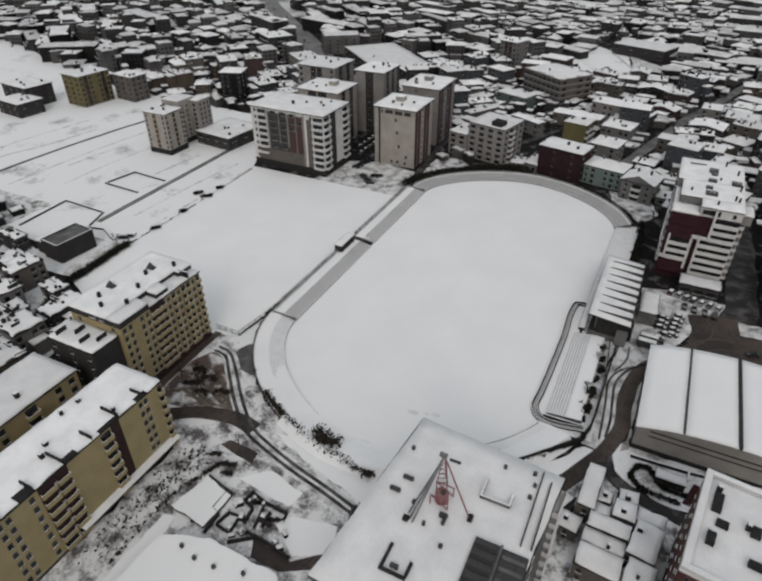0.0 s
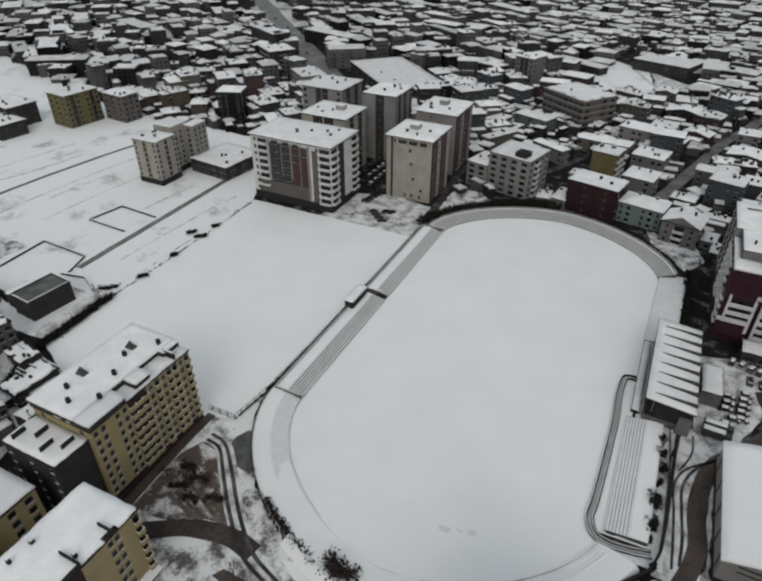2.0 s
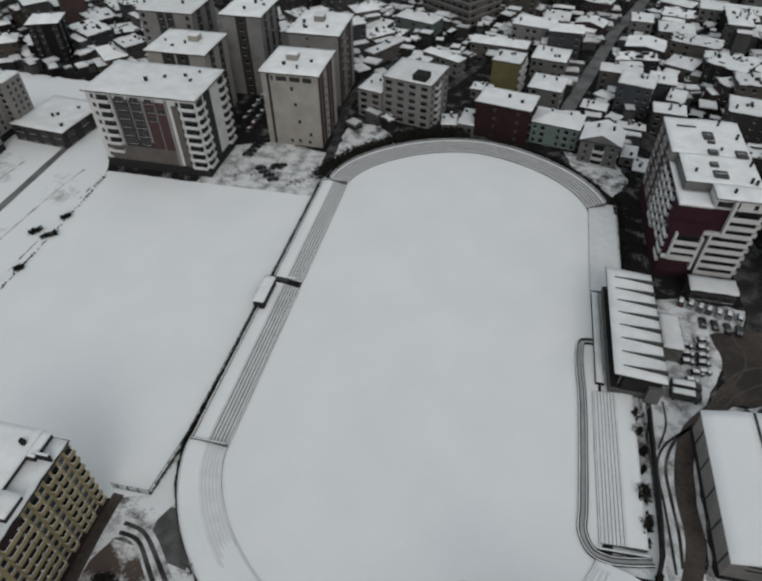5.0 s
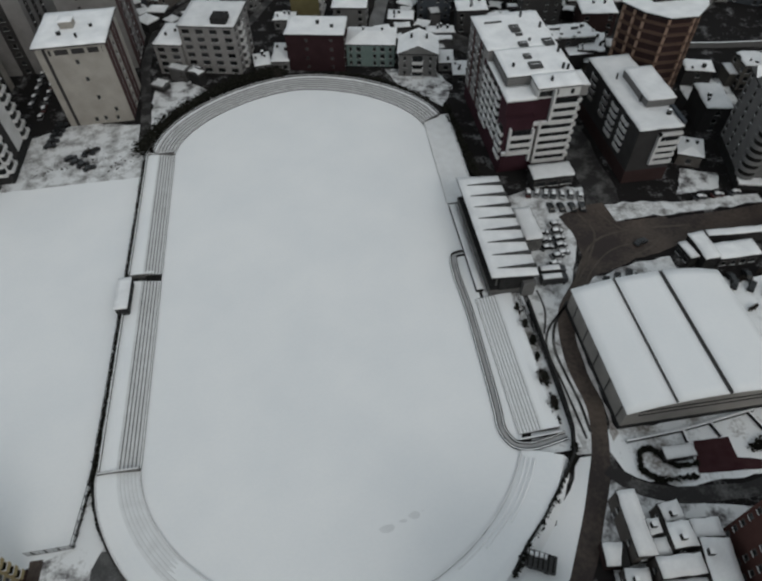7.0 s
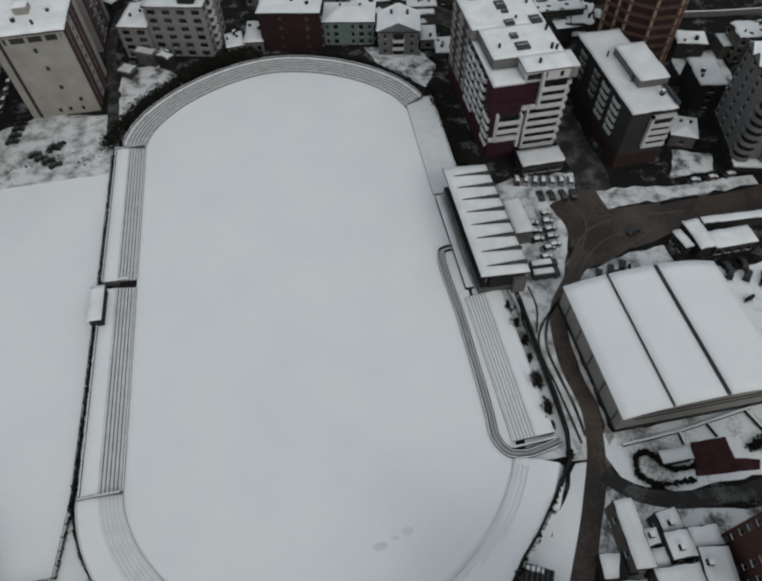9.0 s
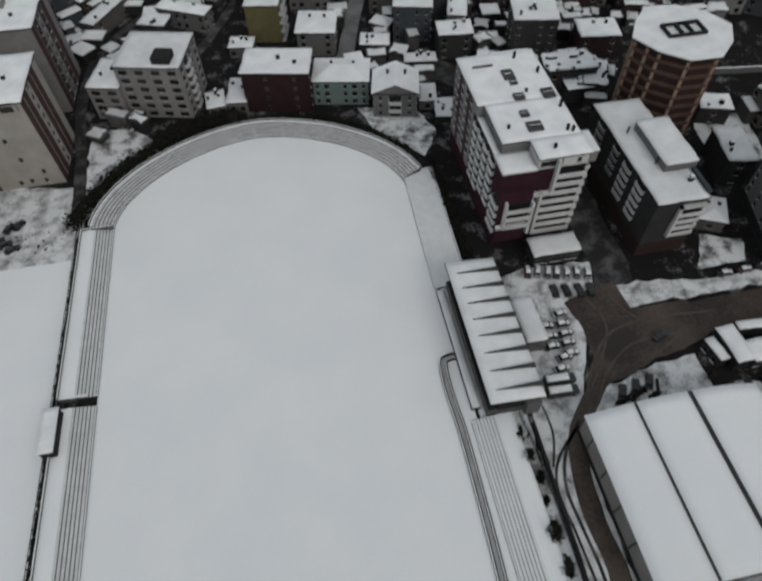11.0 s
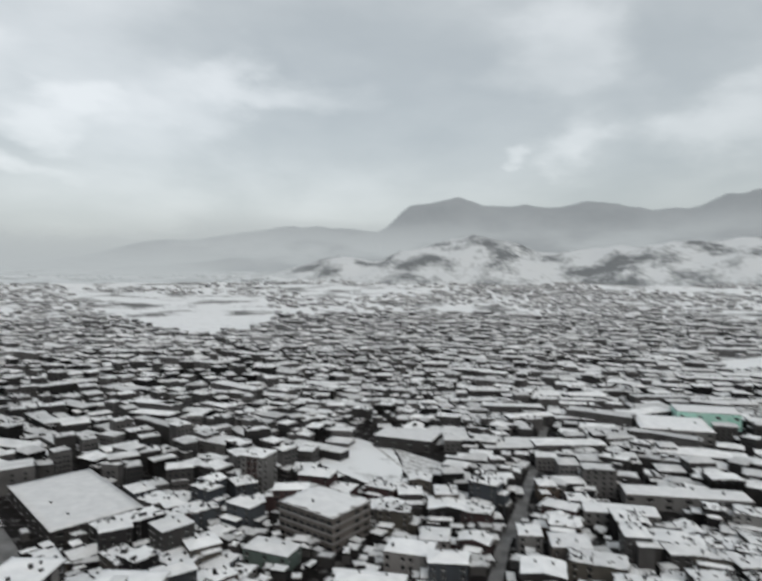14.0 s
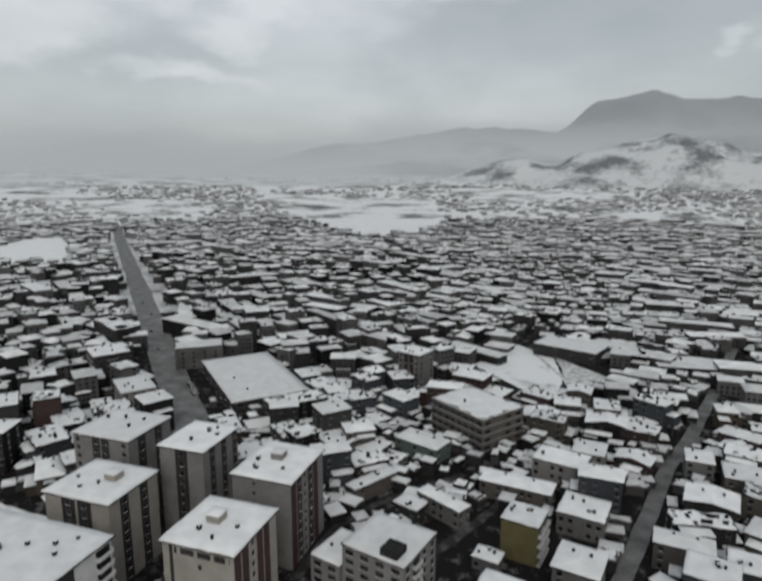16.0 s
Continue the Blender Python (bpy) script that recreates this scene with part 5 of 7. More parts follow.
for x, y in ((-5, -4), (-2, 8)):
    bm = bmesh.new()
    v = [bm.verts.new(p) for p in ((x - 1.4, y - 0.9, 25.6), (x + 1.4, y - 0.9, 25.5), (x + 1.4, y + 0.9, 25.5), (x - 1.4, y + 0.9, 25.5), (x, y, 27.8))]
    for f in ((0, 1, 4), (1, 2, 4), (2, 3, 4), (3, 0, 4)):
        bm.faces.new([v[i] for i in f])
    part("skylight", bm, DARK_METAL, L, "dark pyramid skylight")
# Dark grey walls hold the shade on this end of the block.
LW = building("end wing of an apartment block, shade painted in dark grey, with a snowy roof terrace", -79.5, -110.5, -63.5, -102.2, 20.5, 7, DGREY, {"S": "n.n.n"}, over=0.15, seed=20, clutter=0, name="apartment_wing")
for x, y in ((-6, -1.5), (-2, 1.0), (2.2, -1.2), (5.6, 1.2)):
    part("terrace_screen", box(x, y - 1.6, 20.8, x + 0.25, y + 1.6, 22.6, 0, 1), [DARK_CONC, ROOF_SNOW], LW, "dark terrace partition capped with snow")
M = building("long ochre apartment block with blank panels and window strips", -55, -176, -41.2, -110.5, 20.8, 7, BEIGE, {"N": "n.w.n", "S": "w.w"}, base=0.6, over=0.25, seed=12, depth=0.8, bmat=BEIGE, clutter=10)
for k in range(9):
    part("fire_wall", box(3.4 - 1.5 * (k % 2), -30 + k * 7.1, 21.0, 7.0, -29.7 + k * 7.1, 22.3), DARK_CONC, M, "short dark parapet wall")
east = Matrix.Rotation(radians(90), 4, "Z")
for f in range(7):
    z = 0.7 + f * 2.84
    for u in (27.4, 25.9, -2.4, -7.4, -9.2, -15.0, -16.8, -25.0, -27.2):
        part("window", WINDOWS["n"], None, M, at=east @ Matrix.Translation((u, -6.9, z + 1.5)))
    for u, wide in ((15.8, 2.8), (4.4, 3.0), (0.9, 3.4), (31.9, 1.6), (-21.0, 3.4)):
        part("balcony", balcony_of(wide, 0.8, BEIGE), None, M, at=east @ Matrix.Translation((u, -6.9, z + 0.12)))
# Flat brown panels; the shade of the set-back walls is in their colour.
part("recess", box(6.8, 17.3, 3.6, 6.98, 19.7, 20.7), BROWN, M, "brown flat panel painted as the shaded recess beside the balconies")
part("recess", box(6.8, -0.9, 3.6, 6.95, 6.0, 20.7), BROWN, M, "brown flat panel with the shade behind the balconies painted in")
# Dark boxes over the snow edge paint in the shaded notches.
for ya, yb, xa in ((25.0, 28.2, 6.0), (14.6, 19.7, 6.2), (5.8, 8.9, 5.7), (-4.6, -1.2, 4.9), (-21.5, -18.0, 5.8)):
    part("roof_recess", box(xa, ya, 20.85, 7.2, yb, 21.55, 0.05), DARK_CONC, M, "dark box painted as a shaded notch in the roof snow")
part("canopy", box(6.9, 3.2, 3.2, 9.1, 32.6, 3.5, 0, 1), [CONCRETE, ROOF_SNOW], M, "ground floor canopy under snow")
building("ochre apartment block with snowy flat roof", -81, -160, -66, -114.5, 17.5, 6, BEIGE, {"E": "ww.b.ww.b.ww", "N": "wnw"}, over=0.3, seed=13, clutter=6, bmat=BEIGE)
def balcony_block():
    """Nine storeys: full plan up to the eighth floor, a cut-back top storey with a corner terrace, white balcony stacks."""
    root = thing("apartment_building", "maroon and white apartment block with stacked white balconies", "building", pose(70, 49.5, 0))
    low, top, base = 25.3, 28.4, 3.2
    fh = (top - 3.5) / 9
    part("wall", box(-10.5, -21.5, 0, 10.5, 21.5, low), REDBRICK, root)
    tops = ((-10.6, 0.4, 10.5, 21.4, PINKISH), (-8.8, -14.6, 10.5, 0.4, GREYW), (-1.9, -21.5, 10.5, -14.6, WHITE))
    for k, (x0, y0, x1, y1, mat) in enumerate(tops):
        part("top_storey", box(x0, y0 + 0.01, low, x1, y1 - 0.01, top), mat, root, "set-back top storey")
        part("roof_slab", box(x0 - 0.35, y0 - (0.35 if k == 2 else 0), top, x1 + 0.35, y1 + (0.35 if k == 0 else 0), top + 0.3), DARK_CONC, root, "dark edge of the roof slab")
        part("roof_snow", snow_slab(x0 - 0.3, y0 - (0.3 if k == 2 else 0), x1 + 0.3, y1 + (0.3 if k == 0 else 0), top + 0.3, 0.32, 0.05, 1.5, 14, 0.0, 1.0), ROOF_SNOW, root, "thick fresh snow")
    part("roof_step", box(-1.2, 21.5, low + 1.0, 10.0, 22.8, top + 0.3, 0, 1), [PINKISH, ROOF_SNOW], root, "narrow roof step under snow")
    part("terrace_snow", snow_slab(-10.7, -21.7, -1.95, -14.65, low + 0.3, 0.35, 0.08, 1.2, 21, 0.3, 0.9), ROOF_SNOW, root, "thick snow on a corner terrace")
    part("terrace_slab", box(-10.8, -21.8, low, -1.95, -14.65, low + 0.3), WHITE, root, "white terrace edge")
    part("ledge_snow", snow_slab(-10.6, -14.6, -8.85, 0.4, low, 0.3, 0.05, 0.8, 22), ROOF_SNOW, root)
    part("roof_wing", box(10.5, -20, 24.0, 13.6, -12.6, 27.4), PINKISH, root, "lower roof step")
    part("roof_wing_snow", snow_slab(10.55, -20.2, 13.8, -12.4, 27.4, 0.35, 0.06, 1.0, 23), ROOF_SNOW, root)
    part("window", WINDOWS["L"], None, root, at=Matrix.Translation((2.4, -21.5, 26.9)))
    part("window", WINDOWS["W"], None, root, at=Matrix.Translation((-0.1, -21.5, 26.9)))
    part("window", WINDOWS["n"], None, root, at=Matrix.Translation((8.2, -21.5, 26.9)))
    facade(root, "E", "bwbwbw", 21, 43, base, 8, fh, WHITE, depth=1.5)
    facade(root, "N", "wbw", 21, 43, base, 8, fh, WHITE)
    bands(root, "S", 3.0, 10.4, range(5, 8), base, fh, 21, 43, WHITE, 1.3, 1.25)
    bands(root, "S", 0.4, 10.4, range(0, 5), base, fh, 21, 43, WHITE, 1.3, 1.25)
    part("terrace_wall", box(-10.6, -23.4, base, -2.4, -21.5, low - 4.6), REDBRICK, root, "projecting maroon corner bay")
    bands(root, "S", -9.4, -2.4, range(2, 5), base, fh, 21, 46.8, WHITE, 1.2, 1.2)
    part("corner_band", box(-10.9, -24.4, base + fh * 2, -2.3, -23.4, base + fh * 2 + 0.9, 0, 1), [WHITE, ROOF_SNOW], root, "white stepped band")
    bands(root, "W", 17.6, 22.4, range(1, 5), base, fh, 21, 43, WHITE, 0.9, 1.2)
    for u0, u1, f0 in ((12.2, 15.8, 2), (7.6, 11.0, 2), (3.0, 6.4, 1), (-1.2, 2.0, 1)):
        bands(root, "W", u0, u1, range(f0, 8), base, fh, 21, 43, WHITE, 0.75, 1.15)
    part("facade_panel", box(-10.74, 3.2, 6.0, -10.45, 21.2, low + 2.9), PINKISH, root, "pale plastered end of the side wall")
    for y in (5.4, 9.4, 13.4, 17.4, 20.0):
        for f in range(2, 9):
            part("window", WINDOWS["w" if y < 19 else "n"], None, root, at=Matrix.Translation((-10.74, y, base + fh * (f + 0.55))) @ Matrix.Rotation(radians(270), 4, "Z"))
    for y in (7.4, 15.4):
        part("wall_strip", box(-10.95, y - 0.8, 6.0, -10.74, y + 0.8, low + 2.6), ROSE, root, "dull rose strip between windows")
    part("corner_pier", box(-2.6, -24.6, base + fh, -1.9, -21.4, base + fh * 5), WHITE, root, "white corner pier")
    part("corner_pier", box(-0.2, -22.8, base, 0.5, -21.4, base + fh * 5.4), WHITE, root, "white corner pier")
    part("corner_pier", box(2.4, -22.8, base + fh * 5, 3.1, -21.4, top), WHITE, root, "white corner pier")
    part("corner_pier", box(-9.5, -24.6, base + fh * 2, -8.9, -23.3, base + fh * 5.3), WHITE, root, "white corner pier")
    part("link_band", box(-2.6, -22.6, base + fh * 5, 3.0, -21.4, base + fh * 5 + 0.9, 0, 1), [WHITE, ROOF_SNOW], root, "white stepped band")
    for x, y, a, b in ((0.6, 11.2, 1.5, 2.1), (0.4, 1.6, 1.4, 1.3), (-0.5, -5.3, 1.1, 1.2), (0.4, -10.4, 1.9, 1.7), (8.2, 1.6, 1.6, 1.9), (0.9, 7.6, 1.0, 0.8)):
        hatch = part("roof_hatch", box(x - a, y - b, top + 0.3, x + a, y + b, top + 1.15, 0.12), DARK_METAL, root, "dark roof light free of snow")
        part("hatch_bar", box(x - a * 0.8, y - 0.12, top + 1.15, x + a * 0.7, y + 0.12, top + 1.3, 0, 1), [DARK_METAL, ROOF_SNOW], hatch)
    for x, y, q in ((4.6, 18.6, 2.0), (8.6, 11.0, 1.8), (9.4, -4.0, 2.2), (7.8, -13.0, 1.8), (9.0, -13.6, 1.6), (2.6, -18.6, 1.4), (-6.0, -9.6, 1.2), (3.0, 3.6, 1.0)):
        part("chimney", box(x - 0.3, y - 0.3, top + 0.3, x + 0.3, y + 0.3, top + 0.5 + q), DARK_CONC, root)
    part("cable_tray", box(-7.8, 16.0, top + 0.5, -2.2, 16.5, top + 1.0), DARK_METAL, root, "dark duct lying on the roof")


balcony_block()
GREYB = building("grey apartment block with white balcony bands", 95.8, 16.6, 109.0, 56, 18.8, 6, DGREY, {"E": "wbbwbb"}, base=4.6, base_mat=BROWN, bmat=PINKISH, over=0.3, seed=15, depth=0.7, clutter=2)
fg = (18.8 - 4.9) / 6
bands(GREYB, "S", 0.2, 6.4, range(1, 5), 4.6, fg, 13.2, 39.4, WHITE, 0.9, 1.2)
part("balcony_frame", box(-0.5, -20.7, 4.6 + fg, 0.2, -19.6, 4.6 + fg * 5.7), WHITE, GREYB, "white upright beside the balconies")
part("balcony_frame", box(-0.5, -20.7, 4.6 + fg * 5.35, 6.5, -19.6, 4.6 + fg * 5.7), WHITE, GREYB, "white lintel over the balconies")
for u0, u1, f0 in ((9.2, 13.4, 1), (1.8, 6.0, 1), (-4.6, -1.2, 2), (-14.5, -10.6, 2)):
    bands(GREYB, "W", u0, u1, range(f0, 6), 4.6, fg, 13.2, 39.4, WHITE if u0 > 0 else PINKISH, 0.6, 1.1)
part("penthouse", box(-0.6, -9.6, 18.8, 8.0, 7.6, 21.8), GREYW, GREYB, "grey roof storey")
part("penthouse_snow", snow_slab(-0.9, -9.9, 8.3, 7.9, 21.8, 0.35, 0.08, 1.4, 8, 0.3), ROOF_SNOW, GREYB)
part("stair_tower", box(6.6, -9.6, 0, 8.0, 7.6, 18.8), DGREY, GREYB, "dark projecting stair bay")
part("roof_pipe", box(-3.2, 6.2, 19.0, -2.8, 6.6, 21.4), DARK_METAL, GREYB)
part("roof_pipe", box(-1.2, -6.4, 19.0, -0.7, -5.9, 21.8), DARK_METAL, GREYB)
part("terrace_glass", box(6.6, -18.6, 18.8, 7.6, -10.2, 20.2), SLATE, GREYB, "blue-grey terrace screen")


def orange_tower(cx, cy, r, h):
    root = thing("apartment_tower", "rounded orange apartment tower with brown recesses and snowy roof", "building", pose(cx, cy, 0))
    n = 10

    def prism(rr, z0, z1):
        bm = bmesh.new()
        R = [rr * (1.0 + 0.07 * math.sin(k * 2.6 + 0.8)) for k in range(n)]
        lo = [bm.verts.new((R[k] * math.cos(6.28318 * k / n), R[k] * math.sin(6.28318 * k / n), z0)) for k in range(n)]
        hi = [bm.verts.new((R[k] * math.cos(6.28318 * k / n), R[k] * math.sin(6.28318 * k / n), z1)) for k in range(n)]
        for k in range(n):
            bm.faces.new((lo[k], lo[(k + 1) % n], hi[(k + 1) % n], hi[k]))
        bm.faces.new(hi); bm.faces.new(lo[::-1])
        return bm
    # Wall colour carries the shade of the balcony openings between the bands.
    part("wall", prism(r - 1.0, 0, h), BROWN, root)
    floors = 10
    for f in range(floors):
        part("floor_band", prism(r - 0.45, f * h / floors + 0.1, f * h / floors + 1.05), BROWN_BAND, root, "brown balcony band")
    rib = mesh_of("rib", box(-0.35, -0.4, 0, 0.35, 0.4, h), ORANGE)
    for k in range(n):
        part("rib", rib, None, root, "orange vertical rib", Matrix.Rotation(6.28318 * k / n, 4, "Z") @ Matrix.Translation(((r - 0.9) * (1.0 + 0.07 * math.sin(k * 2.6 + 0.8)), 0, 0)))
        if 3 <= k <= 5:
            part("rib", rib, None, root, "orange vertical rib", Matrix.Rotation(6.28318 * (k + 0.5) / n, 4, "Z") @ Matrix.Translation(((r - 0.75) * math.cos(3.14159 / n), 0, 0)))
    part("roof_slab", prism(r + 0.6, h, h + 0.4), DARK_CONC, root)
    part("roof_snow", prism(r + 0.5, h + 0.4, h + 0.75), ROOF_SNOW, root)
    fr = bmesh.new()
    for x0, y0, x1, y1 in ((-5.5, -3.0, 5.5, -2.5), (-5.5, 2.5, 5.5, 3.0), (-5.5, -2.5, -5.0, 2.5), (5.0, -2.5, 5.5, 2.5), (-1.6, -2.5, -1.1, 2.5), (1.3, -2.5, 1.8, 2.5)):
        add_box(fr, x0, y0, h + 0.7, x1, y1, h + 1.7)
    part("roof_frame", fr, DARK_CONC, root, "dark frame of an open roof structure")


orange_tower(122, 66, 13.4, 31.5)


def sports_hall():
    root = thing("sports_hall", "wide sports hall under a smooth snow-covered low gable roof", "hall")
    x0, x1, y0, y1, e, rdg, xm = 62.6, 100.4, -61.2, -27.6, 7.6, 10.4, 84.5

    def crown(x):
        q = min(1.0, abs(x - xm) / ((xm - x0) if x < xm else (x1 - xm)))
        return e + (rdg - e) * (1 - q * q * (0.6 + 0.4 * q))
    bm = bmesh.new()
    xs = [x0 + (x1 - x0) * k / 16 for k in range(17)]
    rows = [(bm.verts.new((x, y0, 0)), bm.verts.new((x, y0, crown(x))), bm.verts.new((x, y1, 0)), bm.verts.new((x, y1, crown(x)))) for x in xs]
    for a, b in zip(rows, rows[1:]):
        bm.faces.new((a[0], b[0], b[1], a[1])); bm.faces.new((b[2], a[2], a[3], b[3]))
    bm.faces.new((rows[0][2], rows[0][0], rows[0][1], rows[0][3])); bm.faces.new((rows[-1][0], rows[-1][2], rows[-1][3], rows[-1][1]))
    part("wall", bm, SAND, root, "pale plastered hall wall")
    for k, (xa, xb) in enumerate(((x0 - 0.4, 72.45), (72.75, xm - 0.45), (xm + 0.25, x1 + 0.4))):
        bm = snow_slab(xa, y0 - 0.5, xb, y1 + 0.5, 0, 0.35, 0.02, 2.2, k, rim_share=0.95)
        for v in bm.verts:
            v.co.z += crown(v.co.x) + 0.06
        part("roof_snow", bm, SNOW, root, "smooth unbroken roof snow")
    for xa, xb in ((72.33, 72.87), (xm - 0.6, xm - 0.2), (xm - 0.02, xm + 0.36)):
        z = crown((xa + xb) / 2)
        part("roof_seam", box(xa, y0 - 0.4, z - 0.2, xb, y1 + 0.4, z + 0.46), DARK_METAL, root, "dark bare roof seam")
    for z, t in ((7.0, 0.3), (5.4, 0.25)):
        part("gable_band", box(x0 + 3, y0 - 0.15, z, x1 - 3, y0 - 0.003, z + t), DARK_CONC, root, "dark band across the gable wall")
    part("plinth", box(x0 - 0.15, y0 - 0.15, 0, x1 + 0.15, y1 + 0.15, 1.4), DARK_CONC, root, "dark plinth")
    for k in range(5):
        part("downpipe", box(x0 - 0.18, y0 + 2 + k * 6.8, 1.4, x0 - 0.003, y0 + 2.25 + k * 6.8, e), DARK_METAL, root)


sports_hall()
building("small hall annex under snow", 57.4, -6.4, 62.6, 6.2, 4.6, 1, CONCRETE, {"E": "ww"}, over=0.2, seed=30, clutter=0, name="annex")
building("low porch with a snow-covered roof", 68.2, 18.2, 80.6, 24.2, 4.0, 1, DGREY, {"S": "LLL"}, over=0.4, seed=31, clutter=0, name="porch")
building("low shop wing with a snowy flat roof at the junction", 107.2, -20.6, 118.4, -15.4, 3.6, 1, DGREY, {"N": "LLLL", "S": "wwww"}, over=0.4, seed=32, clutter=0, name="shop")
building("narrow front wing of a shop under snow", 108.2, -12.6, 130, -10.6, 3.4, 1, DGREY, {"N": "LLLLLL"}, over=0.3, seed=323, clutter=0, name="shop", rot=-3)
building("narrow store room with a snowy roof at the junction", 99.4, -18.6, 101.8, -12.6, 3.0, 1, DARK_CONC, {"W": "ww"}, over=0.2, seed=321, clutter=0, name="store_room", rot=8)
building("low snow-roofed kiosk at the junction", 102.8, -20.2, 107.0, -10.8, 3.8, 1, DARK_CONC, {"N": "w"}, over=0.3, seed=322, clutter=0, name="kiosk", rot=3)
EB = building("pale grey nine-storey block with rounded balconies and small gables", 131.1, 4.4, 157.1, 27.6, 26.6, 9, GREYW, {"W": "n.n.n.n.", "N": "n.n.n"}, base=3.4, over=0.4, seed=33, rot=-14.8, bmat=DGREY)
for k in range(7):
    z = 5.6 + k * 2.58
    for x, y in ((-12.2, -10.6), (-4.5, -11.6), (3.5, -11.6)):
        bm = bmesh.new()
        bmesh.ops.create_cone(bm, cap_ends=True, segments=18, radius1=2.7, radius2=2.7, depth=1.1, matrix=Matrix.Translation((x, y, z)))
        part("balcony", bm, GREYW, EB, "rounded plastered balcony")
        # Near-black solid drum stands where a loggia would lie in shade.
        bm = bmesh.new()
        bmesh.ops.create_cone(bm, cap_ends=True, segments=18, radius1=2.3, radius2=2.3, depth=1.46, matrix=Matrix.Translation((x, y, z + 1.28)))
        part("loggia", bm, DARK, EB, "solid dark drum painted as the shade of a loggia")
for y in (2.5, 8.0):
    bm = hip_roof_bm(5.0, 5.4, 0, 2.4, 0.3, gable=True)
    part("gable_roof", bm, [ROOF_SNOW, DARK_CONC, GREYW], EB, "small snowy gable", Matrix.Translation((-11.2, y, 26.6)) @ Matrix.Rotation(radians(90), 4, "Z"))
part("canopy", box(-14.4, -14.6, 4.2, 10.0, -11.6, 4.7, 0, 1), [WHITE, ROOF_SNOW], EB, "white canopy over the ground storey")
building("dark maroon four-storey block with a pale snowy roof", -0.6, 97, 20.8, 110, 14.2, 4, MAROON, {"S": "..s..s.", "W": "wnw", "E": "n.n"}, rot=-12.5, over=0.5, seed=34, clutter=2)
building("mint-green house with a snowy roof", 21.5, 96.5, 39.5, 109, 8.6, 3, TEAL, {"S": "nw.nwn", "E": "nw", "W": "nw"}, rot=-12, roof="hip", rise=2.0, over=0.4, seed=35, name="house", category="house")
building("mint-grey gabled villa with a pillared balcony", 39.5, 86.5, 53.5, 98.5, 8.8, 3, GREYW, {"S": "nbn", "E": "ww", "W": "ww"}, rot=-12, roof="gable", rise=3.2, over=0.6, seed=36, name="house", category="house", depth=1.8)
building("small shed with snow on its roof", 54.5, 88, 60, 97, 3.2, 1, GREYW, {"S": "w"}, rot=-10, over=0.3, seed=37, clutter=1, name="shed", category="shed")
W5 = building("white six-storey block with rows of dark windows", -37.5, 102, -17, 121, 18.2, 6, PINKISH, {"S": "WWWW", "E": "wbww", "W": "www"}, rot=-14, over=0.4, seed=38, clutter=2)
part("roof_tank_room", box(2, -8.5, 18.4, 7.5, -3, 21.0), DARK_CONC, W5, "dark roof cabin without snow")
building("white wing of a block with dark windows", -48.5, 104.5, -38, 120, 11.5, 4, PINKISH, {"S": "WW", "W": "www"}, rot=-14, over=0.3, seed=39, clutter=2)
OF = building("large grey office block with pale ribbons between window rows", -39, 218, -5, 245, 16, 4, TAN, {"S": "LLLLLLLL", "E": "L.LL", "W": "LLLLL"}, rot=-35, over=0.5, seed=41, clutter=1)
for f in range(5):
    part("ribbon", box(-17.25, -13.75, 0.6 + f * 3.8, 17.25, 13.75, 1.35 + f * 3.8), PINKISH, OF, "pale ribbon round the storeys")
building("grey apartment tower with balcony column", -76, 284, -61, 299, 20, 6, GREYW, {"S": "wDDw", "E": "w.w"}, rot=-20, over=0.6, seed=42)


def plot(label, x, y, w, d, h, rot, wall, cols="w.w", roof="flat", seed=0):
    """A town house given by its middle, size, height and turn."""
    return building(label, x - w / 2, y - d / 2, x + w / 2, y + d / 2, h, max(1, int(h / 2.8)), wall, {"S": cols, "E": "n.n"}, rot=rot, roof=roof, rise=1.3, over=0.45, seed=200 + seed, clutter=2 + seed % 3, name="town_house", category="house", group="town houses", snow=0.36)


plot("low grey house with a smooth snowy roof", -1.4, 133.7, 8.5, 6.4, 4.0, -11, GREYW, seed=1)
plot("low outbuilding with a tilted snowy roof", -11.8, 103.7, 5.9, 8.4, 3.0, 6, GREYW, "ww", seed=2)
plot("low outbuilding with a broad snowy roof", -3.9, 105.5, 6.4, 13, 4.0, -8, GREYW, "ww", seed=3)
plot("long two-storey house with a snowy roof", 2.9, 178, 27, 9.6, 7.0, -8, TAN, "w.ww.ww.w", "hip", 4)
plot("grey house with a broad snowy roof", 27.3, 165.7, 15.5, 15, 8.0, -11, GREYW, "ww.ww", seed=5)
plot("pale grey four-storey block with a snowy roof", 18.4, 196, 19.7, 13, 11.0, -14, PINKISH, "w.ww.w", seed=6)
plot("long low wing with a snowy roof", -51.3, 164.5, 5.6, 22, 6.0, -30, TAN, "ww", seed=7)
plot("long two-storey row with a snowy roof", -21.5, 157.2, 20, 6.0, 7.0, -28, GREYW, "w.ww.w", "hip", 8)
plot("small grey house with a snowy roof", -32.3, 152.4, 10, 7.4, 6.0, -20, DGREY, seed=9)
plot("low street-side store with a snowy roof", 45.5, 124, 10, 6.8, 5.0, -14, DGREY, "L", seed=10)
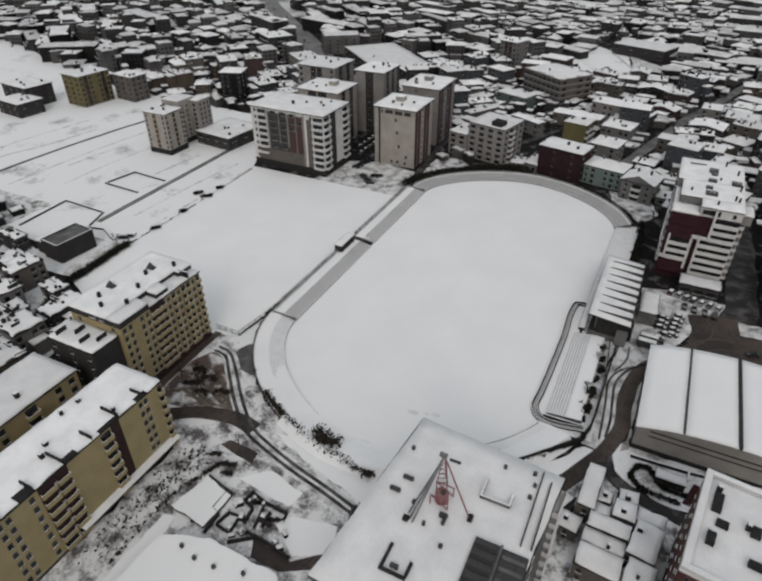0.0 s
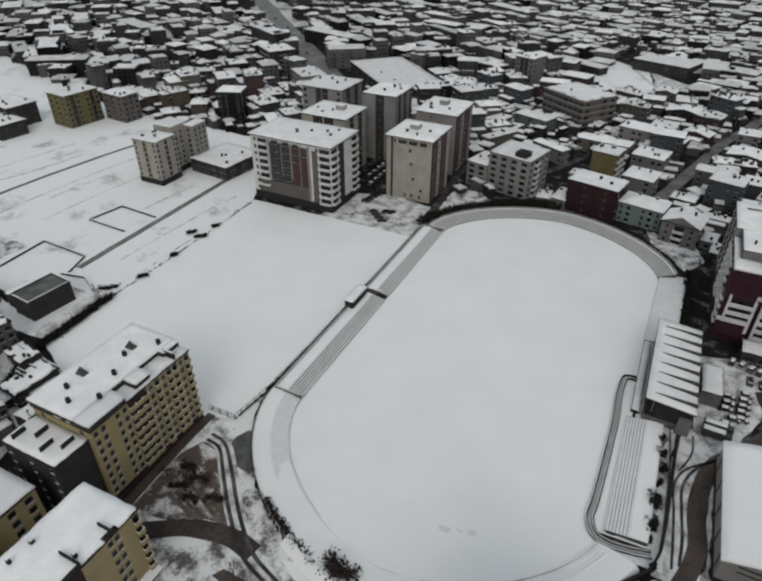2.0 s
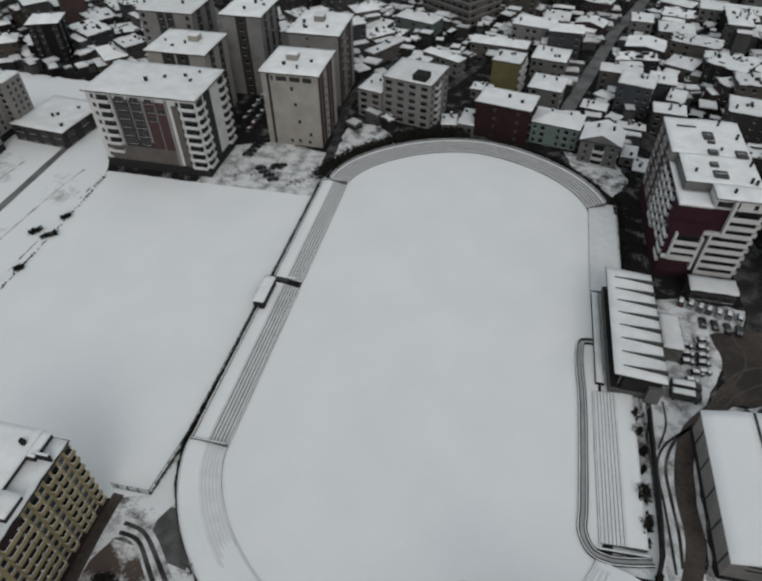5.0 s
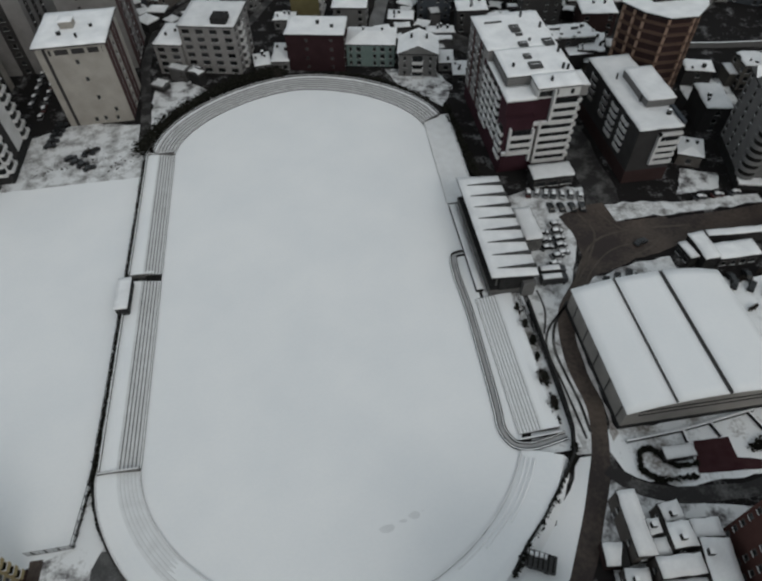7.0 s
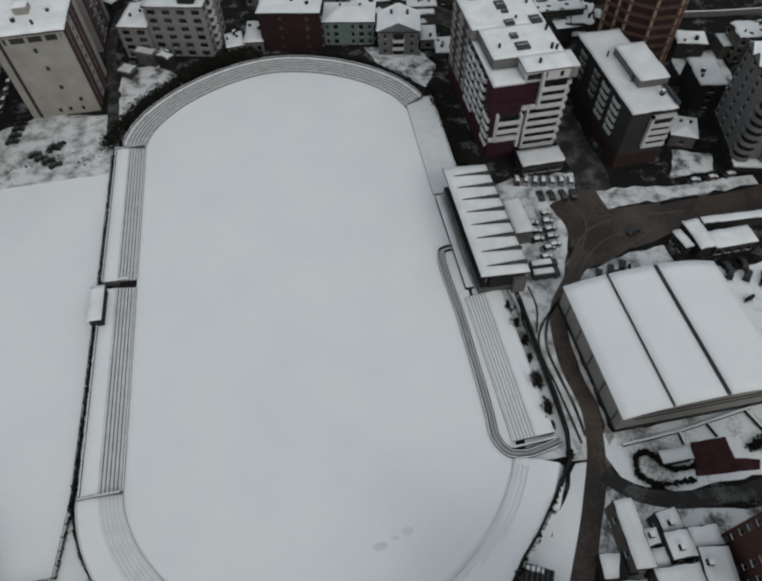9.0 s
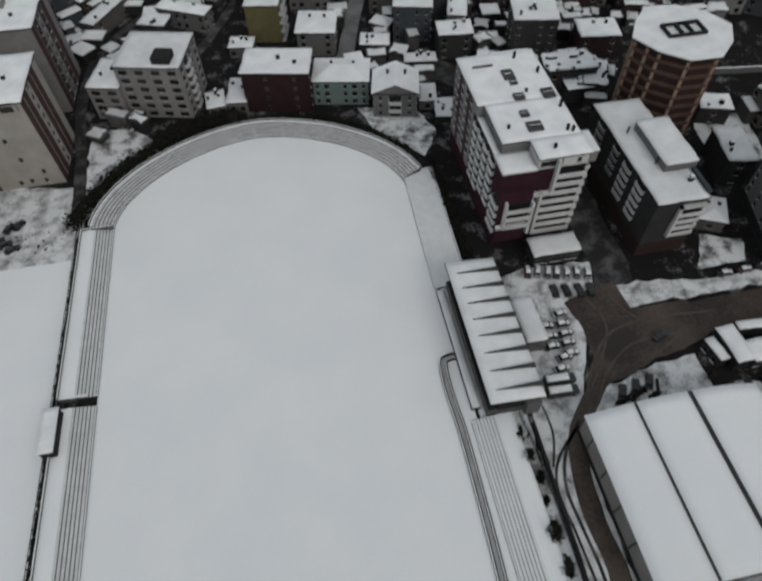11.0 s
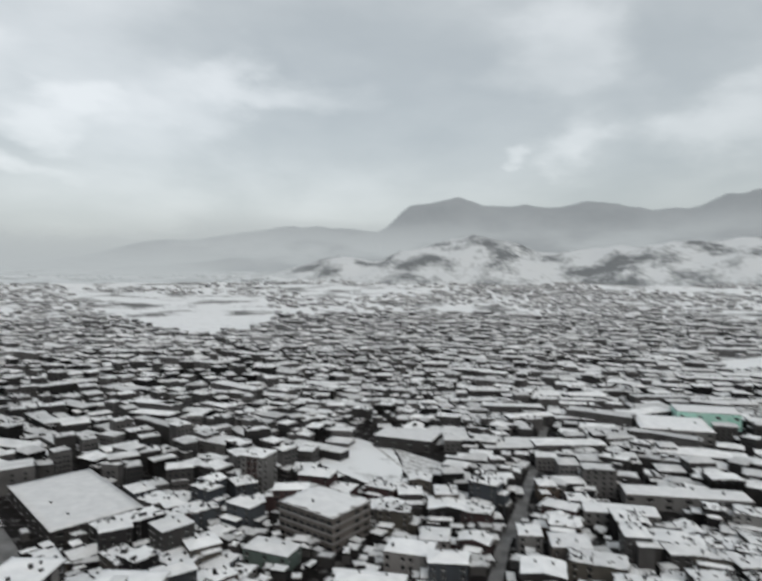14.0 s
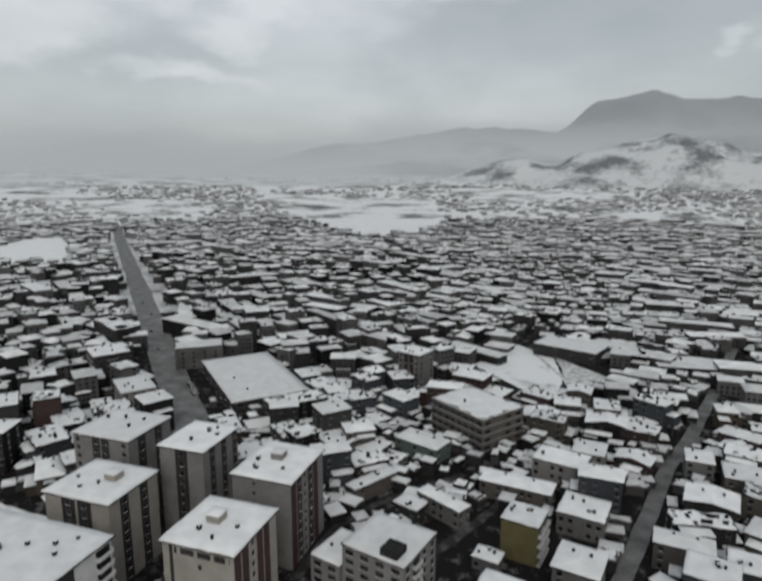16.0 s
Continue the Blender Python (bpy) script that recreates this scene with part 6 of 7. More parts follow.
plot("tall dark slate-grey house with a snowy roof", 61.4, 134.1, 13.6, 12.5, 13.0, -14, SLATE, "n.nn", seed=11)
plot("grey house with a crooked snowy roof", 57.1, 153, 17, 8.7, 9.0, -8, TAN, "w.ww", "hip", 12)
plot("blue-grey house with a snowy roof", 73.8, 147, 10.8, 11, 9.0, -9, SLATE, "w.w", seed=13)
plot("grey house with a snowy roof terrace", 73, 118.6, 11.8, 8.5, 9.0, -6, DGREY, "w.w", seed=14)
plot("narrow grey house with a snowy roof", 78, 133.2, 6.6, 11, 8.0, -16, GREYW, "w", seed=15)
plot("low garage row with a snowy roof", 59.1, 111.2, 10.8, 4.7, 4.0, -8, DGREY, "L", seed=16)
plot("low shed with a snowy roof", 61, 84, 5.6, 9, 3.0, -11, DGREY, "w", seed=17)
plot("grey three-storey house with a snowy roof", 72, 219, 10.3, 12, 9.0, -5, GREYW, "w.w", seed=18)
plot("wide grey house with a snowy roof", 88, 211, 17, 14, 8.0, -6, TAN, "w.ww", seed=19)
plot("wide house with two snowy gables", 71, 187, 17, 14, 8.0, -12, DGREY, "w.ww", "gable", 20)
plot("mint-trimmed house with a snowy hip roof", -41.1, 203, 22, 12, 7.0, -20, MINT_WALL, "w.w.w", "hip", 21)
plot("dark three-storey house with a cluttered snowy roof terrace", 136, 43, 8.0, 14, 8.8, -10, DGREY, "w", seed=24)
plot("small snow-roofed house in an eastern yard", 143.5, 65.7, 9.5, 7.0, 5.8, -17, DGREY, "w", seed=25)
plot("low house with a snowy roof beside the grey block", 121, 24.8, 7.1, 8.8, 4.0, -25, TAN, "w", "hip", 26)
plot("dark three-storey house behind the round tower", 121.5, 108, 13.6, 10.7, 9.0, -9, BROWN, "w.w", seed=27)
for pts in ([(106, 97.6), (124.6, 93.3)], [(140, 89.6), (164, 85.6), (186, 83)]):
    solid("garden_wall", sweep([Vector(q) for q in pts], [(-0.3, 0.0), (-0.3, 2.2), (0.3, 2.2), (0.3, 0.0)], [1, 0, 1]), [ROOF_SNOW, GREYW], "long pale yard wall capped with snow", "wall", group="yard walls")
plot("pale grey house with a snowy roof", 29.5, 213, 12.9, 13, 9.0, -8, PINKISH, "w.w", seed=22)
plot("narrow dark house with a snowy roof", 39.1, 193.8, 5.5, 14, 7.0, -18, DGREY, "w", seed=23)
building("mustard-yellow five-storey house front", 2.5, 139, 14.5, 150.5, 13.6, 4, OCHRE, {"S": "...", "E": "bb", "W": "ww"}, rot=-12, over=0.4, seed=43)
building("grey three-storey house with a smooth hip roof", 19.5, 126, 32.5, 139.5, 9.0, 3, GREYW, {"S": "w.w", "E": "ww"}, rot=-12, roof="hip", rise=1.6, over=0.7, seed=44, name="house", category="house")
building("grey apartment house with a snowy roof terrace", 92.5, 108, 107.5, 122, 14.5, 5, DGREY, {"S": "n.nn", "W": "nn"}, rot=-12, over=0.4, seed=47)
building("very wide low market hall with a smooth snow roof", -197.5, 233, -118.5, 275, 7.5, 2, DGREY, {"S": "L.L.L.L.L.L.L", "E": "L.L.L"}, rot=-44, over=0.5, seed=48, clutter=2, name="market_hall")
building("apartment block with balcony grid beside the boulevard", -263, 232, -240, 252, 17, 5, DGREY, {"S": "wbbbb", "E": "wbw"}, rot=-35, over=0.6, seed=49, bmat=GREYW)
building("pale office block at the boulevard corner", -214, 199, -190, 216, 12.5, 4, SAND, {"S": "wwwwww", "E": "wwww"}, rot=-38, over=0.5, seed=50)
building("mustard-yellow apartment block beyond the fields", -299, 76, -282, 98, 18.6, 6, OCHRE, {"E": "wDw.wDw", "S": "www"}, over=0.5, seed=51, rot=-6)
building("dark flat-roofed block beyond the fields", -338, 60, -312, 78, 12, 4, DGREY, {"E": "www", "S": "wwww"}, over=0.6, seed=58, rot=-6)
building("low dark workshop beyond the fields", -322, 44, -300, 60, 8, 2, DGREY, {"E": "ww", "S": "www"}, over=0.5, seed=59, rot=-6)
building("tan apartment block beyond the fields", -280, 98, -262, 110, 15.5, 5, TAN, {"E": "www", "S": "www"}, over=0.5, seed=52, rot=-6)
building("long low workshop with a white roof band", 134, 264, 196, 279, 7.5, 2, GREYW, {"S": "L.L.L.L.L.L.L"}, rot=-8, over=0.4, seed=53, clutter=2, name="workshop")
building("long low store with a snowy roof", 106, 244, 141, 257, 6.5, 2, GREYW, {"S": "wwwwwwww"}, rot=-11, over=0.4, seed=54, clutter=1, name="workshop")
building("wide warehouse with a snowy roof", -3, 366, 40, 392, 8, 2, DGREY, {"S": "L.L.L.L"}, rot=-20, over=0.5, seed=55, clutter=1, name="warehouse")
building("wide white-roofed factory hall", 196, 392, 246, 436, 9, 2, GREYW, {"S": "L.L.L.L.L", "W": "L.L.L"}, rot=-14, over=0.5, seed=56, clutter=1, name="factory_hall")
building("mint-green sheet-metal factory hall", 238, 430, 284, 458, 13, 2, MINT_SHEET, {"S": "L.L.L.L"}, rot=-14, over=0.4, seed=57, clutter=0, name="factory_hall", snow=0.1)
for cx, cy, w, d, h, q, rz in ((55.7, -82.5, 3.7, 12.4, 5.6, 60, -3), (58.9, -83.6, 3.2, 3.0, 4.6, 61, -2), (59.0, -87.3, 3.2, 3.4, 4.2, 62, -3), (63.7, -81.4, 4.2, 3.8, 4.4, 63, 3), (63.4, -85.9, 4.6, 4.8, 5.4, 65, -2),
                               (68.7, -85.4, 5.8, 3.6, 5.0, 66, -5), (68.2, -91.9, 5.6, 8.9, 5.5, 67, -9), (60.9, -91.1, 8.6, 3.8, 5.2, 68, -3), (60.4, -95.1, 8.6, 3.8, 4.6, 69, -4), (53.0, -92.0, 4.6, 4.4, 3.0, 73, -8), (60.2, -100.2, 8.8, 5.6, 5.0, 74, -4), (67.8, -100.6, 5.4, 7.4, 5.2, 75, -8)):
    hs = building("low flat-roofed house under snow", cx - w / 2, cy - d / 2, cx + w / 2, cy + d / 2, h, 2, TAN, {"N": "n.n" if w > 5 else "n", "W": "nn" if d > 5 else "n", "S": "n.n" if w > 5 else "n"}, over=0.12, seed=q, clutter=q % 2, name="house", category="house", group="low houses", rot=rz, snow=0.3)
building("low brown shed without snow", 48.6, -89, 53, -84.6, 2.4, 1, BROWN, {"N": "s"}, over=0.1, seed=72, clutter=0, name="shed", category="shed", snow=0.04, rot=-8)
building("garden shed with a thick snow roof", 69, -70.4, 75.4, -67.9, 2.2, 1, DARK_CONC, {"S": "s.s"}, over=0.2, seed=71, clutter=0, name="shed", category="shed", rot=-1)
RB = building("rust-red brick apartment block with a parapet roof", 72.65, -110, 89.65, -86.1, 23.2, 7, RUST, {"W": "n.nn.n.nn", "N": ".nBn..n", "S": "n.n.n"}, over=0.15, seed=64, rot=-8, clutter=3, fascia=WHITE, bmat=WHITE, depth=0.6)
for x0, y0, x1, y1 in ((-8.6, -12, -7.4, 12), (7.4, -12, 8.6, 12), (-7.4, 10.9, 7.4, 12), (-7.4, -12, 7.4, -10.9)):
    part("parapet", box(x0, y0, 23.8, x1, y1, 24.6, 0, 1), [WHITE, ROOF_SNOW], RB, "pale parapet capped with snow")
for k, (x, y, w, d) in enumerate(((-5.6, 5, 1.6, 4.5), (-4.2, 0.5, 2.0, 1.4), (-5.4, -3.6, 1.4, 2.6), (1.0, 2.0, 1.6, 2.4), (4.6, 6.0, 1.0, 3.0), (2.0, -5.0, 2.8, 1.2))):
    part("roof_planter", box(x - w / 2, y - d / 2, 23.7, x + w / 2, y + d / 2, 24.5 + 0.15 * (k % 3)), DARK_CONC, RB, "dark planter free of snow")

for k, (x, y, r, n) in enumerate(((75.4, -22.6, 1.6, 260), (79.6, -21.4, 1.4, 260), (82.6, -22.8, 1.2, 180), (72.0, -25.6, 1.4, 220), (69.2, -26.8, 1.0, 140), (98.0, -20.6, 1.0, 140), (104.5, -24.5, 1.0, 160), (112, -25.5, 1.1, 160), (118, -24, 1.0, 140), (116, -31, 1.2, 180), (109.5, -35, 1.0, 140))):
    hedge("dark tangled brushwood in dirty snow", [(x - r, y - 0.4 * r), (x, y), (x + r, y + 0.3 * r)], r * 0.6, 1.3, n, 500 + k, TWIG, "bushes")
for x, y, rz, w, d in ((77.2, -24.0, 62, 4.2, 0.9), (84.6, -20.6, 70, 3.6, 0.6)):
    junk = thing("timber_stack", "dark stack of timber with snow beside a road", "timber stack", pose(x, y, 0, 0, 0, rz))
    for q in range(4):
        part("beam", box(-w / 2, -d / 2 + q * d / 4, 0, w / 2, -d / 2 + q * d / 4 + d / 5, 0.5 + 0.12 * (q % 2)), DARK_CONC, junk)
for pts in ([(63.0, -64.6), (76.0, -64.0), (94, -61.9)], [(76.2, -64.0), (76.0, -66.8)], [(83.0, -63.2), (83.8, -66.6)], [(92.6, -62.2), (94.2, -67.4)], [(94.2, -67.4), (110, -66.4)]):
    solid("garden_wall", sweep([Vector(q) for q in pts], [(-0.22, 0.0), (-0.22, 1.1), (0.22, 1.1), (0.22, 0.0)], [1, 0, 1]), [ROOF_SNOW, DARK_CONC], "low dark yard wall capped with snow", "wall", group="yard walls")
hedge("dark evergreen bushes beyond a clay court", [(89.5, -70.2), (93, -69.4), (97, -70.4)], 1.6, 1.6, 620, 211, EVERGREEN, "bush")
hedge("dark round hedge in a garden", [(76, -71.6), (71, -71.2), (68.8, -68.4), (67, -66.8), (64.8, -67.6), (63.8, -70.5), (64.8, -72.5), (67.4, -73.8), (74.6, -74.3)], 0.7, 1.4, 1500, 21)
solid("clay_court", sheet(ragged_outline([(77.6, -66.5), (85.6, -66.8), (85.2, -71.5), (90.1, -72.8), (89.0, -74.7), (75.4, -73.6)], 2.0, 0.3), 0.13), RED_CLAY, "dark red clay surface cleared of snow", "court", "structure")


# ---------------------------------------------------------------- near rooftop with mast
building("tall apartment block with a broad snow-covered roof", 19.6, -140, 48.4, -101.5, 27.6, 9, GREYW, {"N": "w.ww.ww.w", "W": "ww.ww.ww", "E": "b.ww.b"}, over=0.3, seed=70, clutter=0, rot=-5)


def rod(p, q, r):
    """A square bar from p to q: its mesh and its place."""
    p, q = Vector(p), Vector(q)
    return box(-r, -r, 0, r, r, (q - p).length), Matrix.Translation(p) @ (q - p).to_track_quat("Z", "Y").to_matrix().to_4x4()


def roof_mast(x, y, z):
    root = thing("roof_mast", "red lattice steel mast with grey stays on a snowy roof", "mast", pose(x, y, z))
    feet = [(-1.0, -0.2, 0), (1.2, -0.5, 0), (0.2, 1.4, 0)]
    head = [(-0.2, 0, 7.4), (0.25, -0.1, 7.4), (0.0, 0.3, 7.4)]
    for a, b in zip(feet, head):
        bm, m = rod(a, b, 0.09)
        part("leg", bm, RED_PAINT, root, at=m)
    for k in range(6):
        t0, t1 = k / 6, (k + 1) / 6
        for i in range(3):
            a, b = Vector(feet[i]).lerp(Vector(head[i]), t0), Vector(feet[(i + 1) % 3]).lerp(Vector(head[(i + 1) % 3]), t1)
            bm, m = rod(a, b, 0.05)
            part("brace", bm, RED_PAINT, root, at=m)
    for ax, ay, mat, r in ((-2.4, -9.4, METAL, 0.16), (-1.7, -9.8, METAL, 0.13), (-3.0, -8.4, DARK_METAL, 0.1), (7.0, -5.0, RED_PAINT, 0.11)):
        bm, m = rod((0, 0, 7.4), (ax, ay, 0.1), r)
        part("stay", bm, mat, root, "thick stay running down to the roof", m)
    part("antenna", box(-0.9, -0.35, 7.2, 0.5, 0.35, 7.9, 0.1), METAL, root, "grey antenna head")
    part("antenna_arm", box(1.0, -0.2, 6.9, 3.0, 0.2, 7.25), DARK_METAL, root, "dark antenna arm")
    part("foot_block", box(-3.4, -10.2, 0, -2.4, -9.2, 0.9, 0.08), DARK_CONC, root)
    part("foot_block", box(6.6, -5.6, 0, 7.4, -4.4, 1.1, 0.08), DARK_CONC, root)


roof_mast(30.4, -113.5, 28.0)
tank = thing("water_tank", "faded red tank in a red steel frame on a roof", "tank", pose(31.6, -117.0, 28.0))
bm = bmesh.new()
bmesh.ops.create_cone(bm, cap_ends=True, segments=20, radius1=1.25, radius2=1.2, depth=2.0, matrix=Matrix.Translation((0, 0, 1.3)))
part("body", bm, RED_PAINT, tank)
bm = bmesh.new()
bmesh.ops.create_cone(bm, cap_ends=True, segments=20, radius1=0.5, radius2=0.45, depth=0.3, matrix=Matrix.Translation((0.2, 0.1, 2.4)))
part("lid", bm, DARK_METAL, tank, "dark tank lid")
for sx in (-1.6, 1.6):
    for sy in (-1.5, 1.5):
        part("frame_leg", box(sx - 0.09, sy - 0.09, 0, sx + 0.09, sy + 0.09, 2.7), RED_PAINT, tank)
for sy in (-1.5, 1.5):
    bm, m = rod((-1.6, sy, 2.6), (1.6, sy, 0.4), 0.08)
    part("frame_brace", bm, RED_PAINT, tank, at=m)
    part("frame_rail", box(-1.6, sy - 0.08, 2.55, 1.6, sy + 0.08, 2.7), RED_PAINT, tank)
part("bracket", box(1.6, -4.6, 0, 2.2, -2.6, 0.9), DARK_METAL, tank, "dark bracket")
part("bracket", box(0.8, -3.4, 0, 2.2, -2.8, 1.2), DARK_METAL, tank, "dark bracket")
for x0, y0, x1, y1 in ((37.4, -113.2, 37.8, -109.2), (37.4, -113.6, 42.8, -113.2), (42.5, -113.2, 42.9, -110.8)):
    solid("roof_parapet", box(x0, y0, 27.9, x1, y1, 29.0, 0, 1), [CONCRETE, ROOF_SNOW], "short parapet wall on a roof", "wall", group="roof parapets")
for x0, y0, x1, y1 in ((27.2, -132.8, 27.7, -128.4), (27.2, -133.3, 31.8, -132.8), (31.4, -132.8, 31.9, -130.2), (46.3, -119.6, 46.5, -103.4), (48.1, -119.6, 48.3, -105.0)):
    solid("roof_parapet", box(x0, y0, 27.9, x1, y1, 28.7), DARK_CONC, "dark low parapet on a snowy roof", "wall", group="roof parapets")
for x, y, w in ((24.6, -115.4, 1.0), (23.4, -118.6, 1.0), (34.7, -125.5, 0.35), (39.7, -105.3, 0.3), (45.0, -104.4, 0.35), (45.4, -109.8, 0.35), (45.6, -107.0, 0.3), (29.4, -131.9, 0.7), (30.6, -122.8, 0.25), (22.6, -108.6, 0.3), (27.4, -119.6, 0.25)):
    solid("roof_vent", box(x - w, y - 0.32, 27.9, x + w, y + 0.32, 28.9, 0.06), DARK_METAL, "dark vent on a snowy roof", "vent", group="roof vents", at=None)
sky_w = thing("roof_skylight", "dark sheet-metal roof light in two bays", "skylight", pose(0, 0, 27.9))
for x0, x1, z in ((39.4, 43.6, 1.0), (44.0, 48.3, 0.7)):
    bay = part("bay", box(x0, -139, 0, x1, -121.4, z, 0.05), DARK_METAL, sky_w)
    for k in range(8):
        part("slat", box(x0 + 0.3, -138 + k * 2.1, z, x1 - 0.3, -137.3 + k * 2.1, z + 0.14), DGREY if x0 < 42 else CONCRETE, bay)
part("gutter", box(43.6, -139, 0, 44.0, -121.2, 1.2), CONCRETE, sky_w, "pale gutter between the bays")


# ---------------------------------------------------------------- cars
def car_meshes(paint):
    bm = bmesh.new()
    add_box(bm, -2.1, -0.85, 0.28, 2.1, 0.85, 0.85)
    bmesh.ops.bevel(bm, geom=list(bm.edges), offset=0.14, segments=2, affect="EDGES")
    body = mesh_of("body", bm, paint)
    bm = bmesh.new()
    v = add_box(bm, -1.5, -0.76, 0.8, 1.0, 0.76, 1.4)
    for q in v[4:]:
        q.co.x *= 0.72
        q.co.y *= 0.86
    return body, mesh_of("cabin", bm, GLASS)


CARS = [car_meshes(p) for p in CAR_PAINTS]
bm = bmesh.new()
bmesh.ops.create_cone(bm, cap_ends=True, segments=12, radius1=0.31, radius2=0.31, depth=0.2, matrix=Matrix.Rotation(radians(90), 4, "X"))
WHEEL = mesh_of("wheel", bm, TYRE)
CAR_SNOW = mesh_of("snow_cover", snow_slab(-1.0, -0.58, 0.6, 0.58, 1.38, 0.16, 0.03, 0.4, 1), ROOF_SNOW)
HOOD_SNOW = mesh_of("bonnet_snow", snow_slab(1.15, -0.55, 1.9, 0.55, 0.83, 0.1, 0.02, 0.3, 2), ROOF_SNOW)


def car(x, y, rz, k, snowy=True, z=0.04):
    names = ("black", "silver", "grey", "dark red", "white")
    root = thing("car", f"{names[k % 5]} parked car " + ("covered with snow" if snowy else "with a bare roof"), "car", pose(x, y, z, 0, 0, rz), "parked cars")
    part("body", CARS[k % 5][0], None, root)
    part("cabin", CARS[k % 5][1], None, root, "dark glazed cabin")
    for sx in (-1.3, 1.3):
        for sy in (-0.78, 0.78):
            part("wheel", WHEEL, None, root, at=Matrix.Translation((sx, sy, 0.31)))
    if snowy:
        part("roof_snow", CAR_SNOW, None, root)
        part("bonnet_snow", HOOD_SNOW, None, root)


rg = random.Random(5)
k = 0
for x, y, rz, n, dx, dy, sn in ((66.2, 16.4, 70, 7, 2.5, -0.55, True), (71.1, 9.4, 85, 4, 3.0, -0.5, False), (69.5, 2.3, 5, 5, -0.3, -2.75, True), (65.0, -0.5, 5, 3, -0.3, -2.8, True), (66.4, -9.6, 5, 2, -1.6, -2.6, True),
                            (-84, 66, 10, 5, 0.4, 2.9, False), (-76, 58, 20, 4, 2.4, -2.0, False), (-71, 60, 60, 2, 2.4, 0.6, False), (76, -20.6, 60, 3, 3.6, 0.6, False), (100.5, -25.4, 80, 4, 4.4, 0.2, False), (109, -27, 50, 3, 4.0, -1.4, False),
                            (63.4, -41, 95, 3, 0.0, -5.6, True), (116, 6.2, 5, 3, 5.5, 0.0, True), (-95.5, 92, 92, 5, 0, 5.2, True), (-90.5, 84, 92, 5, 0, 5.0, True), (-182, 232, 46, 5, -3.2, 3.2, True)):
    for i in range(n):
        car(x + dx * i + rg.uniform(-0.2, 0.2), y + dy * i + rg.uniform(-0.2, 0.2), rz + rg.uniform(-5, 5), rg.choice((0, 1, 2, 4, 2, 1, 3)) if sn else 0, sn)
        k += 1
for x, y in ((62.6, -15.3), (62.2, -18.2)):
    lorry = thing("lorry", "long dark lorry with a snow-covered box", "lorry", pose(x, y, 0.05, 0, 0, -3), "parked lorries")
    part("box_body", box(-3.4, -1.1, 0.6, 2.2, 1.1, 2.7, 0.05), DARK_METAL, lorry)
    part("box_snow", snow_slab(-3.2, -0.85, 2.0, 0.85, 2.7, 0.2, 0.04, 0.6, 31), ROOF_SNOW, lorry)
    part("cab", box(2.3, -1.0, 0.6, 3.7, 1.0, 2.3, 0.1), CAR_PAINTS[2], lorry)
    for sx in (-2.4, 2.8):
        for sy in (-0.9, 0.9):
            part("wheel", WHEEL, None, lorry, at=Matrix.Translation((sx, sy, 0.36)) @ Matrix.Scale(1.2, 4))
car(91, -8.5, 20, 2, False, 0.13)
for x, y, rz in ((-300, 339, 134), (-262, 300, -46), (-380, 424, 134), (-340, 388, -46)):
    car(x, y, rz, 0, False, 0.12)


# ---------------------------------------------------------------- town houses
CX, CY = 12.0, -70.0                                     # middle of the town plan
BLOCKED = [(126, 68, 196, 112), (-184, -120, -84, -24), (-84, -180, 62, 93), (-131, -36, -84, 93), (-345, -40, -131, 112), (58, -130, 112, 76), (-150, 46, -52, 140), (96, -40, 156, 60), (-200, 36, -150, 90), (16, -145, 60, -90), (-90, -180, -40, -70)]
ROAD_LINES = [([Vector(q) for q in pts], width) for nm, (pts, width, mat, z) in ROADS.items()]
NAMED = {}
for o in scene.objects:
    if o.type == "MESH" and o.name.split(".")[0] == "wall" and o.parent and o.parent.parent is None:
        c = o.parent.matrix_basis.translation
        NAMED[o.parent.name] = (c.x, c.y, max(abs(v.co.x) for v in o.data.vertices), max(abs(v.co.y) for v in o.data.vertices), o.parent.matrix_basis.to_euler().z)


def near_line(x, y, extra):
    for pts, width in ROAD_LINES:
        for a, b in zip(pts, pts[1:]):
            d = b - a
            t = max(0, min(1, ((x - a.x) * d.x + (y - a.y) * d.y) / d.length_squared))
            if (a + d * t - Vector((x, y))).length < width / 2 + extra:
                return True
    return False


def in_poly(x, y, poly):
    inside = False
    for (x0, y0), (x1, y1) in zip(poly, poly[1:] + poly[:1]):
        if (y0 > y) != (y1 > y) and x < (x1 - x0) * (y - y0) / (y1 - y0) + x0:
            inside = not inside
    return inside


OPEN_POLYS = [[(-131, 45), (-131, -38), (-126, -70), (-86, -77), (-62, -71), (-54, -69), (-54, 45)], [(-48, 340), (-18, 391), (15, 372), (62, 345), (30, 288), (-18, 286)], [(-690, 545), (-640, 585), (-735, 690), (-965, 890), (-1010, 850), (-900, 640)],
              [(-405, 1080), (-300, 1250), (-330, 1560), (-520, 2200), (-1300, 2200), (-900, 1700)], [(380, 690), (640, 680), (1010, 980), (960, 1080), (460, 800)],
              [(-131, 45), (-131, -38), (-152, -30), (-330, -30), (-520, 60), (-520, 190), (-300, 118), (-152, 110), (-138, 60)], [(-284, 360), (-316, 330), (-966, 1005), (-934, 1035)]]


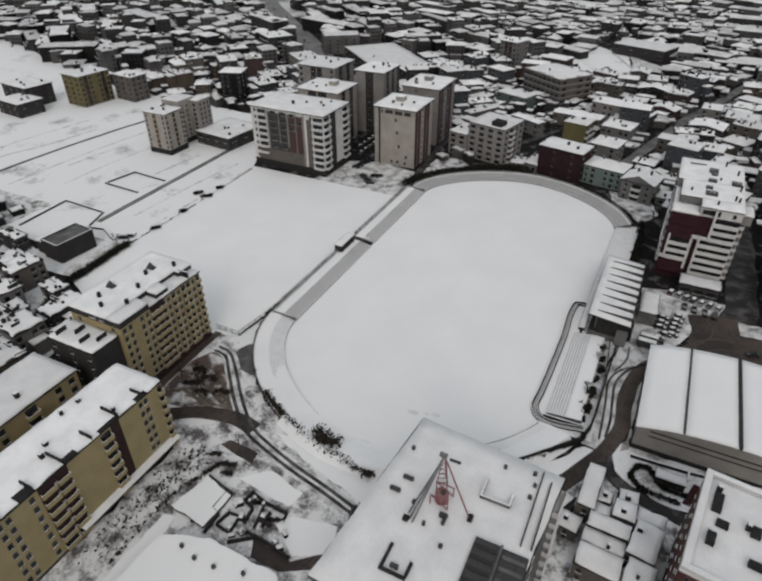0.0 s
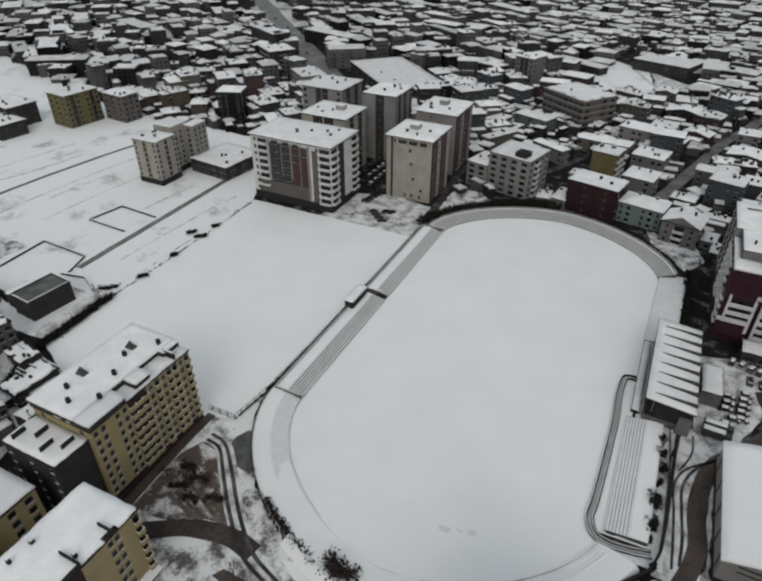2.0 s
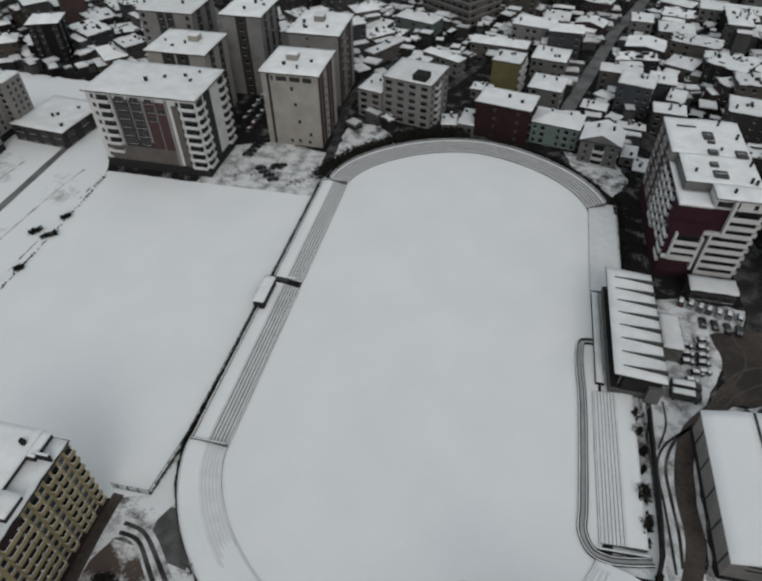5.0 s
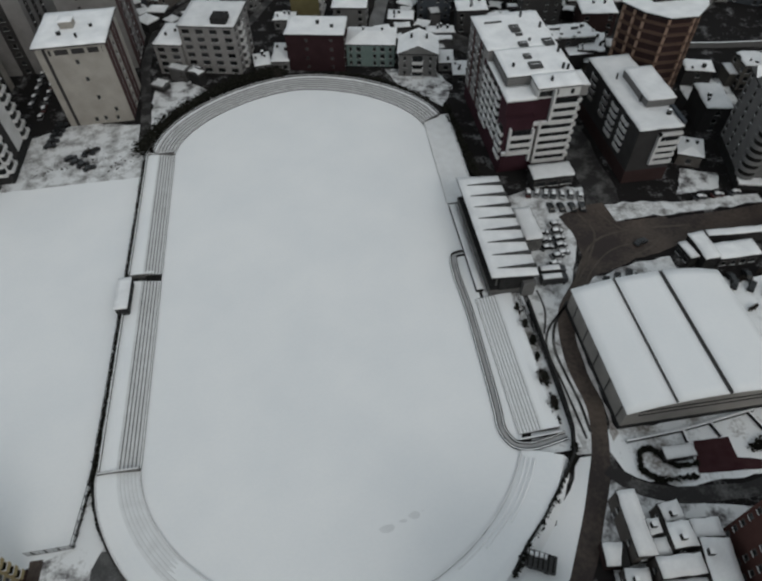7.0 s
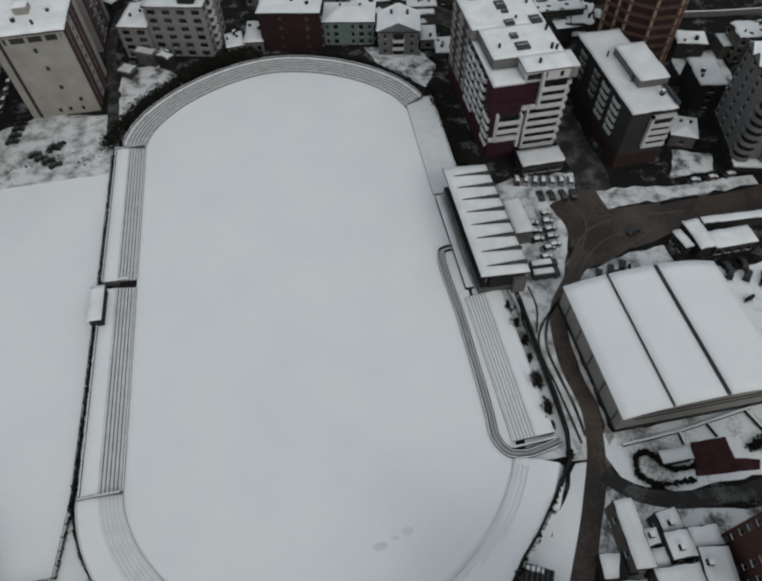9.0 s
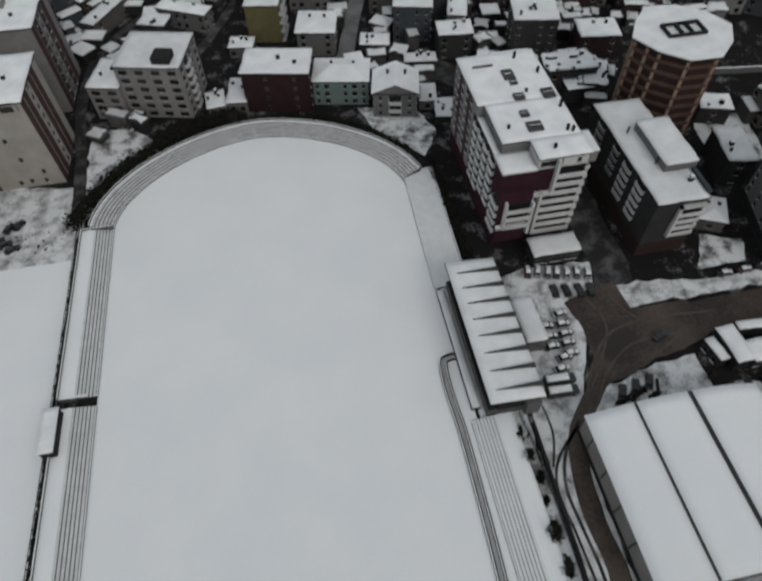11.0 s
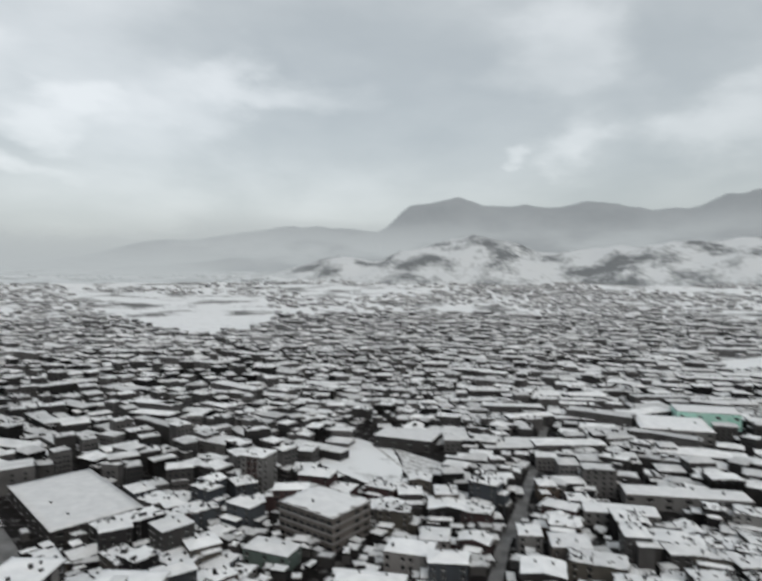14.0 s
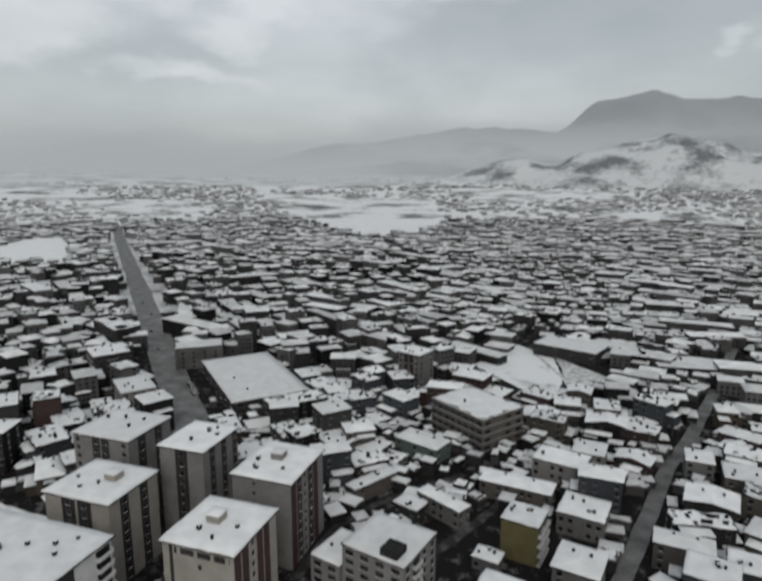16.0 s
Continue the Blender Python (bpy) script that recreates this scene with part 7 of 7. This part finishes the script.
def free(x, y, r):
    for x0, y0, x1, y1 in BLOCKED:
        if x0 - r < x < x1 + r and y0 - r < y < y1 + r:
            return False
    for cx, cy, hw, hd, rz in NAMED.values():
        dx, dy = x - cx, y - cy
        c, s = math.cos(-rz), math.sin(-rz)
        if abs(dx * c - dy * s) < hw + r and abs(dx * s + dy * c) < hd + r:
            return False
    if any(in_poly(x, y, p) for p in OPEN_POLYS):
        return False
    return not near_line(x, y, r * 0.6)


def seen(x, y):
    """Within the broad wedge of town north of the stadium."""
    az = math.degrees(math.atan2(-(x - 15), y + 130))
    az2 = math.degrees(math.atan2(-(x - 50), y + 185))
    return -46 < az < 50 or -10 < az2 < 64


def town_cells(r0, r1, cell, seed):
    """House plots on two slightly crooked street grids."""
    rg = random.Random(seed)
    for rot, west in ((-13.0, False), (-37.0, True)):
        c, s = math.cos(radians(rot)), math.sin(radians(rot))
        n = int(r1 / cell * 1.5) + 2
        for j in range(-n, n):
            for i in range(-n, n):
                u, v = (i + rg.uniform(-0.4, 0.4)) * cell, (j + rg.uniform(-0.42, 0.42)) * cell * 0.9
                u += 9 * noise.noise((u * 0.008, v * 0.008, 1.5)) + 6 * noise.noise((u * 0.02, v * 0.02, 4.5))
                v += 16 * noise.noise((u * 0.006, v * 0.006, 7.5))
                x, y = CX + u * c - v * s, CY + u * s + v * c
                d = math.hypot(x - CX, y - CY)
                if not r0 <= d < r1:
                    continue
                edge = -25 + 14 * math.sin(y * 0.02) - 0.12 * y
                if (x < edge) != west or not seen(x, y):
                    continue
                yield x, y, rot + rg.choice((0, 0, 0, 90, 90)) + rg.gauss(0, 13) + 20 * noise.noise((x * 0.005, y * 0.005, 3.0)), rg


town_pts = []
for x, y, rot, rgc in town_cells(0, 400, 16.5, 21):
    w, d = rgc.choice((rgc.uniform(9, 13), rgc.uniform(12, 17), rgc.uniform(14, 23))), rgc.uniform(9, 14.5)
    if free(x, y, (w + d) * 0.27):
        town_pts.append((math.hypot(x - CX, y - CY), x, y, rot, w, d, rgc.choice((1, 1, 2, 2, 2, 3, 3, 3, 4, 5) if x > -80 else (1, 2, 2, 3, 3, 4, 4, 5, 5, 6)), rgc.random(), rgc.random()))
town_pts.sort()
NEAR_N = 195
for idx, (dist, x, y, rot, w, d, fl, q, q2) in enumerate(town_pts[:NEAR_N]):
    h = fl * 2.9 + 0.4
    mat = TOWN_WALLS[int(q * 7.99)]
    kind = "flat" if q2 < 0.55 else ("hip" if q2 < 0.9 else "gable")
    tone = ("grey", "dark grey", "sand-coloured", "brownish", "blue-grey", "charcoal", "pale grey", "tan")[int(q * 7.99)]
    cols = "w.w" if w < 11.5 else "ww.w"
    sides = {"S": cols}
    if idx < 110:
        sides["W" if x > 20 else "E"] = "w.w" if q2 < 0.5 else "ww"
    building(f"{tone} town house of {fl} storeys with a snowy {'flat' if kind == 'flat' else 'pitched'} roof", x - w / 2, y - d / 2, x + w / 2, y + d / 2, h, fl, mat, sides, rot=((rot + 45) % 90) - 45, roof=kind, rise=1.0 + 1.4 * q,
             over=0.35 + 0.3 * q, seed=100 + idx, wing=(q * 7 % 1) < 0.9, clutter=1 + int(q2 * 3.4), name="town_house", category="house", group="town houses")


# ---------------------------------------------------------------- far town
def far_houses(name, items, label, windows, wall):
    V, Fc, Mi = [], [], []
    jag = random.Random(len(items))
    for x, y, rot, w, d, h, rise in items:
        c, s = math.cos(radians(rot)), math.sin(radians(rot))

        lift = max(0.0, slope(math.hypot(x, y)) - 2.0)

        def P(a, b, z):
            V.append((x + a * c - b * s, y + a * s + b * c, z + lift))
            return len(V) - 1
        a, b = w / 2, d / 2
        lo = [P(i, j, 0) for i, j in ((-a, -b), (a, -b), (a, b), (-a, b))]
        hi = [P(i, j, h) for i, j in ((-a, -b), (a, -b), (a, b), (-a, b))]
        for k in range(4):
            Fc.append((lo[k], lo[(k + 1) % 4], hi[(k + 1) % 4], hi[k])); Mi.append(0)
        o = 0.5
        e0 = [P(i, j, h) for i, j in ((-a - o, -b - o), (a + o, -b - o), (a + o, b + o), (-a - o, b + o))]
        e1 = [P(i, j, h + 0.5) for i, j in ((-a - o, -b - o), (a + o, -b - o), (a + o, b + o), (-a - o, b + o))]
        Fc.append(tuple(e0[::-1])); Mi.append(0)
        for k in range(4):
            Fc.append((e0[k], e0[(k + 1) % 4], e1[(k + 1) % 4], e1[k])); Mi.append(1 if rise > 0 else 0)
        if rise > 0:
            r0, r1 = P(-a * 0.4, 0, h + 0.5 + rise), P(a * 0.4, 0, h + 0.5 + rise)
            for f in ((e1[0], e1[1], r1, r0), (e1[2], e1[3], r0, r1), (e1[1], e1[2], r1), (e1[3], e1[0], r0)):
                Fc.append(f); Mi.append(1)
        else:
            Fc.append(tuple(e1)); Mi.append(0)
            pts, corners = [], ((-a, -b), (a, -b), (a, b), (-a, b))
            for k in range(4):
                (px, py), (qx, qy) = corners[k], corners[(k + 1) % 4]
                nx, ny = (-(qy - py), qx - px)
                ln = math.hypot(nx, ny)
                for t in (0.04, 0.36, 0.64, 0.96):
                    cut = jag.random() ** 2 * min(2.6, min(a, b) * 0.5) * (1 if 0.1 < t < 0.9 else 0.3)
                    pts.append((px + (qx - px) * t + nx / ln * cut, py + (qy - py) * t + ny / ln * cut))
            lo_s = [P(i * 1.02, j * 1.02, h + 0.5) for i, j in pts]
            hi_s = [P(i, j, h + 0.8) for i, j in pts]
            Fc.append(tuple(hi_s)); Mi.append(1)
            for k in range(len(pts)):
                n = (k + 1) % len(pts)
                Fc.append((lo_s[k], lo_s[n], hi_s[n], hi_s[k])); Mi.append(1)
            if windows:
                for k in range(jag.randrange(0, 3)):
                    cx, cy, s, q = jag.uniform(-a, a) * 0.7, jag.uniform(-b, b) * 0.7, jag.uniform(0.35, 0.9), jag.uniform(0.8, 2.0)
                    bl = [P(cx + i * s, cy + j * s, h + 0.5) for i, j in ((-1, -1), (1, -1), (1, 1), (-1, 1))]
                    bt = [P(cx + i * s, cy + j * s, h + 0.8 + q) for i, j in ((-1, -1), (1, -1), (1, 1), (-1, 1))]
                    for i in range(4):
                        Fc.append((bl[i], bl[(i + 1) % 4], bt[(i + 1) % 4], bt[i])); Mi.append(0)
                    Fc.append(tuple(bt)); Mi.append(1 if s > 0.6 else 0)
        if windows:
            for f in range(int(h // 2.9)):
                z = f * 2.9 + 1.2
                for t in (-0.34, -0.12, 0.12, 0.34):
                    q = [P(a * 2 * t - 0.7, -b - 0.03, z), P(a * 2 * t + 0.7, -b - 0.03, z), P(a * 2 * t + 0.7, -b - 0.03, z + 1.4), P(a * 2 * t - 0.7, -b - 0.03, z + 1.4)]
                    Fc.append(tuple(q)); Mi.append(2)
                for t in (-0.3, 0.0, 0.3):
                    e = (a + 0.03) * (-1 if x > 20 else 1)
                    q = [P(e, b * 2 * t - 0.7, z), P(e, b * 2 * t + 0.7, z), P(e, b * 2 * t + 0.7, z + 1.4), P(e, b * 2 * t - 0.7, z + 1.4)]
                    Fc.append(tuple(q if e > 0 else q[::-1])); Mi.append(2)
    me = bpy.data.meshes.new(name)
    me.from_pydata(V, [], Fc)
    for m in (wall, FAR_SNOW, GLASS):
        me.materials.append(m)
    me.polygons.foreach_set("material_index", Mi)
    me.update()
    return tagged(new(name, me), label, "houses", kind="stuff")


items, rgs = [], random.Random(64)
for dist, x, y, rot, w, d, fl, q, q2 in town_pts[:NEAR_N]:
    for k in range(3):
        a, e = rgs.uniform(0, 6.283), rgs.uniform(0.62, 0.95)
        px, py = x + math.cos(a) * (w + 3) * e, y + math.sin(a) * (d + 4) * e
        if not near_line(px, py, 2.5) and free(px, py, 2.0):
            items.append((px, py, ((rot + 45) % 90) - 45, rgs.choice((1.0, 3.0, 4.5, 7.0)), rgs.choice((0.8, 3.0, 5.0)), rgs.uniform(1.4, 4.2), 0 if rgs.random() < 0.75 else 0.7))
near_boxes = [(x, y, (w + d) * 0.27 + 1.2) for dist, x, y, rot, w, d, fl, q, q2 in town_pts[:NEAR_N]]
for x, y, rot, rgc in town_cells(150, 345, 7.0, 65):
    if rgc.random() < 0.85 and free(x, y, 2.2) and all((x - a) ** 2 + (y - b) ** 2 > r * r for a, b, r in near_boxes):
        items.append((x, y, ((rot + 45) % 90) - 45, rgc.uniform(2.5, 7), rgc.uniform(2.5, 6), rgc.uniform(1.8, 5), rgc.choice((0, 0, 0.8))))
far_houses("yard_sheds", items, "small sheds and walls with snow between the houses", False, MID_WALL)
items = []
for dist, x, y, rot, w, d, fl, q, q2 in town_pts[NEAR_N:]:
    items.append((x, y, ((rot + 45) % 90) - 45, w, d, fl * 2.9, 0 if q2 < 0.55 else 1.0 + q))
    items.append((x + (q - 0.5) * 16, y - 5 + (q2 - 0.5) * 8, ((rot + 45) % 90) - 45, 4 + 6 * q2, 4 + 5 * q, 2.5 + 6 * q2, 0 if q < 0.6 else 0.9))
for x, y, rot, rgc in town_cells(400, 950, 16.0, 22):
    big = rgc.random() < (0.32 if x > 40 and y > 330 else 0.11)
    w, d = (rgc.uniform(26, 58), rgc.uniform(10, 17)) if big else (rgc.uniform(9, 18), rgc.uniform(8.5, 13.5))
    if rgc.random() < 0.9 and free(x, y, max(min(w, d), 10) * 0.6):
        items.append((x, y, ((rot + 45) % 90) - 45, w, d, rgc.choice((1, 1, 2, 2, 2, 3, 3, 4) if x > -120 else (1, 2, 3, 3, 4, 4, 5, 6)) * 2.8, 0 if rgc.random() < 0.6 else rgc.uniform(0.8, 2)))
        if rgc.random() < 0.75:
            items.append((x + rgc.uniform(-9, 9), y + rgc.uniform(-9, 9), ((rot + 45) % 90) - 45, rgc.uniform(4, 10), rgc.uniform(4, 9), rgc.uniform(2.4, 8), rgc.choice((0, 0, 0.9))))
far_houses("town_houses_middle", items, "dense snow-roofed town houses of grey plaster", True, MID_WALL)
items = []
for x, y, rot, rgc in town_cells(950, 1750, 18.5, 23):
    thin = 0.85 - 0.3 * max(0, noise.noise((x * 0.004, y * 0.004, 2.0)) + 0.1) - (0.35 * min(1, max(0, (y - 1050) / 300)) if x < 50 else 0)
    big = rgc.random() < 0.16
    w, d = (rgc.uniform(24, 50), rgc.uniform(12, 20)) if big else (rgc.uniform(9, 20), rgc.uniform(9, 14))
    if rgc.random() < thin and free(x, y, 8):
        items.append((x, y, ((rot + 45) % 90) - 45, w, d, rgc.choice((1, 1, 2, 2, 2, 3, 4)) * 2.8, 0 if rgc.random() < 0.5 else rgc.uniform(0.8, 2)))
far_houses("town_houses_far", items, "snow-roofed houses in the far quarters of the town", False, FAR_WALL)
items = []
for x, y, rot, rgc in town_cells(1750, 3500, 27.0, 24):
    thin = (0.75 if x > 100 else 0.55) - 1.2 * max(0, noise.noise((x * 0.0022, y * 0.0022, 5.0)) + 0.15) - max(0, (math.hypot(x, y) - 2400) / 2200)
    w, d = rgc.uniform(9, 26), rgc.uniform(8, 15)
    if rgc.random() < thin and not any(in_poly(x, y, p) for p in OPEN_POLYS):
        items.append((x, y, ((rot + 45) % 90) - 45, w, d, rgc.choice((1, 2, 2, 3)) * 2.9, 0 if rgc.random() < 0.5 else rgc.uniform(0.8, 2)))
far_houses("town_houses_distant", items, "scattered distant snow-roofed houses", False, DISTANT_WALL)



def town_trees():
    """Bare trees and scrub between the houses, one loose mesh of twigs."""
    rg = random.Random(77)
    V, Fc = [], []
    for x, y, rot, rgc in town_cells(60, 900, 24.0, 31):
        if rg.random() < 0.5 or near_line(x, y, 1.0) or any(in_poly(x, y, p) for p in OPEN_POLYS) or any(a < x < c and b < y < d for a, b, c, d in BLOCKED):
            continue
        hh, n = rg.uniform(3, 7.5), rg.randrange(18, 40)
        for k in range(n):
            z = hh * rg.uniform(0.15, 0.9)
            p = Vector((x + rg.gauss(0, hh * 0.22), y + rg.gauss(0, hh * 0.22), z))
            u = Vector((rg.gauss(0, 1), rg.gauss(0, 1), rg.uniform(0.3, 1.2))).normalized() * rg.uniform(0.6, 1.5)
            w = Vector((-u.y, u.x, rg.uniform(-0.3, 0.3))).normalized() * rg.uniform(0.05, 0.2)
            i = len(V)
            V.extend(((p - w)[:], (p + w)[:], (p + u)[:]))
            Fc.append((i, i + 1, i + 2))
    me = bpy.data.meshes.new("town_trees")
    me.from_pydata(V, [], Fc)
    me.materials.append(TWIG)
    tagged(new("town_trees", me), "bare dark garden trees between the houses", "trees", kind="stuff")


town_trees()
chim = thing("factory_chimney", "tall slim dark factory chimney", "chimney", pose(450, 608, 0))
bm = bmesh.new()
bmesh.ops.create_cone(bm, cap_ends=True, segments=14, radius1=2.6, radius2=1.7, depth=42, matrix=Matrix.Translation((0, 0, 21)))
part("shaft", bm, DARK_CONC, chim)
bm = bmesh.new()
bmesh.ops.create_cone(bm, cap_ends=True, segments=14, radius1=2.1, radius2=2.1, depth=1.2, matrix=Matrix.Translation((0, 0, 42)))
part("rim", bm, DARK_METAL, chim)


# ---------------------------------------------------------------- mountains
RIDGE = [(-75, 3.6), (-50, 4.2), (-41, 4.9), (-35, 6.4), (-30.5, 6.7), (-24, 6.0), (-16, 6.25), (-10.7, 6.95), (-5.5, 6.85), (-1, 6.6), (2.6, 4.8), (9.8, 4.5), (16.4, 3.7), (22.9, 2.8), (30, 1.8), (40, 1.1), (75, 0.8)]


def ridge_el(az):
    for (a, e), (b, f) in zip(RIDGE, RIDGE[1:]):
        if a <= az <= b:
            t = (az - a) / (b - a)
            t = t * t * (3 - 2 * t)
            return e + (f - e) * t
    return 0.8


def hills(name, mat, r_front, r_top, r_back, share, rough, seed, fade_az, label):
    bm = bmesh.new()
    rows = []
    nr, na = 26, 300
    for i in range(na + 1):
        az = -72 + 144 * i / na
        fade = max(0.0, min(1.0, (fade_az - az) / 16))
        peak = (125 + r_top * math.tan(radians(ridge_el(az) * share * 0.94))) * (0.12 + 0.88 * fade * fade * (3 - 2 * fade))
        row = []
        for j in range(nr + 1):
            r = r_front + (r_back - r_front) * j / nr
            t = min(1.0, (r - r_front) / (r_top - r_front))
            shape = t * t * (3 - 2 * t) if r <= r_top else max(0.0, 1 - ((r - r_top) / (r_back - r_top)) * 0.5)
            x, y = -r * math.sin(radians(az)), r * math.cos(radians(az))
            nz = noise.fractal((x * 0.0016 + seed, y * 0.0016, seed), 0.9, 2.1, 6)
            ridge_n = 0.25 * noise.fractal((az * 0.12, seed, 0.5), 1.0, 2.0, 4)
            z = peak * shape * (1 + rough * nz * (0.25 + (1 - shape)) + ridge_n * 0.28 * shape)
            row.append(bm.verts.new((x, y, max(z, 0) - 1 + (0.0 if j else -3))))
        rows.append(row)
    for a, b in zip(rows, rows[1:]):
        for j in range(nr):
            bm.faces.new((a[j], a[j + 1], b[j + 1], b[j])).smooth = True
    solid(name, bm, mat, label, "mountain", "structure")


def hill_material(name, snow, forest, lo, hi, scale, haze_glow):
    """Far backdrop: snow and bare woods, with the misty air in front of it painted in as faint even emission."""
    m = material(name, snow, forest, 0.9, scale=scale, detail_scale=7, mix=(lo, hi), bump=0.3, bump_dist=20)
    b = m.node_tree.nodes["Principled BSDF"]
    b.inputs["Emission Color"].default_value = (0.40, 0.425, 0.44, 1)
    b.inputs["Emission Strength"].default_value = haze_glow
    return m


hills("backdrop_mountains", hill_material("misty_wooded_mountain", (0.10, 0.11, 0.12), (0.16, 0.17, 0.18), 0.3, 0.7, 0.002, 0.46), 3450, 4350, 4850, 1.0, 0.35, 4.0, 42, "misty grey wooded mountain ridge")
hills("backdrop_foothills", hill_material("hazed_snowy_foothill", (0.50, 0.51, 0.518), (0.045, 0.048, 0.05), 0.46, 0.60, 0.0055, 0.28), 2500, 3400, 3950, 0.40, 0.9, 9.0, 19, "snow-covered foothills with bare woods")


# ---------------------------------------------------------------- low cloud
# Mist drawn as see-through emissive sheets; its paleness is emission, not scattered light.
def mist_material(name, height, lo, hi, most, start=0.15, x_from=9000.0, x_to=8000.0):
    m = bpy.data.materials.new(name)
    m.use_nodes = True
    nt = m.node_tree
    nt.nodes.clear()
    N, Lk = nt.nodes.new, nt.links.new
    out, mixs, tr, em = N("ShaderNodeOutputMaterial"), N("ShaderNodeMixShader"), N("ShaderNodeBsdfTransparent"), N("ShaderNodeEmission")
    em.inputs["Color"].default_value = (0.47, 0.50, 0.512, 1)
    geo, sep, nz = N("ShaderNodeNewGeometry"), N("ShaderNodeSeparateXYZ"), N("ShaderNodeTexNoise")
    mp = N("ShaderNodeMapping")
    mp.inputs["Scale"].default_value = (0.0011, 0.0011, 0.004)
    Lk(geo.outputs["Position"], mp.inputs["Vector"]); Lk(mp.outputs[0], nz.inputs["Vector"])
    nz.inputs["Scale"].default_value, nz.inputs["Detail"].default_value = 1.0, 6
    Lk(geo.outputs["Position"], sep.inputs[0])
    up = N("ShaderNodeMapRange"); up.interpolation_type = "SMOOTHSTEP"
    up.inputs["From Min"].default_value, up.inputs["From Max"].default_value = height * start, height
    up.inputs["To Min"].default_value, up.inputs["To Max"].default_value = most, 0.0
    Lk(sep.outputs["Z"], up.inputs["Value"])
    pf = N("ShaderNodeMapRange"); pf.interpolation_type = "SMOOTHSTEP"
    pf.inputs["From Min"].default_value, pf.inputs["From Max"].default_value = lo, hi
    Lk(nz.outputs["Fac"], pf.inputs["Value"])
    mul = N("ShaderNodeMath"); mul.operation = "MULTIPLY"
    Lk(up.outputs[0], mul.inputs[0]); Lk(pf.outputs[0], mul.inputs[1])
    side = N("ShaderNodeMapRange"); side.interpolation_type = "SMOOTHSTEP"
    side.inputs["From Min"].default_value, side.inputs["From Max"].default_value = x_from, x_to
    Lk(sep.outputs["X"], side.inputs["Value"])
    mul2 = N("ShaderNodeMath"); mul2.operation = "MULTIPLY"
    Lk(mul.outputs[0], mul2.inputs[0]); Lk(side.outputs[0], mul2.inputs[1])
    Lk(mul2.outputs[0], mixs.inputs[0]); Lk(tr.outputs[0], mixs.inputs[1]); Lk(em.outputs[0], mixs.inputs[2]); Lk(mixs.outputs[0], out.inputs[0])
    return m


def mist_bank(r, az0, az1, height, mat, label):
    bm = bmesh.new()
    n, k = 60, 8
    rows = [[bm.verts.new((-r * math.sin(radians(az0 + (az1 - az0) * i / n)), r * math.cos(radians(az0 + (az1 - az0) * i / n)), height * j / k)) for j in range(k + 1)] for i in range(n + 1)]
    for a, b in zip(rows, rows[1:]):
        for j in range(k):
            bm.faces.new((a[j], b[j], b[j + 1], a[j + 1]))
    solid("backdrop_mist", bm, mat, label, "mist", "structure")


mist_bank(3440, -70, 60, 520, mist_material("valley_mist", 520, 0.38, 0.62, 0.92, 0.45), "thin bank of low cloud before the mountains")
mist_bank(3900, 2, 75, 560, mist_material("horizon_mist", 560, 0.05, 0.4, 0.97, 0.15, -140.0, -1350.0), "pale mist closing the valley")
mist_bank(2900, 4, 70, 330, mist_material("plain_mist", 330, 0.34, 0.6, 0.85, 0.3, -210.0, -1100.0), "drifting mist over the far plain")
